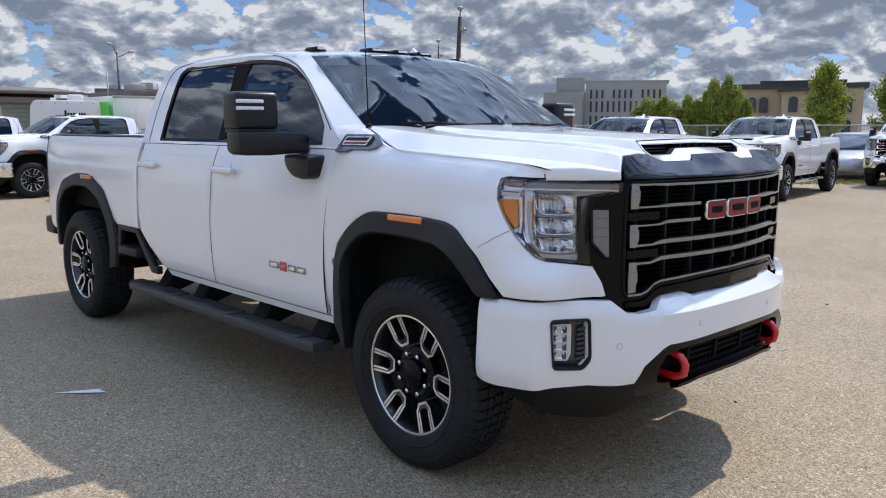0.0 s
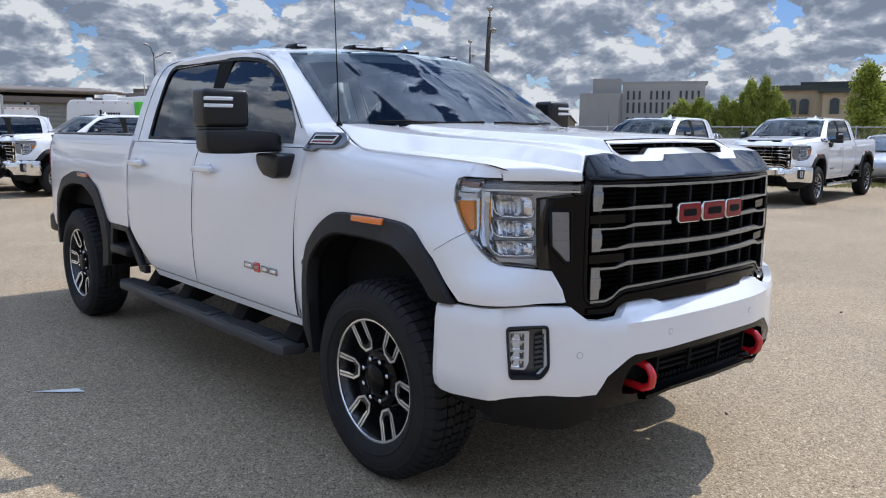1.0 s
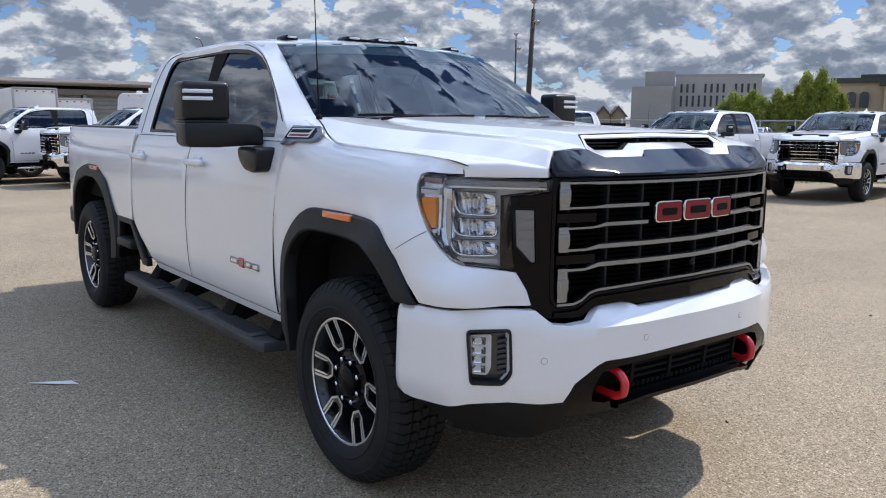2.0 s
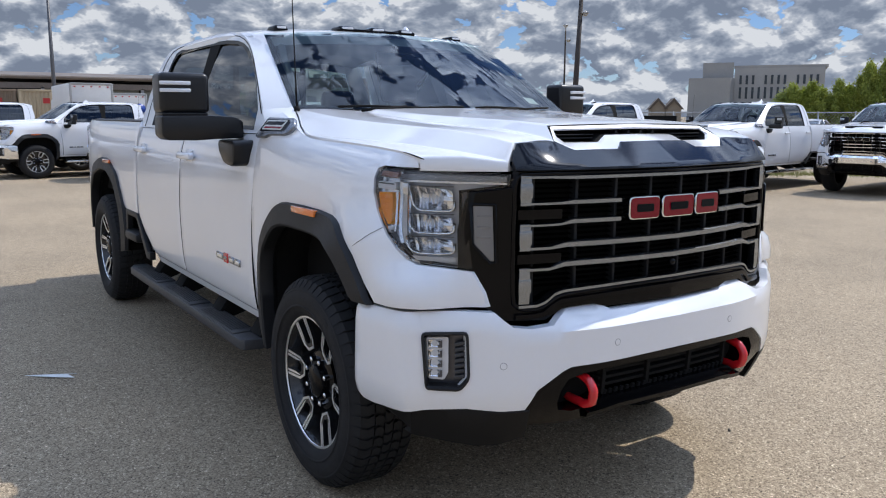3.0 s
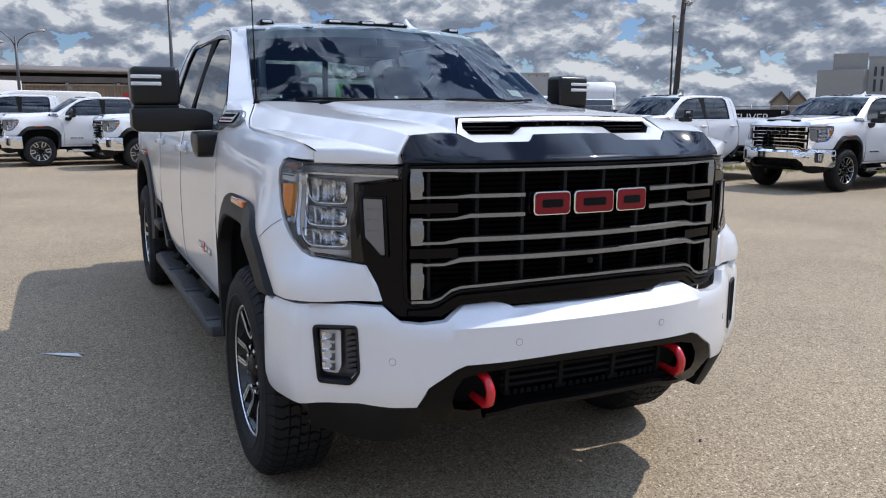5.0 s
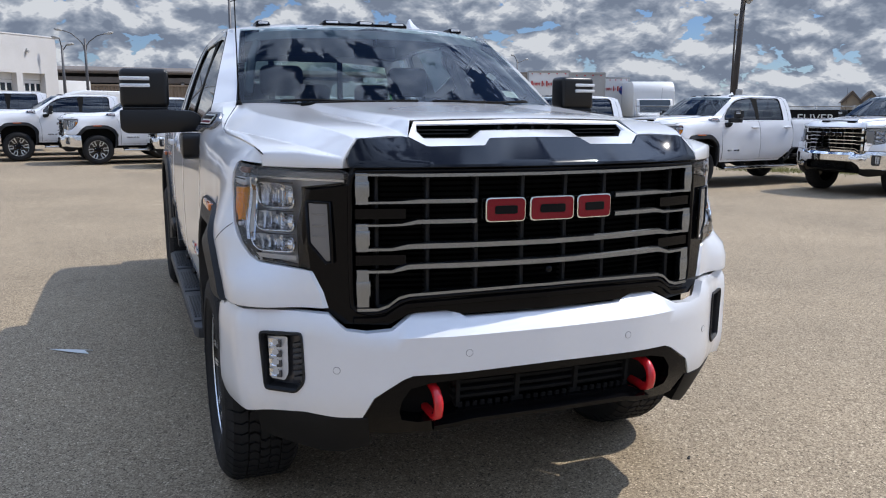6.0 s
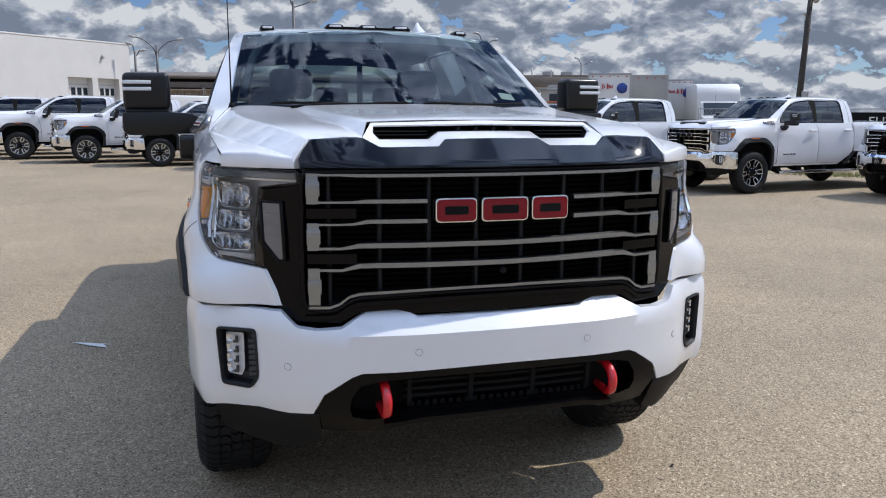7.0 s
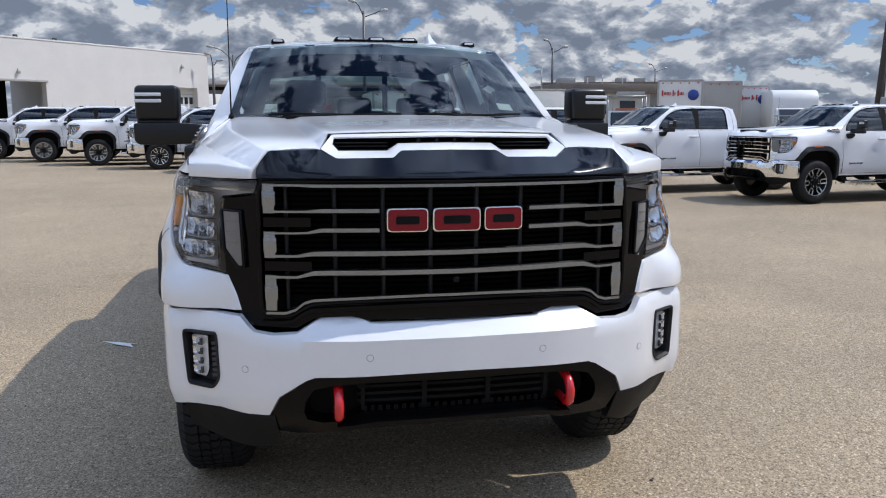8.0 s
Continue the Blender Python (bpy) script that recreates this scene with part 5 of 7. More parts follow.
    for s in (-1, 1):
        box(bm, (s * 0.42 - 0.05, -0.85, 0.50), (s * 0.42 + 0.05, 5.0, 0.66))
        box(bm, (s * 0.60 - 0.02, 0.62, 0.56), (s * 0.60 + 0.28 if s > 0 else -0.60 - 0.28 + 0.02, 2.5, 0.60)) if s > 0 else box(bm, (-0.90, 0.62, 0.56), (-0.58, 2.5, 0.60))
    box(bm, (-0.50, -0.86, 0.64), (0.50, 5.0, 0.86))
    box(bm, (-0.45, -0.80, 0.44), (0.45, 0.40, 0.62), 0.03)
    box(bm, (-0.90, 0.60, 0.62), (0.90, 2.84, 0.66))
    tube(bm, [(-0.80, 0, 0.437), (0.80, 0, 0.437)], 0.06, 10)
    tube(bm, [(-0.80, 4.037, 0.437), (0.80, 4.037, 0.437)], 0.075, 10)
    tube(bm, [(0, 0.4, 0.50), (0, 4.0, 0.45)], 0.045, 8)
    part("chassis", bm, M["under"], t)

    # front bumper
    fog = [(1.209, 0.808), (1.000, 0.814), (0.991, 0.660), (1.033, 0.622), (1.190, 0.623)]
    top = [(0, 0.857), (0.30, 0.857), (0.335, 0.872), (0.37, 0.88), (0.50, 0.876), (0.525, 0.866), (0.60, 0.831), (0.70, 0.826), (0.785, 0.834), (0.875, 0.882), (1.05, 0.884), (1.3, 0.880), (1.50, 0.876), (1.565, 0.868)]
    low = [(1.585, 0.545), (1.565, 0.530), (1.50, 0.526), (1.3, 0.535), (1.0, 0.552), (0.83, 0.545), (0.725, 0.546), (0.675, 0.615), (0.56, 0.674), (0.52, 0.686), (0, 0.693)]
    hf = top + low
    out = hf + [(-u, z) for u, z in reversed(hf[1:-1])]
    bm = sheet(out, lambda u, z: (u, z, 0), step, 0.0, (0, 0, -1), 0.006, 0.0)
    for sg in (-1, 1):
        pts = [Vector((sg * u, z, 0)) for u, z in fog]
        for i in range(5):
            p, q = pts[i], pts[(i + 1) % 5]
            d = (q - p).normalized()
            near = [f for f in bm.faces if (f.calc_center_median() - Vector((sg * 1.10, 0.71, 0))).length < 0.24]
            geom = list({x for f in near for x in (*f.verts, *f.edges, f)})
            bmesh.ops.bisect_plane(bm, geom=geom, dist=1e-6, plane_co=p, plane_no=(d.y, -d.x, 0))
        inside = []
        for f in bm.faces:
            c = f.calc_center_median()
            k = [(pts[(i + 1) % 5] - pts[i]).cross(c - pts[i]).z * sg for i in range(5)]
            if all(x > 0 for x in k) or all(x < 0 for x in k):
                inside.append(f)
        bmesh.ops.delete(bm, geom=inside, context="FACES")
    for v in bm.verts:
        v.co = Vector(bumper_at(v.co.x, v.co.y))
    be = [e for e in bm.edges if len(e.link_faces) == 1]
    for v in bmesh.ops.extrude_edge_only(bm, edges=be)["geom"]:
        if isinstance(v, bmesh.types.BMVert):
            v.co += Vector((-0.25 * v.co.x, 0.9, 0)).normalized() * 0.035
    bmesh.ops.recalc_face_normals(bm, faces=bm.faces[:])
    bump_ob = part("front_bumper", bm, P if hero else M["chrome"], t, "white painted bumper" if hero else "chrome bumper", sharp=42)
    # fog lamps
    for s in (-1, 1):
        at = lambda d: (lambda u, z: bumper_at(s * u, z, d))
        fl = part("fog_lamp", sheet(fog, at(0.045), 0.05, 0.0, (0, 1, 0), 0), M["lampdark"], bump_ob, "fog lamp in a black bezel")
        c = Vector((1.098, 0.716))
        grow = lambda k: [tuple(c + (Vector(p) - c) * k) for p in fog]
        rim, mid, ins = (rounded(grow(k), r, 3) for k, r in ((1.07, 0.022), (1.0, 0.016), (0.93, 0.012)))
        lay = lambda pts, d: [at(d)(*p) for p in pts + pts[:1]]
        bm = bmesh.new()
        ribbon(bm, lay(rim, 0.004), lay(rim, -0.005))
        ribbon(bm, lay(rim, -0.005), lay(mid, -0.007))
        ribbon(bm, lay(mid, -0.007), lay(ins, 0.004))
        ribbon(bm, lay(ins, 0.004), lay(ins, 0.045))
        part("bezel", bm, M["plastic"], fl, "rounded black bezel")
        o = [(1.088, 0.794), (1.186, 0.790), (1.178, 0.648), (1.108, 0.645), (1.088, 0.672)]
        part("lamp_panel", sheet(rounded(o, 0.008, 2), at(0.022), 0.04, 0.015, (0, 1, 0)), M["pipe"], fl, "clear stacked lamp panel")
        for z in (0.772, 0.738, 0.704, 0.670):
            part("emitter", sheet([(1.128, z - 0.013), (1.178, z - 0.013), (1.180, z + 0.013), (1.128, z + 0.010)], lambda u, v: at(0.016 + 0.012 * math.sin((u - 1.128) * 60) * math.cos((v - z) * 90))(u, v), 0.010, 0.004, (0, 1, 0), 0), M["reflector"], fl, "small chrome reflector", smooth=False)
            prism(bm := bmesh.new(), [(1.118, z - 0.012), (1.138, z - 0.012), (1.138, z - 0.004), (1.127, z - 0.004), (1.127, z + 0.010), (1.118, z + 0.012)], lambda u, v, w: at(0.018 - w)(u, v), 0.008)
            part("hook_trim", bm, M["lampdark"], fl)
        for k in range(7):
            z = 0.780 - 0.019 * k
            prism(bm := bmesh.new(), [(1.014, z - 0.010), (1.060, z - 0.016), (1.060, z - 0.004), (1.014, z + 0.003)], lambda u, v, w: at(0.036 - w)(u, v), 0.018, 0.002)
            part("bezel_slat", bm, M["step"], fl)
    # parking sensors
    for u, z in ((0.31, 0.752), (0.83, 0.706), (-0.31, 0.752), (-0.83, 0.706)):
        bm = bmesh.new()
        p, q = Vector(bumper_at(u, z)), Vector(bumper_at(u, z, 0.01))
        n = (p - q).normalized()
        tube(bm, [p - n * 0.004, p + n * 0.0008], 0.0125, 16)
        sn = part("parking_sensor", bm, M["sensor"], bump_ob, smooth=False)
        tube(bm := bmesh.new(), [p - n * 0.004, p + n * 0.0014], 0.0105, 14)
        part("sensor_face", bm, P if hero else M["sensor"], sn, smooth=False)
    # lower grille frame, recess, hooks
    fo = [(0, 0.690), (0.30, 0.690), (0.52, 0.683), (0.56, 0.671), (0.672, 0.612), (0.72, 0.545), (0.715, 0.478), (0.62, 0.470), (0.42, 0.474), (0.36, 0.490), (0.2, 0.495), (0, 0.497)]
    fi = [(0, 0.663), (0.30, 0.663), (0.45, 0.656), (0.53, 0.640), (0.565, 0.60), (0.575, 0.56), (0.565, 0.53), (0.50, 0.518), (0.42, 0.525), (0.345, 0.556), (0.2, 0.558), (0, 0.56)]
    bm = bmesh.new()
    for sgn in (1, -1):
        ribbon(bm, [bumper_at(sgn * u, z, 0.002 if i < 6 else 0.012) for i, (u, z) in enumerate(fo)], [bumper_at(sgn * u, z, 0.008) for u, z in fi])
        ribbon(bm, [bumper_at(sgn * u, z, 0.008) for u, z in fi], [bumper_at(sgn * u, z, 0.10) for u, z in fi])
        ribbon(bm, [bumper_at(sgn * u, z, 0.012) for u, z in fo[5:]], [bumper_at(sgn * u, z + 0.012, 0.16) for u, z in fo[5:]])
    lg = part("lower_grille", bm, K, t, "gloss black lower grille frame", sharp=30)
    ring = fi + [(-u, z) for u, z in reversed(fi[1:-1])]
    bm = bmesh.new()
    bm.faces.new([bm.verts.new(bumper_at(u, z, 0.095)) for u, z in ring])
    part("grille_back", bm, M["under"], lg)
    for z in (0.585, 0.61, 0.635):
        bm = bmesh.new()
        ribbon(bm, [bumper_at(u, z, 0.045) for u in span(-0.36, 0.36, 9)], [bumper_at(u, z + 0.010, 0.045) for u in span(-0.36, 0.36, 9)], 0.03, (0, 1, 0))
        part("grille_slat", bm, M["under"], lg)
    for u in (-0.34, -0.115, 0.115, 0.34):
        bm = bmesh.new()
        prism(bm, [(u - 0.008, 0.558), (u + 0.008, 0.558), (u + 0.008, 0.664), (u - 0.008, 0.664)], lambda a, b, w: bumper_at(a, b, 0.03 + w), 0.05)
        part("grille_post", bm, M["under"], lg)
    bm = bmesh.new()
    for k in range(24):
        u = -0.33 + 0.66 * k / 23
        prism(bm, [(u - 0.008, 0.556), (u + 0.008, 0.556), (u + 0.006, 0.574), (u - 0.006, 0.574)], lambda a, b, w: bumper_at(a, b, 0.028 + w), 0.01)
    tagged(part("grille_teeth", bm, M["under"], lg), kind="stuff")
    if hero:
        for s in (-1, 1):
            bm = bmesh.new()
            x = s * 0.405
            pts = [(x, -0.90, 0.635), (x, -0.975, 0.638), (x, -1.022, 0.622), (x, -1.040, 0.590), (x, -1.033, 0.556), (x, -1.0, 0.537), (x, -0.90, 0.54)]
            tube(bm, resample(pts, 18), 0.0165, 10)
            part("tow_hook", bm, M["red"], t, "bright red tow hook")
    # stepped lip along the foot of the lower grille
    bm = bmesh.new()
    us = span(-0.44, 0.44, 13)
    zl = lambda u: 0.500 - 0.018 * smoothstep(0.30, 0.42, abs(u))
    for z0, z1, d0, d1 in ((0.0, 0.014, 0.022, -0.022), (0.014, 0.030, -0.022, -0.020), (0.030, 0.042, -0.020, 0.03)):
        ribbon(bm, [bumper_at(u, zl(u) + z0, d0) for u in us], [bumper_at(u, zl(u) + z1, d1) for u in us])
    part("grille_lip", bm, K, lg, sharp=25)
    # black valance under the bumper
    for s in (-1, 1):
        o = [(0.70, 0.545), (0.84, 0.546), (1.0, 0.553), (1.3, 0.536), (1.50, 0.527), (1.56, 0.527), (1.545, 0.503), (1.44, 0.482), (1.30, 0.456), (1.15, 0.434), (0.97, 0.420), (0.84, 0.425), (0.70, 0.450)]
        bm = sheet([(u, 0.545 + (z - 0.545) * (1.22 if z < 0.52 else 1.0)) for u, z in o], lambda u, z: bumper_at(s * u, z, 0.010 - 0.028 * max(0.0, (0.60 - z) / 0.1) ** 1.5 + 0.45 * max(0.0, 0.535 - z) + 0.055 * smoothstep(1.05, 1.5, u)), 0.06, 0.05, (0, 1, 0))
        part("valance", bm, M["valance"], t)
    bm = bmesh.new()
    ribbon(bm, [bumper_at(u, 0.517, 0.014) for u in span(-0.5, 0.5, 9)], [(x, -0.75, 0.46) for x in span(-0.48, 0.48, 9)])
    part("skid_plate", bm, M["valance"], t)

    # grille
    go = [(0, 1.347), (0.5, 1.347), (0.645, 1.345), (0.662, 1.293), (0.772, 1.276), (0.795, 1.15), (0.793, 1.03), (0.748, 0.93), (0.737, 0.885), (0.68, 0.838), (0.545, 0.833), (0.48, 0.869), (0.357, 0.876), (0.31, 0.862), (0, 0.862)]
    gi = [(0, 1.333), (0.5, 1.333), (0.640, 1.331), (0.647, 1.29), (0.648, 1.26), (0.650, 1.15), (0.650, 1.03), (0.648, 0.93), (0.645, 0.893), (0.61, 0.878), (0.55, 0.880), (0.485, 0.920), (0.36, 0.930), (0.31, 0.931), (0, 0.935)]
    gm = K if hero else barmat
    bm = bmesh.new()
    at = lambda x, z, d=0.0: (x, GRILLE_Y(abs(x)) + d, z)
    for sg in (1, -1):
        A = [at(sg * x, z, 0.012) for x, z in go]
        B = [at(sg * x * 0.985, z + (0.006 if z < 1.1 else -0.004), -0.004) for x, z in go]
        C = [at(sg * x, z, -0.004) for x, z in gi]
        D = [at(sg * x, z, 0.09) for x, z in gi]
        for p, q in ((A, B), (B, C), (C, D)):
            ribbon(bm, p, q)
    gr = part("grille", bm, gm if hero else M["chrome"], t, "gloss black grille surround", sharp=30)
    bead = [at(x, z, -0.002) for x, z in [(-x, z) for x, z in reversed(gi[1:])] + gi]
    tube(bm := bmesh.new(), resample(bead, 120), 0.0085, 8)
    part("grille_bead", bm, K, gr, "rounded black rim")
    bm = bmesh.new()
    xs = span(-0.655, 0.655, 13)
    ribbon(bm, [at(x, 1.335, 0.085) for x in xs], [at(x, 0.865, 0.085) for x in xs])
    part("grille_mesh", bm, M["under"], gr)
    for k in range(22):
        z = 0.945 + 0.0175 * k
        bm = bmesh.new()
        ribbon(bm, [at(x, z, 0.045) for x in xs], [at(x, z + 0.005, 0.060) for x in xs], 0.006, (0, 1, 0))
        part("mesh_louvre", bm, K, gr)
    for x in span(-0.56, 0.56, 8):
        bm = bmesh.new()
        box(bm, (x - 0.007, GRILLE_Y(abs(x)) + 0.035, 0.89), (x + 0.007, GRILLE_Y(abs(x)) + 0.07, 1.33), 0.003, 1)
        part("grille_rib", bm, PL, gr)
    full = span(-0.634, 0.634, 25)
    zf = lambda v: (lambda x: v)

    def step_z(inner_z, outer_z):
        return lambda x: inner_z + (outer_z - inner_z) * smoothstep(0.47, 0.50, abs(x))
    lowbar = lambda x: 0.957 - 0.015 * (min(abs(x), 0.49) / 0.49) ** 2 - 0.044 * smoothstep(0.485, 0.565, abs(x))
    bars = [(full, step_z(1.312, 1.316), zf(1.3275)), (full, step_z(1.083, 1.079), step_z(1.107, 1.092)), (full, step_z(1.018, 1.008), step_z(1.042, 1.021)), (span(-0.634, 0.634, 41), lambda x: lowbar(x) - 0.014, lowbar)]
    ends = []
    for sg in (-1, 1):
        xs2 = [sg * v for v in span(0.634, 0.258, 9)]
        bars.append((xs2, step_z(1.228, 1.229), step_z(1.247, 1.240)))
        bars.append((xs2, step_z(1.163, 1.158), step_z(1.183, 1.168)))
        for z0, z1 in ((1.229, 1.327), (1.079, 1.168), (0.900, 1.021)):
            bars.append(([sg * 0.598, sg * 0.616, sg * 0.634], zf(z0), zf(z1)))
            zc = (z0 + z1) / 2
            ends.append(([sg * 0.594, sg * 0.614, sg * 0.636], zf(zc - 0.024), zf(zc + 0.024)))
    for xs3, a, b in ends if hero else ():
        part("end_block", bar_on_grille(bmesh.new(), xs3, a, b, 0.0132, 0.01, 0.9), barmat, gr, sharp=25)
    for xs3, a, b in bars:
        part("grille_bar", bar_on_grille(bmesh.new(), xs3, a, b, lip=0.3 if len(xs3) > 3 else 0.85), barmat, gr, "satin dark chrome grille bar" if hero else "chrome grille bar", sharp=25)
    for sg in (-1, 1):
        for z in (1.198, 1.050):
            bm = bmesh.new()
            bar_on_grille(bm, [sg * v for v in span(0.48, 0.634, 5)], zf(z - 0.016), zf(z + 0.016), 0.0, 0.03)
            part("grille_filler", bm, K, gr)
    # black lower grille bar that dips at the ends
    lb = lambda x: lowbar(x) - 0.030
    part("grille_lower_bar", bar_on_grille(bmesh.new(), span(-0.645, 0.645, 41), lambda x: lb(x) - 0.022, lb, 0.014, 0.04), K, gr, sharp=25)
    # emblem as three plain blocks
    for x0, x1 in ((-0.236, -0.098), (-0.084, 0.080), (0.092, 0.228)):
        bm = bmesh.new()
        o = rounded([(x0, 1.167), (x1, 1.167), (x1, 1.247), (x0, 1.247)], 0.016)
        prism(bm, o, lambda u, v, w: (u, GRILLE_Y(abs(u)) + 0.01 - w, v), 0.036, 0.003)
        em = part("emblem_block", bm, M["chrome"], gr, "chrome-edged plain emblem block")
        c = Vector(((x0 + x1) / 2, 1.207))
        oi = [(c.x + (u - c.x) * 0.935, c.y + (v - c.y) * 0.89) for u, v in o]
        prism(bm := bmesh.new(), oi, lambda u, v, w: (u, GRILLE_Y(abs(u)) - 0.0245 - w, v), 0.004)
        part("emblem_face", bm, M["redfoil"] if hero else M["black"], em, "deep red enamel face" if hero else "")
        if hero:
            oc = [(c.x + (u - c.x) * 0.56, c.y + (v - c.y) * 0.34) for u, v in o]
            prism(bm := bmesh.new(), oc, lambda u, v, w: (u, GRILLE_Y(abs(u)) - 0.0282 - w, v), 0.0015)
            part("emblem_slot", bm, M["under"], em, "black slot in the emblem")
    bm = bmesh.new()
    bmesh.ops.create_icosphere(bm, subdivisions=2, radius=0.014, matrix=Matrix.Translation((0, -1.0, 1.0)))
    part("front_camera", bm, K, gr)

    # cabin
    bm = bmesh.new()
    xs = span(-0.80, 0.80, 11)
    ribbon(bm, [(x, WS_BASE_Y(abs(x)) + 0.03, 1.52) for x in xs], [(x, 0.95, 1.47) for x in xs])
    ribbon(bm, [(x, 0.95, 1.47) for x in xs], [(x, 1.0, 1.0) for x in xs])
    box(bm, (0.22, 0.86, 1.45), (0.58, 1.0, 1.52), 0.03)
    part("dashboard", bm, M["cloth"], t)
    bm = bmesh.new()
    pts = [(0.40 + 0.19 * math.cos(a), 1.10 + 0.06 * math.sin(a), 1.40 + 0.18 * math.sin(a)) for a in span(0, 2 * math.pi, 25)]
    tube(bm, pts, 0.015, 8, False)
    tube(bm, [(0.22, 1.10, 1.40), (0.58, 1.10, 1.40)], 0.018, 6)
    tube(bm, [(0.40, 1.10, 1.40), (0.40, 0.95, 1.36)], 0.03, 8)
    part("steering_wheel", bm, M["cloth"], t)
    for x, y in ((-0.40, 1.55), (0.40, 1.55), (-0.45, 2.55), (0.0, 2.55), (0.45, 2.55)):
        bm = bmesh.new()
        h = 1.58 if y < 2 else 1.50
        box(bm, (x - 0.25, y, 0.95), (x + 0.25, y + 0.14, h), 0.06, 3, 0.88)
        box(bm, (x - 0.26, y - 0.45, 0.92), (x + 0.26, y + 0.05, 1.06), 0.05, 3)
        st = part("seat", bm, M["cloth"], t)
        bm = bmesh.new()
        box(bm, (x - 0.13, y + 0.04, h + 0.02), (x + 0.13, y + 0.14, h + 0.20), 0.045, 3)
        part("headrest", bm, M["cloth"], st)
    bm = bmesh.new()
    box(bm, (-0.12, 0.98, 1.79), (0.12, 1.01, 1.86), 0.015)
    tube(bm, [(0, 1.0, 1.85), (0, 1.02, 1.93)], 0.012, 6)
    part("rear_view_mirror", bm, M["under"], t)
    for s in (-1, 1):
        bm = bmesh.new()
        tube(bm, [(s * 0.735, 0.66, 1.60), (s * 0.67, 0.94, 1.79), (s * 0.62, 1.10, 1.87)], 0.022, 6)
        part("grab_handle", bm, M["headliner"], t)
    bm = bmesh.new()
    xs = span(-0.68, 0.68, 9)
    rows_ = [[(x, y, zroof(x, max(y, 1.16)) - 0.045) for x in xs] for y in span(1.12, 2.84, 7)]
    for a, b in zip(rows_, rows_[1:]):
        ribbon(bm, a, b)
    part("headliner", bm, M["headliner"], t)
    bm = bmesh.new()
    box(bm, (-0.93, 0.62, 0.66), (0.93, 2.83, 0.90))
    for s in (-1, 1):
        box(bm, (min(s * 0.88, s * 0.93), 0.62, 0.66), (max(s * 0.88, s * 0.93), 2.83, 1.43))
    box(bm, (-0.93, 0.55, 0.66), (0.93, 0.62, 1.45))
    part("cabin_tub", bm, M["cloth"], t)
    # unseen blocks added to keep sun from leaking through the hollow nose
    bm = bmesh.new()
    box(bm, (-0.78, -0.66, 0.70), (0.78, 0.60, 1.30))
    box(bm, (-0.60, -0.84, 0.60), (0.60, -0.64, 1.33))
    for s in (-1, 1):
        box(bm, (s * 0.67 - 0.11, -0.70, 0.62), (s * 0.67 + 0.11, -0.52, 0.98))
    part("nose_light_block", bm, M["under"], t)
    return t


tagged(make_pickup("black"), "white crew-cab pickup with black trim, red tow hooks", "pickup truck")

# ---- ground ----
GROUND = asphalt()
bm = bmesh.new()
bmesh.ops.create_grid(bm, x_segments=8, y_segments=8, size=1500)
ground = part("ground", bm, GROUND, None)
tagged(ground, "worn tan asphalt of a wide parking lot", "ground", kind="structure")

# ---- the row of parked pickups ----
bright = tagged(make_pickup("chrome"), "white crew-cab pickup with chrome bumper and grille", "pickup truck", "parked row of pickups")


def parked(x, y, turn, size=0.955):
    """The pose of a pickup whose left front tyre touches the ground at (x, y)."""
    m = pose(0, 0, 0, 0, 0, turn) @ Matrix.Scale(size, 4)
    return Matrix.Translation(Vector((x, y, 0)) - m @ Vector((0.9, 0, 0))) @ m


SPOTS = [(20.9, 3.8), (14.0, 4.95), (11.72, 7.2), (9.03, 9.5), (6.5, 11.9), (4.2, 14.3), (2.30, 16.49), (0.25, 18.45), (-2.04, 20.5), (-4.2, 22.6), (-6.5, 25.2), (-8.9, 27.9), (-11.4, 30.6)]
HEADING = -82.5
for i, (x, y) in enumerate(SPOTS):
    if i == 0:
        bright.matrix_basis = parked(x, y, HEADING)
    else:
        copy_thing(bright, parked(x, y, HEADING, 0.955 if i < 9 else 1.0 if i < 10 else 1.06))

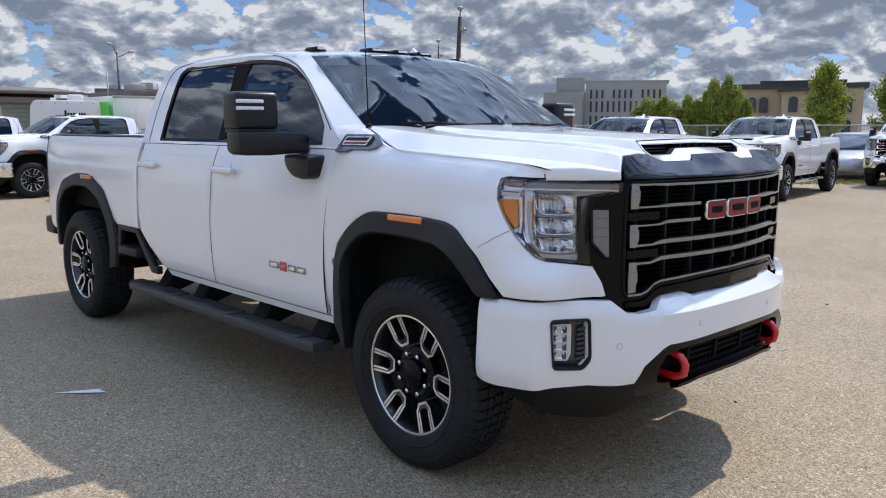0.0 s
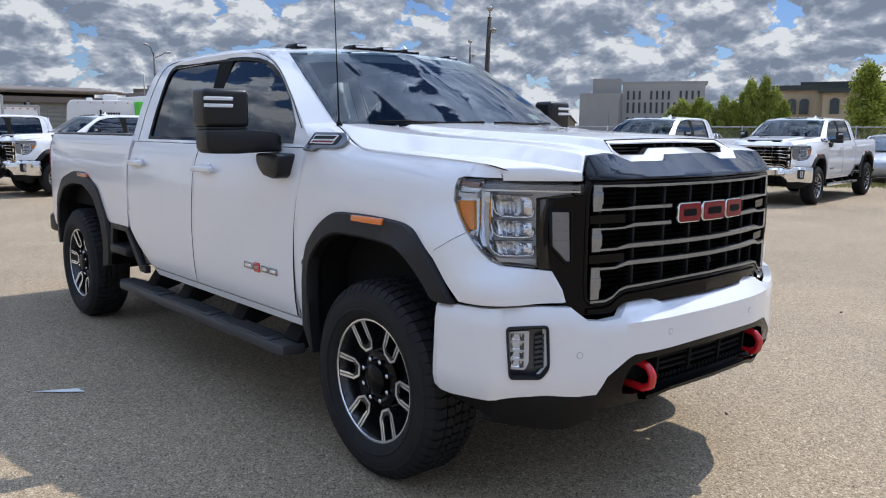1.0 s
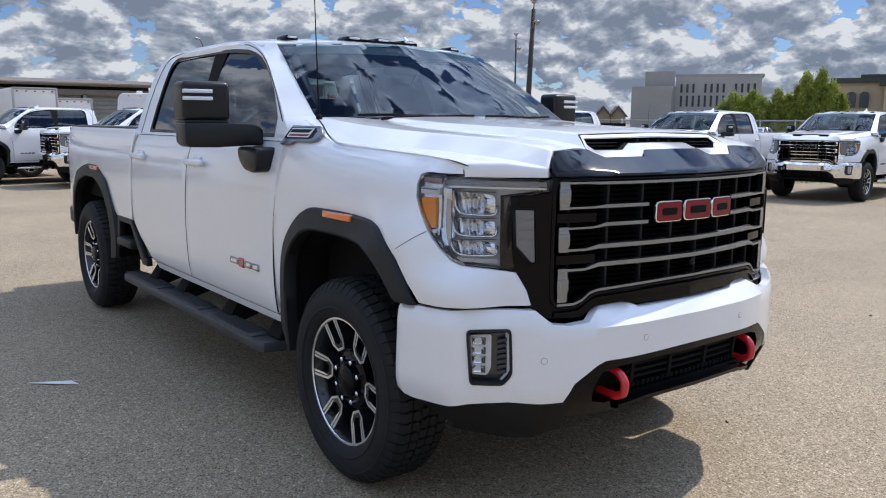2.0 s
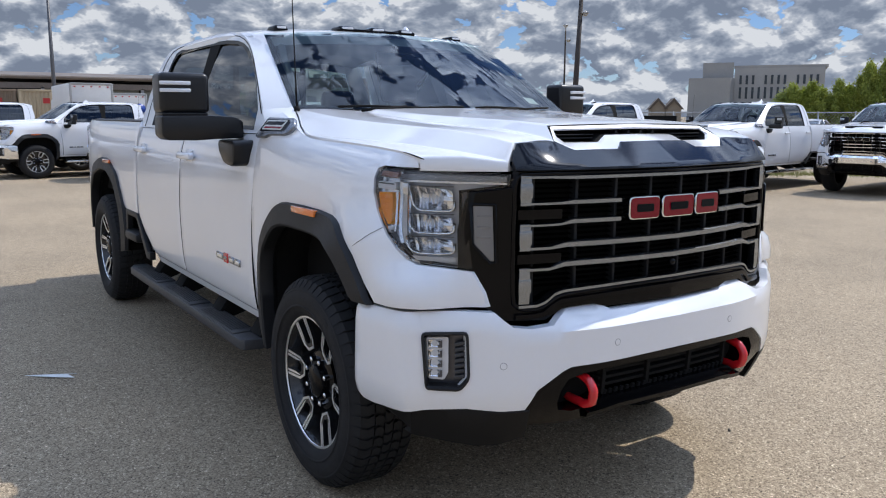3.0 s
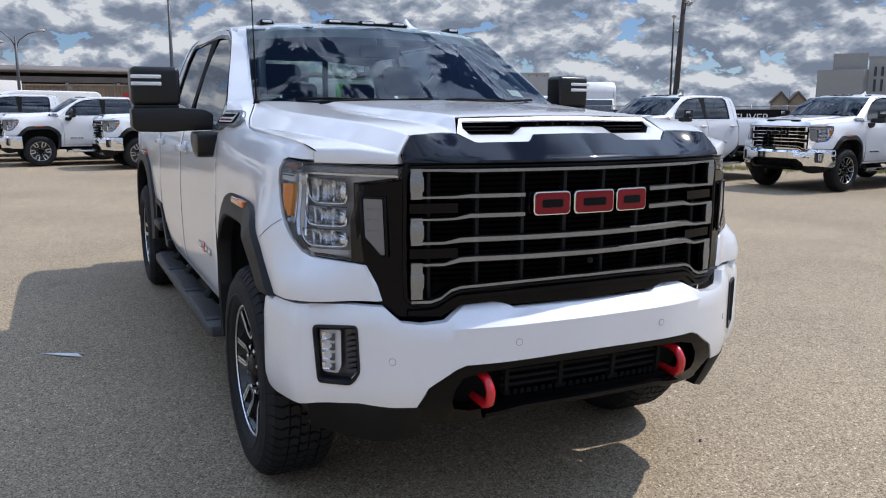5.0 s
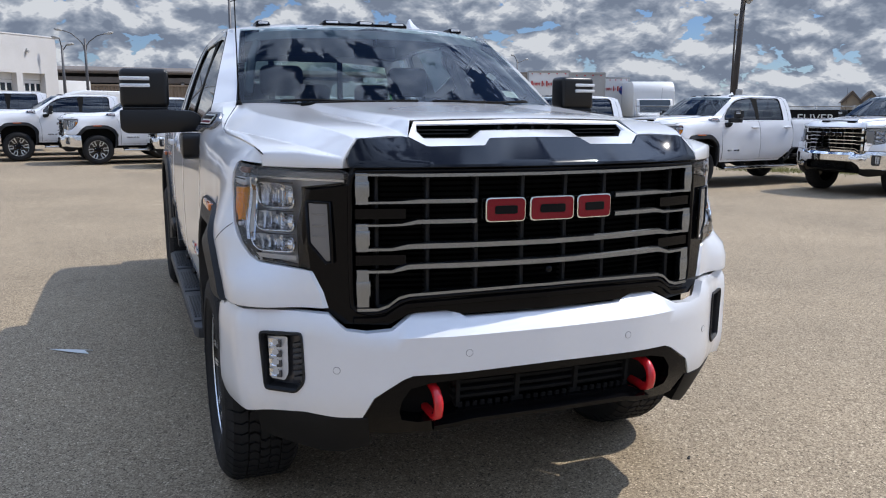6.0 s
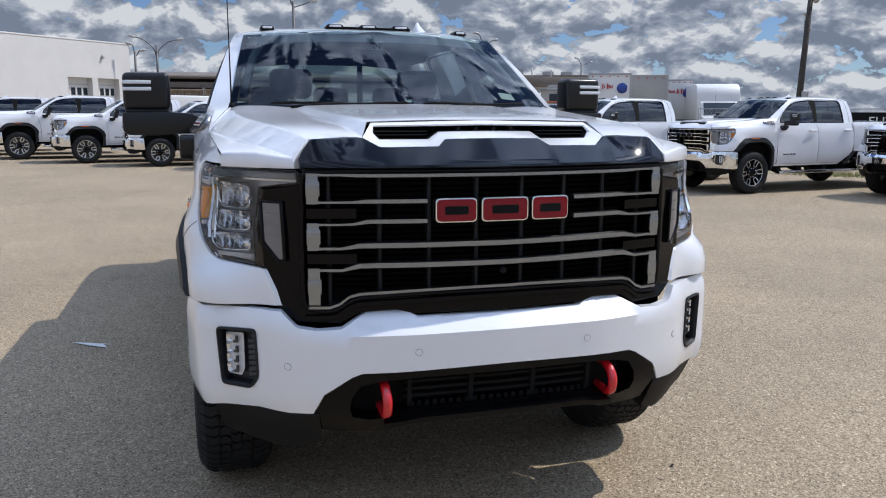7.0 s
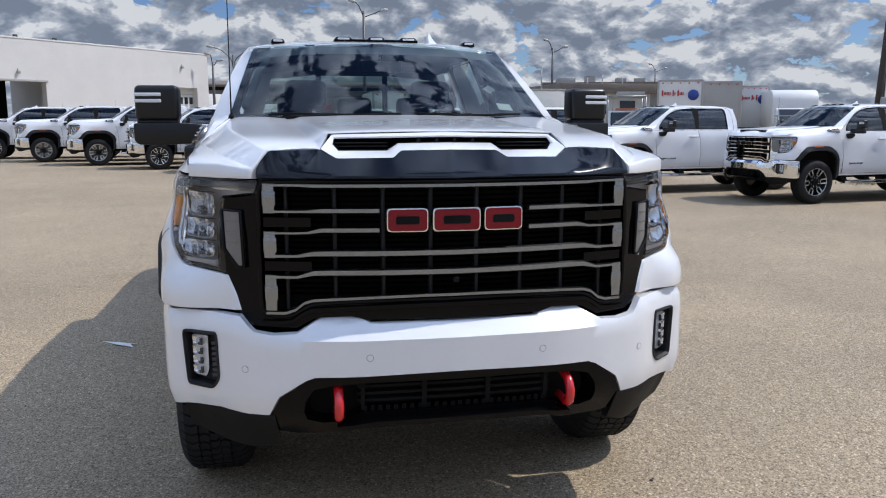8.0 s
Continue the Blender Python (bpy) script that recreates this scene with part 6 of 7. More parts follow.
# ---- surroundings: materials ----
B = {
    "render": principled("pale_stucco", (0.62, 0.61, 0.60), 0.85, mottle=0.06, mottle_scale=0.6, bump=0.2, bump_scale=20.0),
    "concrete": principled("grey_concrete", (0.30, 0.30, 0.29), 0.9, mottle=0.10, mottle_scale=0.15),
    "concrete_light": principled("light_concrete", (0.33, 0.33, 0.32), 0.9, mottle=0.08, mottle_scale=0.15),
    "tan": principled("tan_stucco", (0.42, 0.345, 0.235), 0.9, mottle=0.10, mottle_scale=0.3),
    "trimdark": principled("dark_green_trim", (0.035, 0.045, 0.04), 0.6, mottle=0.2),
    "rust": principled("brown_corrugated_steel", (0.22, 0.165, 0.115), 0.7, mottle=0.25, mottle_scale=0.8, dust=(0.30, 0.24, 0.17)),
    "roofbrown": principled("weathered_roof_steel", (0.16, 0.135, 0.115), 0.7, mottle=0.3, mottle_scale=0.5),
    "shutter": principled("grey_olive_shutter", (0.22, 0.225, 0.205), 0.75, mottle=0.2, mottle_scale=0.9),
    # near-black colour that stands in for the shade inside open buildings
    "insideshade": principled("painted_inside_shade", (0.015, 0.015, 0.016), 0.9, mottle=0.3),
    "pane": principled("dark_window_pane", (0.03, 0.04, 0.05), 0.08, spec=0.6),
    "boxwhite": principled("white_panel", (0.70, 0.70, 0.69), 0.45, mottle=0.05, mottle_scale=0.7),
    "boxgrey": principled("grey_panel", (0.36, 0.36, 0.35), 0.5, mottle=0.08, mottle_scale=0.7),
    "green": principled("bright_green_panel", (0.10, 0.55, 0.05), 0.5, mottle=0.05),
    "wood": principled("weathered_pole_wood", (0.055, 0.047, 0.042), 0.9, mottle=0.3, mottle_scale=3.0, bump=0.5, bump_scale=40.0),
    "blue": principled("blue_disc", (0.02, 0.06, 0.30), 0.4),
    "signred": principled("red_lettering", (0.45, 0.03, 0.03), 0.5),
    "silver": principled("silver_paint", (0.42, 0.43, 0.45), 0.3, metal=0.5, coat=0.8),
    "lampsteel": principled("dark_galvanised_pole", (0.10, 0.10, 0.105), 0.5, metal=0.4, mottle=0.2, mottle_scale=3.0),
    "housewall": principled("far_house_wall", (0.24, 0.20, 0.15), 0.85, mottle=0.15, mottle_scale=1.0),
    "houseroof": principled("far_house_roof", (0.10, 0.08, 0.065), 0.85, mottle=0.2, mottle_scale=2.0),
    "paleblock": principled("pale_painted_block", (0.50, 0.50, 0.485), 0.85, mottle=0.08, mottle_scale=0.5),
    "stone": principled("dark_stone", (0.05, 0.045, 0.04), 0.85, mottle=0.3, mottle_scale=60.0),
    "greywall": principled("weathered_grey_wall", (0.20, 0.195, 0.19), 0.85, mottle=0.2, mottle_scale=0.6),
    "bark": principled("bark", (0.10, 0.08, 0.06), 0.95, mottle=0.3, mottle_scale=5.0),
}


def leaf_material(name, a, b):
    m = bpy.data.materials.new(name)
    nt, nodes, links = nodes_of(m)
    out = nodes.new("ShaderNodeOutputMaterial")
    bs = nodes.new("ShaderNodeBsdfPrincipled")
    geo = nodes.new("ShaderNodeNewGeometry")
    col = ramp_node(nt, geo.outputs["Random Per Island"], [(0.0, a), (1.0, b)])
    links.new(col, bs.inputs["Base Color"])
    bs.inputs["Roughness"].default_value = 0.6
    tl = nodes.new("ShaderNodeBsdfTranslucent")
    links.new(col, tl.inputs[0])
    mx = nodes.new("ShaderNodeMixShader")
    mx.inputs[0].default_value = 0.35
    links.new(bs.outputs[0], mx.inputs[1])
    links.new(tl.outputs[0], mx.inputs[2])
    links.new(mx.outputs[0], out.inputs[0])
    return m


LEAF = leaf_material("spring_leaves", (0.16, 0.205, 0.03), (0.38, 0.43, 0.08))
GRASS = leaf_material("dry_grass", (0.10, 0.14, 0.03), (0.26, 0.24, 0.09))


def solid(name, parent, mat, lo, hi, bevel=0.0, label=""):
    bm = bmesh.new()
    box(bm, lo, hi, bevel)
    return part(name, bm, mat, parent, label)


# ---- white service building with overhead doors ----
def service_building():
    A, Bp = Vector((-5.5, 58.4, 0)), Vector((-15.8, 47.0, 0))
    d = (Bp - A).normalized()
    b = root("service_building", "long pale stucco service building with overhead doors", "building")
    b.matrix_basis = Matrix.Translation(A) @ Matrix((( d.x, -d.y, 0, 0), (d.y, d.x, 0, 0), (0, 0, 1, 0), (0, 0, 0, 1)))
    L, H, D = 26.8, 6.12, -24.0
    # local x runs along the front, local -y is inside
    cols = [(0, 1.07, 0), (1.07, 2.86, 3.75), (2.86, 3.33, 0), (3.33, 5.26, 3.75), (5.26, 12.77, 0), (12.77, 16.9, 3.72), (16.9, L, 0)]
    for x0, x1, z0 in cols:
        solid("wall", b, B["render"], (x0, -0.45, z0), (x1, 0, H))
    solid("wall", b, B["render"], (0, D, 0), (0.3, -0.45, H))
    solid("wall", b, B["render"], (L - 0.3, D, 0), (L, -0.45, H))
    solid("roof", b, B["concrete"], (0, D, H - 0.25), (L, -0.3, H - 0.05))
    solid("coping", b, B["render"], (-0.04, -0.36, H), (L + 0.04, 0.03, H + 0.10), 0.02)
    # wall behind the open doorway, the shade within put into its colour
    solid("back_wall", b, B["insideshade"], (10, -9, 0), (20, -8.7, H - 0.3))
    for x0, x1 in ((1.07, 2.86), (3.33, 5.26)):
        dr = solid("overhead_door", b, B["boxwhite"], (x0, -0.52, 0), (x1, -0.46, 3.75), 0, "white sectional overhead door")
        for k in range(4):
            w = (x1 - x0) / 4
            solid("door_pane", dr, B["pane"], (x0 + k * w + 0.08, -0.47, 2.62), (x0 + (k + 1) * w - 0.08, -0.44, 3.10))
        for z in (0.75, 1.5, 2.25, 3.3):
            solid("door_rib", dr, B["boxgrey"], (x0, -0.465, z), (x1, -0.45, z + 0.03))
    solid("door_frame", b, B["boxgrey"], (12.65, -0.05, 3.72), (17.0, 0.06, 3.84), 0.02)
    for x, z in ((2.35, 5.05), (14.4, 4.15)):
        w = solid("wall_lamp", b, B["boxgrey"], (x, 0.0, z), (x + 0.16, 0.20, z + 0.18), 0.04, "grey wall-mounted floodlight")
        solid("bracket", w, B["boxgrey"], (x + 0.05, 0.0, z + 0.17), (x + 0.10, 0.06, z + 0.28))
    for x in (11.3, 13.8):
        solid("roof_vent", b, B["trimdark"], (x, -1.0, H - 0.1), (x + 0.22, -0.78, H + 0.32), 0.04)
    solid("lean_to", b, B["boxwhite"], (-3.2, -2.0, 0), (-0.05, -0.3, 3.4), 0.02, "low white lean-to")
    return b


service_building()


# ---- long shed and corrugated containers ----
shed = root("open_shed", "long open shed with weathered brown metal roof", "shed")
bm = bmesh.new()
prism(bm, [(76.0, 4.55), (86.0, 5.5), (86.0, 5.6), (76.0, 4.75)], lambda u, v, w: (-9 + w, u, v), 34.0)
part("roof", bm, B["roofbrown"], shed)
bm = bmesh.new()
for k in range(210):
    box(bm, (-9 + 0.16 * k, 75.9, 4.60), (-8.92 + 0.16 * k, 76.05, 4.86))
tagged(part("roof_edge_ribs", bm, B["rust"], shed), kind="stuff")
solid("fascia_beam", shed, B["roofbrown"], (-9, 76.1, 3.75), (25, 76.3, 4.25))
# coloured near black in place of the shade under the shed roof
solid("back_wall", shed, B["insideshade"], (-9, 85.5, 0), (25, 85.8, 5.3))
for k in range(9):
    solid("post", shed, M["steel"], (-9 + 4.2 * k, 76.1, 0), (-8.75 + 4.2 * k, 76.35, 3.9))
# closed shutters in the bays past the containers
for k in range(4, 8):
    x0 = -8.7 + 4.2 * k
    sh = solid("shutter", shed, B["shutter"], (x0, 76.5, 0), (x0 + 3.8, 76.56, 3.75), 0, "closed grey metal shutter")
    for j in range(9):
        solid("shutter_slat", sh, B["shutter"], (x0 + 0.05, 76.46, 0.1 + 0.40 * j), (x0 + 3.75, 76.51, 0.44 + 0.40 * j), 0.015)


def container(x0, y, L, mat, label):
    c = root("shipping_container", label, "container", "containers by the shed")
    bm = bmesh.new()
    n = int(L / 0.28)
    pts = []
    for k in range(n):
        x = x0 + k * 0.28
        pts += [(x, y + 0.05), (x + 0.10, y + 0.05), (x + 0.14, y), (x + 0.24, y)]
    pts.append((x0 + L, y + 0.05))
    ribbon(bm, [(x, yy, 0.15) for x, yy in pts], [(x, yy, 3.25) for x, yy in pts])
    part("corrugated_side", bm, mat, c, sharp=20, smooth=False)
    solid("top_rail", c, mat, (x0 - 0.02, y - 0.03, 3.22), (x0 + L + 0.02, y + 0.15, 3.40), 0.02)
    solid("bottom_rail", c, mat, (x0 - 0.02, y - 0.03, 0.0), (x0 + L + 0.02, y + 0.15, 0.18), 0.02)
    solid("body", c, mat, (x0, y + 0.1, 0.1), (x0 + L, y + 2.4, 3.38))
    for x in (x0, x0 + L - 0.16):
        solid("corner_post", c, mat, (x, y - 0.03, 0.1), (x + 0.16, y + 0.2, 3.3), 0.01)
    solid("placard", c, B["signred"], (x0 + L * 0.72, y - 0.02, 2.35), (x0 + L * 0.72 + 0.55, y + 0.01, 2.75), 0, "small faded red placard")
    return c


container(-9.2, 68.4, 8.6, B["rust"], "brown corrugated shipping container beside a shed")
container(-0.5, 67.2, 5.4, B["rust"], "brown corrugated shipping container beside a shed")
container(5.0, 66.6, 2.3, B["tan"], "cream corrugated shipping container end")


# ---- trucks, trailers and vans in the background ----
def simple_wheel(parent, x, y, r=0.45, w=0.25):
    bm = bmesh.new()
    lathe(bm, [(-w / 2, r * 0.6), (-w / 2, r * 0.93), (-w / 2 + 0.03, r), (w / 2 - 0.03, r), (w / 2, r * 0.93), (w / 2, r * 0.6), (w / 2 - 0.05, r * 0.3), (w / 2 - 0.05, 0.001)], 24)
    ob = part("wheel", bm, M["rubber"], parent)
    ob.location = (x, y, r)
    return ob


def box_truck(x0, x1, y, top, turn=0.0, side="boxwhite", lettered=True, depth=6.0):
    """A cab with a tall van box; its front panel faces -y."""
    W = x1 - x0
    t = root("box_truck", "white box truck with faded red lettering bars" if lettered else "white box truck with plain panels", "box truck", "box trucks behind the lot")
    t.matrix_basis = pose((x0 + x1) / 2, y, 0, 0, 0, turn)
    bm = bmesh.new()
    box(bm, (-W / 2, 0, 0.95), (W / 2, depth, top), 0.06, 3)
    bx = part("box", bm, B[side], t)
    for sx in (-1, 1):
        solid("corner_rail", bx, B["boxgrey"], (sx * W / 2 - 0.05, -0.03, 0.95), (sx * W / 2 + 0.05, 0.05, top - 0.02), 0.01)
    solid("top_rail", bx, B["boxgrey"], (-W / 2, -0.03, top - 0.10), (W / 2, 0.05, top + 0.01), 0.01)
    for k in range(5):
        solid("marker_light", bx, M["red"], (-W * 0.4 + W * 0.2 * k - 0.04, -0.05, top - 0.20), (-W * 0.4 + W * 0.2 * k + 0.04, -0.02, top - 0.15))
    if lettered:
        x = -W * 0.42
        for w in (0.10, 0.06, 0.06, 0.06, 0.06, 0.06, 0.0, 0.08, 0.06, 0.0, 0.10, 0.06, 0.06, 0.06):
            if w:
                solid("lettering_bar", bx, B["signred"], (x, -0.045, top - 0.85 + 0.05 * (w < 0.08)), (x + w * 0.8, -0.035, top - 0.55 - 0.10 * (w < 0.08)), 0, "plain red lettering bar")
            x += (w or 0.06) + 0.015
        bm = bmesh.new()
        tube(bm, [(W * 0.30, -0.045, top - 0.80), (W * 0.30, -0.03, top - 0.80)], 0.28, 24)
        part("blue_disc", bm, B["blue"], bx, "plain blue disc")
    solid("chassis", t, M["under"], (-W / 2 + 0.3, 0.1, 0.55), (W / 2 - 0.3, depth + 1.8, 0.95))
    bm = bmesh.new()
    box(bm, (-W / 2 + 0.12, depth + 0.1, 0.6), (W / 2 - 0.12, depth + 2.1, 2.4), 0.18, 3, 0.9)
    part("cab", bm, B["boxwhite"], t)
    for x in (-W / 2 + 0.25, W / 2 - 0.25):
        for yy in (0.9, depth + 0.9):
            simple_wheel(t, x, yy)
    return t


box_truck(4.4, 6.28, 39.6, 3.02, 0, "boxwhite", False)
box_truck(6.75, 8.45, 42.0, 2.62)
box_truck(19.3, 21.55, 36.6, 3.62, -28)
box_truck(21.75, 24.0, 36.9, 3.58, -28, "boxgrey", False)
box_truck(26.1, 27.75, 40.0, 3.5, -28)


def step_van(x, y, turn):
    """A van body with a curved nose cap over its cab."""
    t = root("delivery_van", "white delivery van with rounded nose cap", "van")
    t.matrix_basis = pose(x, y, 0, 0, 0, turn)
    bm = bmesh.new()
    prism(bm, [(0, 0.9), (0, 2.5), (0.15, 2.85), (0.5, 3.05), (1.0, 3.12), (5.0, 3.12), (5.0, 0.9)], lambda u, v, w: (-1.15 + w, u, v), 2.3, 0.05)
    part("body", bm, B["boxwhite"], t)
    bm = bmesh.new()
    prism(bm, rounded([(-1.4, 0.5), (-1.4, 1.25), (-0.7, 1.35), (-0.25, 2.1), (0, 2.15), (0, 0.5)], 0.1), lambda u, v, w: (-1.0 + w, u, v), 2.0, 0.06)
    part("cab", bm, B["boxwhite"], t)
    bm = bmesh.new()
    prism(bm, [(-0.69, 1.42), (-0.30, 2.05), (-0.32, 2.07), (-0.71, 1.44)], lambda u, v, w: (-0.85 + w, u, v), 1.7)
    part("windscreen", bm, B["pane"], t)
    for sx in (-1, 1):
        for yy in (-0.7, 3.6):
            simple_wheel(t, sx * 0.9, yy)
    return t


step_van(26.5, 35.4, -25)

rv = root("travel_trailer", "white travel trailer with plain dark lettering bars", "trailer")
rv.matrix_basis = pose(9.53, 35.81, 0, 0, 0, -16) @ Matrix.Diagonal((0.66, 0.9, 0.88, 1))
bm = bmesh.new()
prism(bm, rounded([(-2.2, 0.6), (-2.3, 1.4), (-2.15, 2.9), (-1.9, 3.15), (2.0, 3.15), (2.2, 2.95), (2.25, 0.6)], 0.15), lambda u, v, w: (u, w, v), 2.4, 0.05)
part("body", bm, B["boxwhite"], rv)
solid("air_conditioner", rv, B["boxwhite"], (0.2, 0.8, 3.14), (1.2, 1.6, 3.48), 0.1, "white rooftop air conditioner")
solid("roof_vent", rv, B["boxwhite"], (-0.9, 0.9, 3.14), (-0.5, 1.4, 3.3), 0.05)
solid("green_end", rv, B["green"], (2.20, -0.03, 0.9), (2.75, 2.0, 3.1), 0.02, "bright green end panel")
solid("side_window", rv, B["pane"], (-1.6, -0.02, 1.7), (-1.2, 0.02, 2.1), 0.005)
for k in range(8):
    solid("lettering_bar", rv, M["under"], (-0.1 + 0.17 * k, -0.02, 2.40), (0.02 + 0.17 * k, 0.01, 2.52 + (0.12 if k == 0 else 0)), 0, "plain dark lettering bar")
for k in range(5):
    solid("marker_light", rv, M["amberdim"], (-1.5 + 0.8 * k, -0.02, 2.98), (-1.42 + 0.8 * k, 0.01, 3.03))
for yy in (0.2, 2.2):
    for x in (-0.2, 0.6):
        simple_wheel(rv, x, yy, 0.35, 0.2)

cargo = root("cargo_trailer", "tall white cargo trailer box", "trailer")
solid("body", cargo, B["boxwhite"], (11.8, 36.2, 0.6), (13.9, 41.5, 3.05), 0.05)
solid("roof_rail", cargo, B["boxgrey"], (11.8, 36.16, 2.97), (13.9, 36.25, 3.07), 0.01)
for x in (12.0, 13.7):
    simple_wheel(cargo, x, 38.4, 0.4)
    simple_wheel(cargo, x, 39.4, 0.4)

campervan = root("cargo_van", "white high-roof cargo van behind parked pickups", "van")
campervan.matrix_basis = pose(-2.6, 35.2, 0, 0, 0, -76)
bm = bmesh.new()
prism(bm, rounded([(-2.9, 0.5), (-2.9, 1.1), (-2.0, 1.3), (-1.2, 2.05), (-0.6, 2.25), (2.6, 2.22), (2.8, 1.9), (2.8, 0.5)], 0.18, 4), lambda u, v, w: (-0.95 + w, u, v), 1.9, 0.12)
part("body", bm, B["boxwhite"], campervan)
bm = bmesh.new()
prism(bm, [(-1.85, 1.38), (-1.2, 1.97), (-0.35, 2.0), (-0.35, 1.38)], lambda u, v, w: (-0.97 + w, u, v), 1.94)
part("cab_window", bm, B["pane"], campervan)
for sx in (-0.85, 0.85):
    for yy in (-2.0, 1.8):
        simple_wheel(campervan, sx, yy, 0.36)


def loft(bm, stations, ring):
    """A skin through closed rings of points, one ring a station, capped at both ends."""
    rows = [[bm.verts.new(p) for p in ring(*st)] for st in stations]
    for a, b in zip(rows, rows[1:]):
        for k in range(len(a)):
            bm.faces.new((a[k], a[(k + 1) % len(a)], b[(k + 1) % len(b)], b[k]))
    bm.faces.new(rows[0])
    bm.faces.new(list(reversed(rows[-1])))
    bmesh.ops.recalc_face_normals(bm, faces=bm.faces[:])
    return bm


def sedan(x, y, turn):
    c = root("sedan", "silver four-door sedan parked behind pickups", "car")
    c.matrix_basis = pose(x, y, 0, 0, 0, turn)
    shell = lambda yy, hw, lo, hi: [(sx * hw * q, yy, lo + (hi - lo) * k) for sx, q, k in ((1, 0.86, 0), (1, 0.98, 0.22), (1, 1.0, 0.55), (1, 0.95, 0.86), (1, 0.78, 1.0), (-1, 0.78, 1.0), (-1, 0.95, 0.86), (-1, 1.0, 0.55), (-1, 0.98, 0.22), (-1, 0.86, 0))]
    hull = [(-2.34, 0.58, 0.34, 0.56), (-2.24, 0.76, 0.24, 0.66), (-1.9, 0.86, 0.20, 0.76), (-1.2, 0.89, 0.20, 0.88), (-0.8, 0.90, 0.20, 0.93), (0.2, 0.91, 0.20, 0.95), (1.4, 0.90, 0.20, 0.99), (1.95, 0.87, 0.22, 1.01), (2.25, 0.80, 0.28, 0.97), (2.34, 0.68, 0.36, 0.86)]
    body = part("body", loft(bmesh.new(), hull, shell), B["silver"], c, sharp=50)
    top = lambda yy, hw, rw, hi: [(hw, yy, 0.92), (rw, yy, hi - 0.02), (rw * 0.7, yy, hi), (-rw * 0.7, yy, hi), (-rw, yy, hi - 0.02), (-hw, yy, 0.92)]
    dome = [(-0.95, 0.72, 0.70, 0.96), (-0.55, 0.76, 0.66, 1.18), (-0.1, 0.78, 0.60, 1.37), (0.35, 0.79, 0.60, 1.43), (0.9, 0.78, 0.60, 1.40), (1.35, 0.76, 0.62, 1.24), (1.8, 0.72, 0.66, 1.02)]
    part("glasshouse", loft(bmesh.new(), dome, top), B["pane"], c, "dark car glass", sharp=50)
    rows_r = [[(q * rw * 1.01, yy, hi + 0.012 - 0.018 * abs(q) ** 3) for q in span(-1, 1, 7)] for yy, _, rw, hi in dome[2:5]]
    bm = bmesh.new()
    for a, b in zip(rows_r, rows_r[1:]):
        ribbon(bm, a, b, 0.02, (0, 0, -1))
    part("roof", bm, B["silver"], c)
    for sx in (-1, 1):
        for line_p in ([(0.73, -0.97, 0.94), (0.68, -0.55, 1.18), (0.615, -0.1, 1.37)], [(0.795, 0.38, 0.93), (0.61, 0.40, 1.42)], [(0.735, 1.80, 0.98), (0.64, 1.36, 1.24), (0.61, 0.92, 1.39)]):
            tube(bm := bmesh.new(), [(sx * px, py, pz) for px, py, pz in line_p], 0.035, 6)
            part("pillar", bm, B["silver"], c)
        solid("wing_mirror", c, B["silver"], (sx * 0.96 - 0.10, -0.72, 0.96), (sx * 0.96 + 0.10, -0.58, 1.09), 0.04)
        solid("headlight", body, M["frost"], (sx * 0.62 - 0.16, -2.28, 0.58), (sx * 0.62 + 0.16, -2.08, 0.70), 0.04)
        for yy in (-1.4, 1.35):
            simple_wheel(c, sx * 0.84, yy, 0.32, 0.2)
    return c


sedan(24.2, 7.3, -82)
sedan(24.6, 14.4, -70)


# ---- poles and lamps ----
def street_lamp(x, y, h, arm=0.9, turn=20.0, curved=False):
    t = root("street_lamp", "grey steel double-arm street lamp", "street lamp", "lamps round the lot")
    t.matrix_basis = pose(x, y, 0, 0, 0, turn)
    bm = bmesh.new()
    tube(bm, [(0, 0, 0), (0, 0, h * 0.5), (0, 0, h - 0.5)], [0.12, 0.10, 0.07], 10)
    part("pole", bm, B["lampsteel"], t)
    bm = bmesh.new()
    tube(bm, [(0, 0, 0), (0, 0, 0.35)], 0.2, 10)
    part("base", bm, B["concrete"], t)
    # one short steep arm, and a longer one that sits lower
    for reach, top in ((-arm * 0.45, h), (arm, h - 0.42)) if not curved else ((-arm, h), (arm, h - 0.1)):
        bm = bmesh.new()
        if curved:
            pts = [(0, 0, h - 1.6), (reach * 0.1, 0, h - 0.8), (reach * 0.6, 0, top - 0.15), (reach, 0, top)]
        else:
            pts = [(0, 0, h - 0.85), (reach * 0.55, 0, top - 0.22), (reach, 0, top)]
        tube(bm, resample(pts, 8), 0.035, 8)
        a = part("arm", bm, B["lampsteel"], t)
        bm = bmesh.new()
        s = 1 if reach > 0 else -1
        tube(bm, [(reach - s * 0.05, 0, top - 0.01), (reach + s * 0.08, 0, top + 0.02), (reach + s * 0.3, 0, top + 0.06), (reach + s * 0.46, 0, top + 0.07)], [0.05, 0.09, 0.105, 0.05], 10)
        part("lamp_head", bm, B["boxgrey"], a)
    return t


street_lamp(4.63, 46.2, 8.45, 1.1, 12)
street_lamp(19.64, 55.1, 7.3, 0.9, 12)
street_lamp(43.1, 86.3, 7.9, 1.2, 10)
street_lamp(-3.67, 58.5, 6.7, 1.4, 5, True)
street_lamp(-5.05, 57.3, 6.1, 0.3, 5)


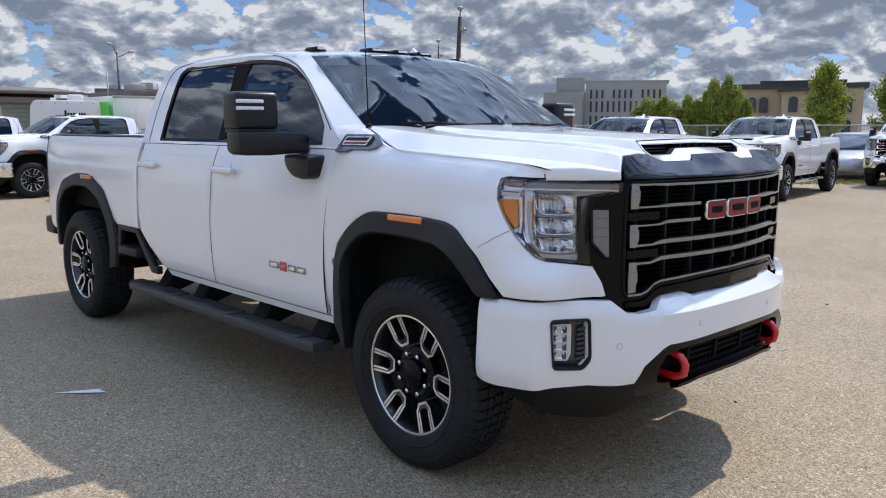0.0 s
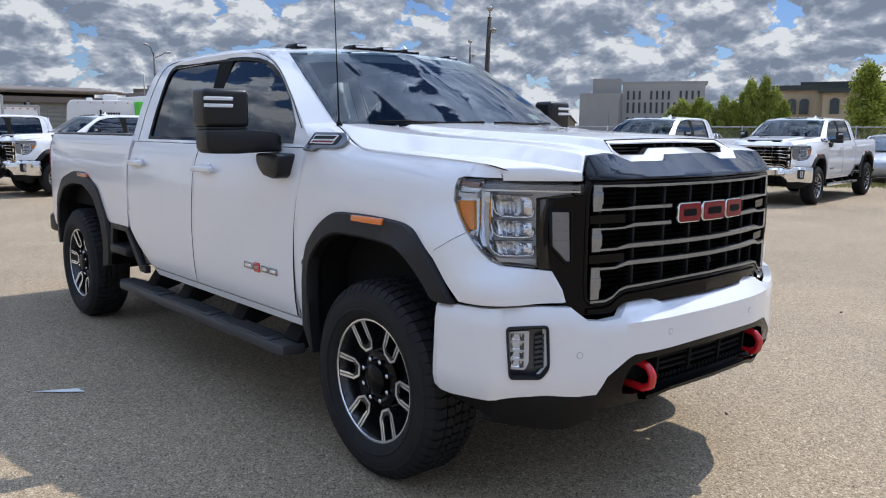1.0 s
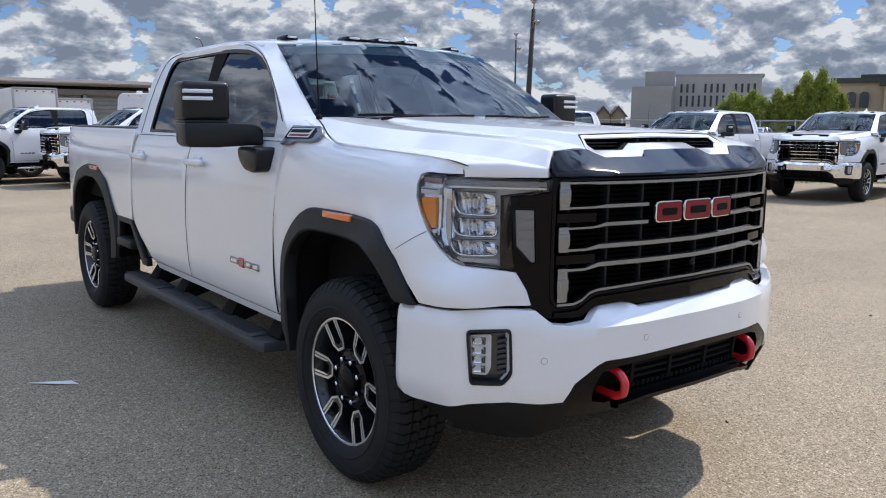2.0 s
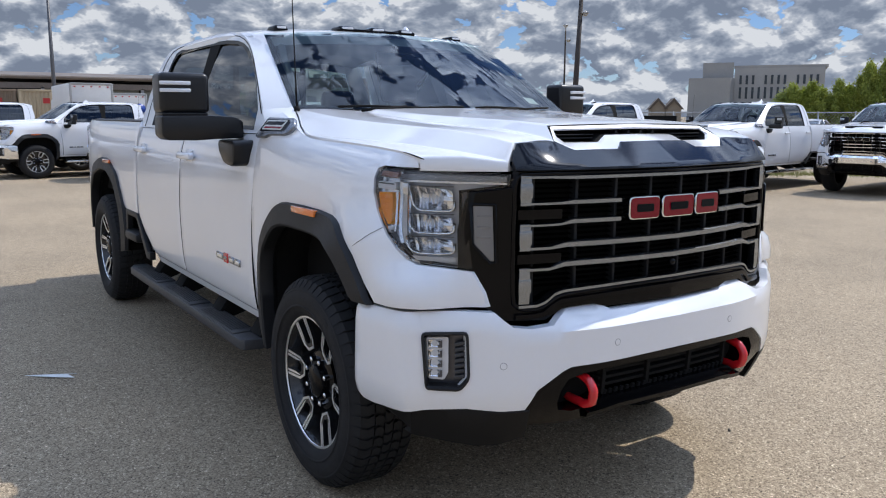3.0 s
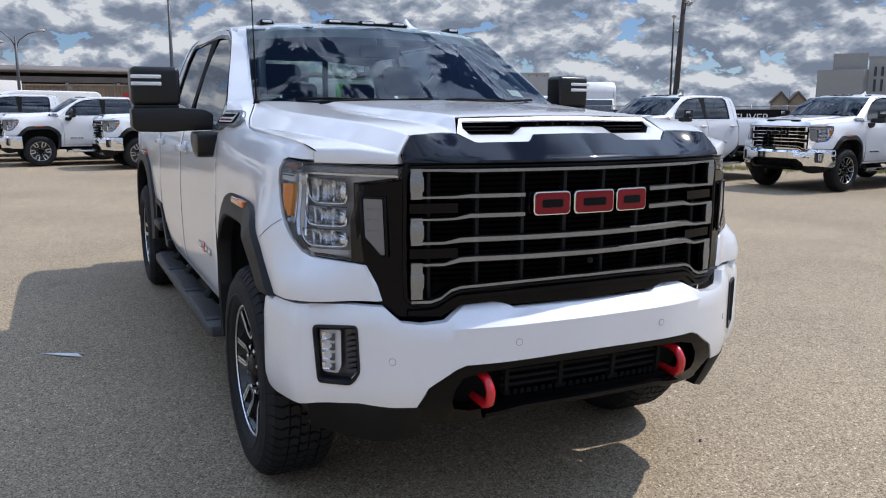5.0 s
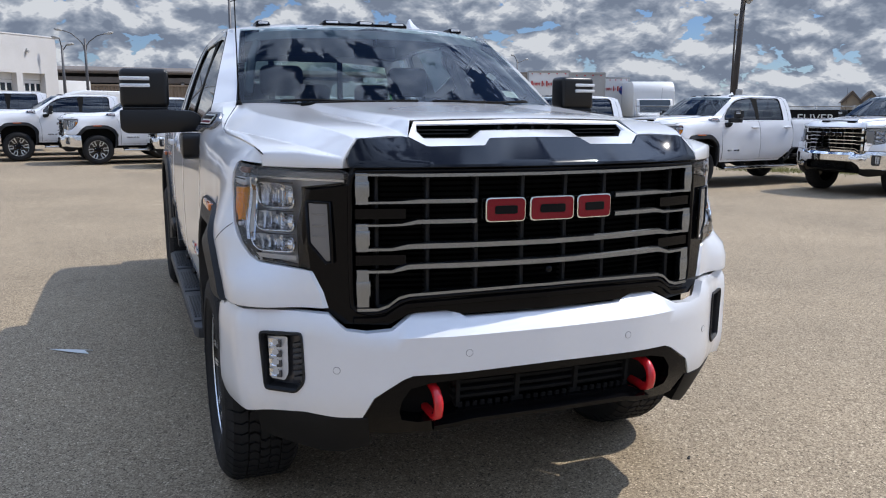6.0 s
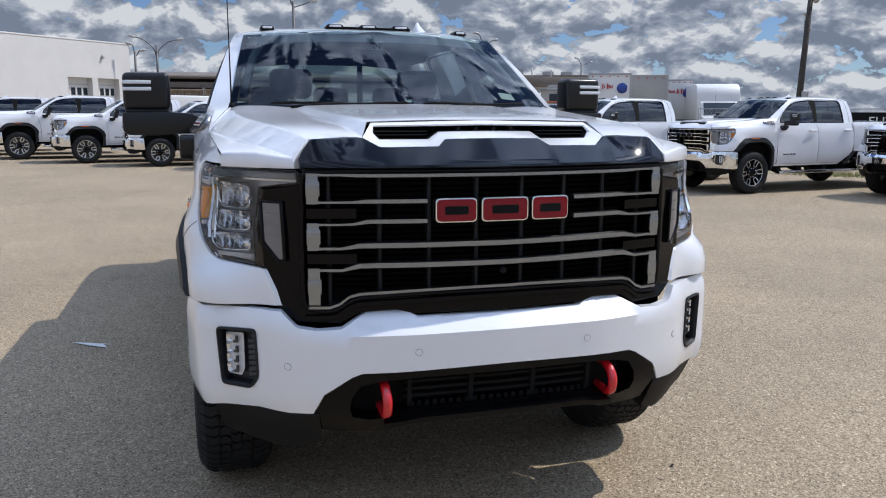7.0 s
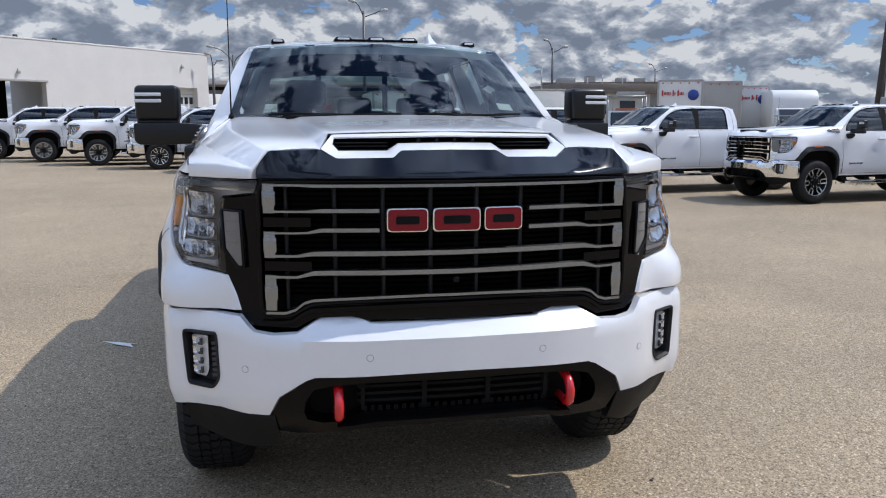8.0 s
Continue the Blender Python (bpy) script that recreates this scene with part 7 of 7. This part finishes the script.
def utility_pole(x, y, h, lean, r=0.16, heads=True):
    t = root("utility_pole", "weathered wooden pole with small cameras on top", "utility pole")
    t.matrix_basis = pose(x, y, 0, 0, lean, -42)
    bm = bmesh.new()
    tube(bm, [(0, 0, 0), (0, 0, h * 0.5), (0, 0, h)], [r, r * 0.85, r * 0.62], 12)
    part("shaft", bm, B["wood"], t)
    if heads:
        bm = bmesh.new()
        tube(bm, [(0, 0, h), (0, 0, h + 0.35)], 0.03, 8)
        part("mount", bm, M["steel"], t)
        for dz, dx in ((0.32, 0.0), (-0.5, 0.18)):
            bm = bmesh.new()
            bmesh.ops.create_uvsphere(bm, u_segments=12, v_segments=8, radius=0.11, matrix=Matrix.Translation((dx, 0, h + dz)))
            box(bm, (dx - 0.14, -0.14, h + dz), (dx + 0.14, 0.14, h + dz + 0.05), 0.02)
            part("camera_dome", bm, B["boxgrey"], t)
        bm = bmesh.new()
        box(bm, (0.06, -0.15, 1.6), (0.3, 0.15, 2.3), 0.03)
        part("junction_box", bm, B["boxgrey"], t)
    return t


utility_pole(19.75, 21.2, 5.95, 2.2, 0.13)
utility_pole(29.75, 32.9, 6.3, 0.0, 0.07)


# ---- far buildings ----
def block(parent, name, mat, p, q, depth, z0, z1):
    """An upright wall block whose front runs from p to q in plan, going back by depth."""
    p, q = Vector((*p, 0)), Vector((*q, 0))
    d = (q - p).normalized()
    n = Vector((-d.y, d.x, 0))
    bm = bmesh.new()
    vs = [p, q, q + n * depth, p + n * depth]
    lo = [bm.verts.new((v.x, v.y, z0)) for v in vs]
    hi = [bm.verts.new((v.x, v.y, z1)) for v in vs]
    bm.faces.new(list(reversed(lo)))
    bm.faces.new(hi)
    for i in range(4):
        bm.faces.new((lo[i], lo[(i + 1) % 4], hi[(i + 1) % 4], hi[i]))
    bmesh.ops.recalc_face_normals(bm, faces=bm.faces[:])
    return part(name, bm, mat, parent), p, d, n


tower = root("concrete_office_block", "grey concrete block with narrow slot windows", "building")
block(tower, "low_wing", B["concrete"], (232.5, 176.0), (227.24, 189.35), -20, 0, 14.6)
block(tower, "stair_tower", B["concrete"], (236.35, 177.86), (230.14, 185.82), -16, 0, 19.8)
wing, p, d, n = block(tower, "office_wing", B["concrete_light"], (252.44, 154.24), (236.5, 177.5), -26, 0, 17.8)
block(tower, "parapet", B["concrete"], (253.0, 153.6), (236.4, 177.8), -26.6, 17.8, 18.7)
for k in range(13):
    for z0, z1 in ((3.0, 6.2), (7.6, 11.4), (12.4, 15.4)):
        if (k * 7 + int(z0)) % 5 == 0 and z0 > 10:
            continue
        a = p + d * (1.8 + 2.0 * k) + n * 0.12
        bm = bmesh.new()
        box(bm, (0, -0.25, z0), (0.75, 0.15, z1))
        w = part("slot_window", bm, B["pane"], wing)
        w.matrix_basis = Matrix.Translation((a.x, a.y, 0)) @ Matrix.Rotation(math.atan2(d.y, d.x), 4, "Z")

tanb = root("tan_stucco_building", "tan two-storey stucco building with dark cornice", "building")
_, p, d, n = block(tanb, "wall", B["tan"], (100.4, 34.2), (94.9, 47.2), -14, 0, 6.5)
block(tanb, "bay_wall", B["tan"], (98.6, 37.6), (96.6, 42.4), 1.2, 0, 6.1)
block(tanb, "cornice", B["trimdark"], (100.3, 33.6), (94.2, 47.7), -15, 6.5, 7.1)
block(tanb, "bay_cornice", B["trimdark"], (98.5, 37.2), (96.2, 42.8), 1.5, 6.1, 6.6)
block(tanb, "roof_top", B["trimdark"], (99.8, 36.0), (96.0, 45.0), -10, 7.1, 7.5)
for k, off in ((1.2, 0.15), (2.6, 0.15), (5.0, 1.45), (7.2, 1.45), (10.6, 0.15), (12.0, 0.15)):
    a = p + d * k + n * off
    for z0 in (0.8, 3.6):
        bm = bmesh.new()
        o = [(0, z0), (1.0, z0), (1.0, z0 + 1.5)] + [(0.5 + 0.5 * math.cos(q), z0 + 1.5 + 0.4 * math.sin(q)) for q in span(0.3, math.pi - 0.3, 6)] + [(0, z0 + 1.5)]
        prism(bm, o, lambda u, v, w: (u, w - 0.1, v), 0.25)
        w = part("arched_window", bm, B["pane"], tanb)
        w.matrix_basis = Matrix.Translation((a.x, a.y, 0)) @ Matrix.Rotation(math.atan2(d.y, d.x), 4, "Z")
        bm = bmesh.new()
        for x in (0.0, 0.48, 0.96):
            box(bm, (x, 0.14, z0), (x + 0.05, 0.2, z0 + 1.7))
        box(bm, (0, 0.14, z0 + 0.85), (1.0, 0.2, z0 + 0.9))
        part("glazing_bars", bm, B["trimdark"], w)

gable = root("gabled_house", "distant tan house with two gabled roofs", "house")
for x0, y0 in ((109.5, 97.2), (111.3, 95.2)):
    stand = lambda u, v, w: (x0 + u * 0.65 + w * 0.7, y0 - u * 0.75 + w * 0.7, v)
    prism(bm := bmesh.new(), [(-1.3, 0), (1.3, 0), (1.3, 3.1), (0, 4.3), (-1.3, 3.1)], stand, 8.0)
    wing = part("gabled_wing", bm, B["housewall"], gable)
    prism(bm := bmesh.new(), [(-1.75, 2.75), (-1.35, 2.75), (0, 4.15), (1.35, 2.75), (1.75, 2.75), (0, 4.75)], lambda u, v, w: stand(u, v, w - 0.3), 8.6)
    part("roof", bm, B["houseroof"], wing)

wh = root("low_warehouse", "low grey warehouse with dark roof edge", "building")
block(wh, "wall", B["greywall"], (28.0, 81.7), (40.5, 76.6), 20, 0, 4.3)
block(wh, "roof", B["roofbrown"], (27.6, 81.5), (41.0, 76.1), 21, 4.3, 5.5)
for x, y in ((30, 83), (33, 82), (36, 80.5), (38, 80)):
    solid("roof_unit", wh, B["boxgrey"], (x, y, 5.5), (x + 0.9, y + 1, 6.0 + 0.3 * (x % 2)))
bb = root("rooftop_building", "low pale building with a dark flat roof and rooftop units", "building")
solid("wall", bb, B["paleblock"], (17.7, 53.0, 0), (26.6, 60.0, 3.42))
solid("roof", bb, B["roofbrown"], (19.4, 52.4, 3.42), (27.1, 60.5, 4.12), 0.03)
solid("roof", bb, B["boxgrey"], (17.6, 52.9, 3.42), (19.4, 60.0, 3.56), 0.02)
for x0, x1 in ((18.1, 19.0), (19.9, 21.4), (22.6, 23.3), (24.2, 25.4)):
    solid("window", bb, B["pane"], (x0, 52.96, 1.9), (x1, 53.04, 2.9))
solid("rooftop_unit", bb, B["boxgrey"], (20.0, 54.0, 4.12), (21.1, 55.2, 4.62), 0.05)
for x, h in ((18.6, 1.1), (22.2, 0.5), (23.4, 0.75), (25.0, 0.6)):
    tube(bm := bmesh.new(), [(x, 54.5, 3.5), (x, 54.5, 4.12 + h)], 0.05, 6)
    part("vent_pipe", bm, B["boxgrey"], bb)


# ---- white work truck with a ladder rack ----
def rack_truck(x, y, turn):
    t = root("work_truck", "white work truck with a steel ladder rack on its bed", "truck")
    t.matrix_basis = pose(x, y, 0, 0, 0, turn)
    prism(bm := bmesh.new(), rounded([(-2.2, 0.45), (-2.2, 1.05), (-1.0, 1.20), (-0.45, 1.95), (0.9, 2.0), (1.1, 1.2), (3.0, 1.2), (3.0, 0.45)], 0.10, 3), lambda u, v, w: (-0.95 + w, u, v), 1.9, 0.08)
    part("body", bm, B["boxwhite"], t)
    prism(bm := bmesh.new(), [(-0.98, 1.24), (-0.50, 1.88), (-0.54, 1.90), (-1.02, 1.26)], lambda u, v, w: (-0.8 + w, u, v), 1.6)
    part("windscreen", bm, B["pane"], t)
    solid("grille", t, M["under"], (-0.6, -2.24, 0.75), (0.6, -2.18, 1.0), 0.01)
    for sx in (-1, 1):
        solid("headlight", t, M["frost"], (sx * 0.76 - 0.13, -2.24, 0.78), (sx * 0.76 + 0.13, -2.16, 0.98), 0.03)
        for yy in (-1.35, 2.0):
            simple_wheel(t, sx * 0.82, yy, 0.38)
        for yy in (-0.9, 1.2, 2.8):
            tube(bm := bmesh.new(), [(sx * 0.95, yy, 1.1), (sx * 0.95, yy, 2.72)], 0.03, 6)
            part("rack_post", bm, M["steel"], t)
        tube(bm := bmesh.new(), [(sx * 0.95, -1.1, 2.72), (sx * 0.95, 3.0, 2.72)], 0.035, 6)
        part("rack_rail", bm, M["steel"], t)
    for yy in (-0.9, 0.2, 1.2, 2.0, 2.8):
        tube(bm := bmesh.new(), [(-0.95, yy, 2.72), (0.95, yy, 2.72)], 0.03, 6)
        part("rack_bar", bm, M["steel"], t)
    solid("tool_box", t, B["boxgrey"], (-0.5, -0.5, 2.76), (0.9, 1.8, 2.95), 0.03, "grey box lying on the rack")
    solid("light_bar", t, M["amberdim"], (-0.55, 0.0, 2.0), (0.55, 0.22, 2.12), 0.03, "amber roof light bar")
    return t


rack_truck(17.3, 36.4, -22)


# ---- trees ----
def make_tree(seed, h, spread, base=0.25):
    rnd = random.Random(seed)
    t = root("poplar_tree", "young poplar with fresh green leaves behind a fence", "tree", "trees behind the fence")
    bm = bmesh.new()
    tube(bm, [(0, 0, 0), (0.05, 0.03, h * 0.4), (-0.04, 0.05, h * 0.75), (0, 0, h * 0.96)], [0.11, 0.08, 0.045, 0.012], 8)
    limbs = []
    for k in range(34):
        z = h * (base + (0.94 - base) * (k + rnd.random()) / 34)
        a = rnd.uniform(0, 2 * math.pi)
        q = (z / h - base) / (1 - base)
        reach = spread * (0.35 + 0.85 * math.sin(math.pi * min(1, 0.30 + 0.66 * q))) * rnd.uniform(0.6, 1.1) * (1 - 0.8 * q ** 1.6)
        e = Vector((math.cos(a) * reach, math.sin(a) * reach, z + reach * rnd.uniform(0.5, 1.1)))
        m = Vector((e.x * 0.5, e.y * 0.5, z + reach * 0.2))
        tube(bm, [(0, 0, z), m, e], [0.03, 0.018, 0.006], 5)
        limbs.append((Vector((0, 0, z)), m, e))
    part("trunk", bm, B["bark"], t)
    verts, faces = [], []
    for s, m, e in limbs:
        for _ in range(330):
            q = rnd.random() ** 0.6
            c = (s.lerp(m, q * 2) if q < 0.5 else m.lerp(e, q * 2 - 1)) + Vector((rnd.gauss(0, 0.22), rnd.gauss(0, 0.22), rnd.gauss(0.05, 0.22))) * (0.5 + q * 0.6)
            a = Vector((rnd.gauss(0, 1), rnd.gauss(0, 1), rnd.gauss(0, 1))).normalized()
            b = a.orthogonal().normalized()
            r = rnd.uniform(0.07, 0.125)
            i = len(verts)
            verts += [c - a * r, c + b * r * 0.7, c + a * r * 1.2, c - b * r * 0.7]
            faces.append((i, i + 1, i + 2, i + 3))
    me = bpy.data.meshes.new("crown")
    me.from_pydata([tuple(v) for v in verts], [], faces)
    me.materials.append(LEAF)
    ob = new("crown", me)
    ob.parent = t
    tagged(ob, kind="stuff")
    return t


protos = [make_tree(3, 5.5, 1.3, 0.1), make_tree(8, 4.7, 1.4, 0.08), make_tree(15, 6.2, 1.6, 0.1)]
# a hedge-like row of saplings, then taller single trees: kind, x, y, height, width
TREES = [(1, 48.7, 31.6, 3.1, 0.62), (0, 49.0, 31.0, 3.7, 0.56), (1, 49.3, 30.4, 3.3, 0.66), (0, 49.5, 29.9, 3.8, 0.54), (1, 49.8, 29.3, 3.4, 0.62), (0, 50.05, 28.9, 3.0, 0.55), (0, 50.3, 28.4, 3.9, 0.52), (1, 50.6, 27.9, 3.5, 0.64),
         (0, 50.9, 27.3, 4.2, 0.52), (1, 51.15, 26.8, 4.9, 0.55), (1, 51.4, 26.4, 3.8, 0.6), (0, 51.6, 26.0, 5.2, 0.50), (1, 51.9, 25.5, 4.3, 0.56), (0, 52.2, 25.0, 3.6, 0.55), (2, 52.6, 19.6, 5.8, 0.86), (2, 54.0, 16.0, 5.2, 0.84), (0, 54.8, 13.0, 5.2, 0.8)]
TALL = {0: 5.5, 1: 4.7, 2: 6.2}
placed = set()
for k, (v, x, y, h, w) in enumerate(TREES):
    q = h / TALL[v]
    m = pose(x, y, 0, 0, 0, 67 * k) @ Matrix.Diagonal((w, w, q, 1))
    if v in placed:
        copy_thing(protos[v], m @ Matrix.Diagonal((1 / protos[v].scale.x, 1 / protos[v].scale.y, 1 / protos[v].scale.z, 1)))
    else:
        protos[v].matrix_basis = m
        placed.add(v)

# ---- chain-link fence along the far edge of the lot ----
fence = root("chain_link_fence", "grey chain-link fence along the lot", "fence")
line = resample([(39.0, -6.0, 0), (35.6, 12.0, 0), (34.6, 21.0, 0), (30.5, 28.3, 0), (24.0, 33.5, 0)], 26)
for p in line:
    bm = bmesh.new()
    tube(bm, [p, p + Vector((0, 0, 1.78))], 0.035, 8)
    part("post", bm, M["steel"], fence)
bm = bmesh.new()
tube(bm, [p + Vector((0, 0, 1.72)) for p in line], 0.028, 6)
part("top_rail", bm, M["steel"], fence)
bm = bmesh.new()
for p, q in zip(line, line[1:]):
    L = (q - p).length
    n = int(L / 0.16)
    for k in range(-10, n):
        for s in (0, 1):
            a, b = k * 0.16, k * 0.16 + 1.65
            a2, b2 = max(a, 0), min(b, L)
            if b2 <= a2:
                continue
            za, zb = 0.05 + (a2 - a), 0.05 + (b2 - a)
            if s:
                za, zb = 1.75 - za, 1.75 - zb
            u = (q - p) / L
            A, Bq = p + u * a2, p + u * b2
            w = 0.006
            vs = [bm.verts.new(v) for v in ((A.x, A.y, za - w), (Bq.x, Bq.y, zb - w), (Bq.x, Bq.y, zb + w), (A.x, A.y, za + w))]
            bm.faces.new(vs)
tagged(part("wire_mesh", bm, M["steel"], fence), kind="stuff")

# ---- dark sign board with white letters, on the lot's edge ----
sign = root("sign_board", "low black sign board with white capital letters", "sign")
sign.matrix_basis = pose(27.4, 24.6, 0, 0, 0, -46)
solid("board", sign, M["under"], (-1.6, 0, 0.85), (1.6, 0.06, 1.55), 0.01)
for x in (-1.5, 1.5):
    solid("post", sign, M["steel"], (x - 0.04, 0.06, 0), (x + 0.04, 0.14, 1.7))
txt = bpy.data.curves.new("lettering", "FONT")
txt.body, txt.size, txt.align_x, txt.extrude = "ELIVER", 0.52, "CENTER", 0.004
txt.materials.append(B["boxwhite"])
lt = new("lettering", txt)
lt.parent = sign
lt.matrix_basis = pose(0, -0.01, 1.0, 90, 0, 0)

# ---- scruffy grass along the far kerb, litter on the asphalt ----
rnd = random.Random(5)
verts, faces = [], []
for k in range(5200):
    q = rnd.random()
    x, y = 13.2 + 9.5 * q + rnd.gauss(0, 0.35), 13.4 - 8.6 * q + rnd.gauss(0, 0.35)
    a, h, w = rnd.uniform(0, 6.28), rnd.uniform(0.05, 0.16), 0.008
    i = len(verts)
    verts += [(x - w * math.cos(a), y - w * math.sin(a), 0), (x + w * math.cos(a), y + w * math.sin(a), 0), (x + rnd.gauss(0, 0.04), y + rnd.gauss(0, 0.04), h)]
    faces.append((i, i + 1, i + 2))
me = bpy.data.meshes.new("grass_strip")
me.from_pydata(verts, [], faces)
me.materials.append(GRASS)
tagged(new("grass_strip", me), "sparse dry grass along the edge of the asphalt", "grass", kind="stuff")

scrap = bmesh.new()
prism(scrap, [(-0.15, -0.02), (0.02, -0.045), (0.16, -0.03), (0.10, 0.0), (0.14, 0.03), (-0.05, 0.028)], lambda u, v, w: (u, v, 0.004 + w + 0.01 * math.sin(u * 20)), 0.003)
s_ob = part("paper_scrap", scrap, M["paper"], None)
tagged(s_ob, "torn strip of pale paper lying on asphalt", "litter")
s_ob.matrix_basis = pose(-1.70, 2.12, 0, 0, 0, -38)

# ---- a few loose dark stones on the asphalt ----
def loose_stone(x, y, r, seed):
    rnd = random.Random(seed)
    bm = bmesh.new()
    bmesh.ops.create_icosphere(bm, subdivisions=2, radius=r)
    for v in bm.verts:
        v.co *= rnd.uniform(0.75, 1.15)
        v.co.z = v.co.z * 0.55 + r * 0.42
    ob = part("loose_stone", bm, B["stone"], None)
    ob.location = (x, y, 0)
    tagged(ob, "small dark stone lying loose on asphalt", "stone", "loose stones on the lot")


for k, (x, y, r) in enumerate([(0.95, -0.60, 0.008), (0.965, -0.585, 0.006), (3.97, 0.09, 0.012)]):
    loose_stone(x, y, r, 40 + k)
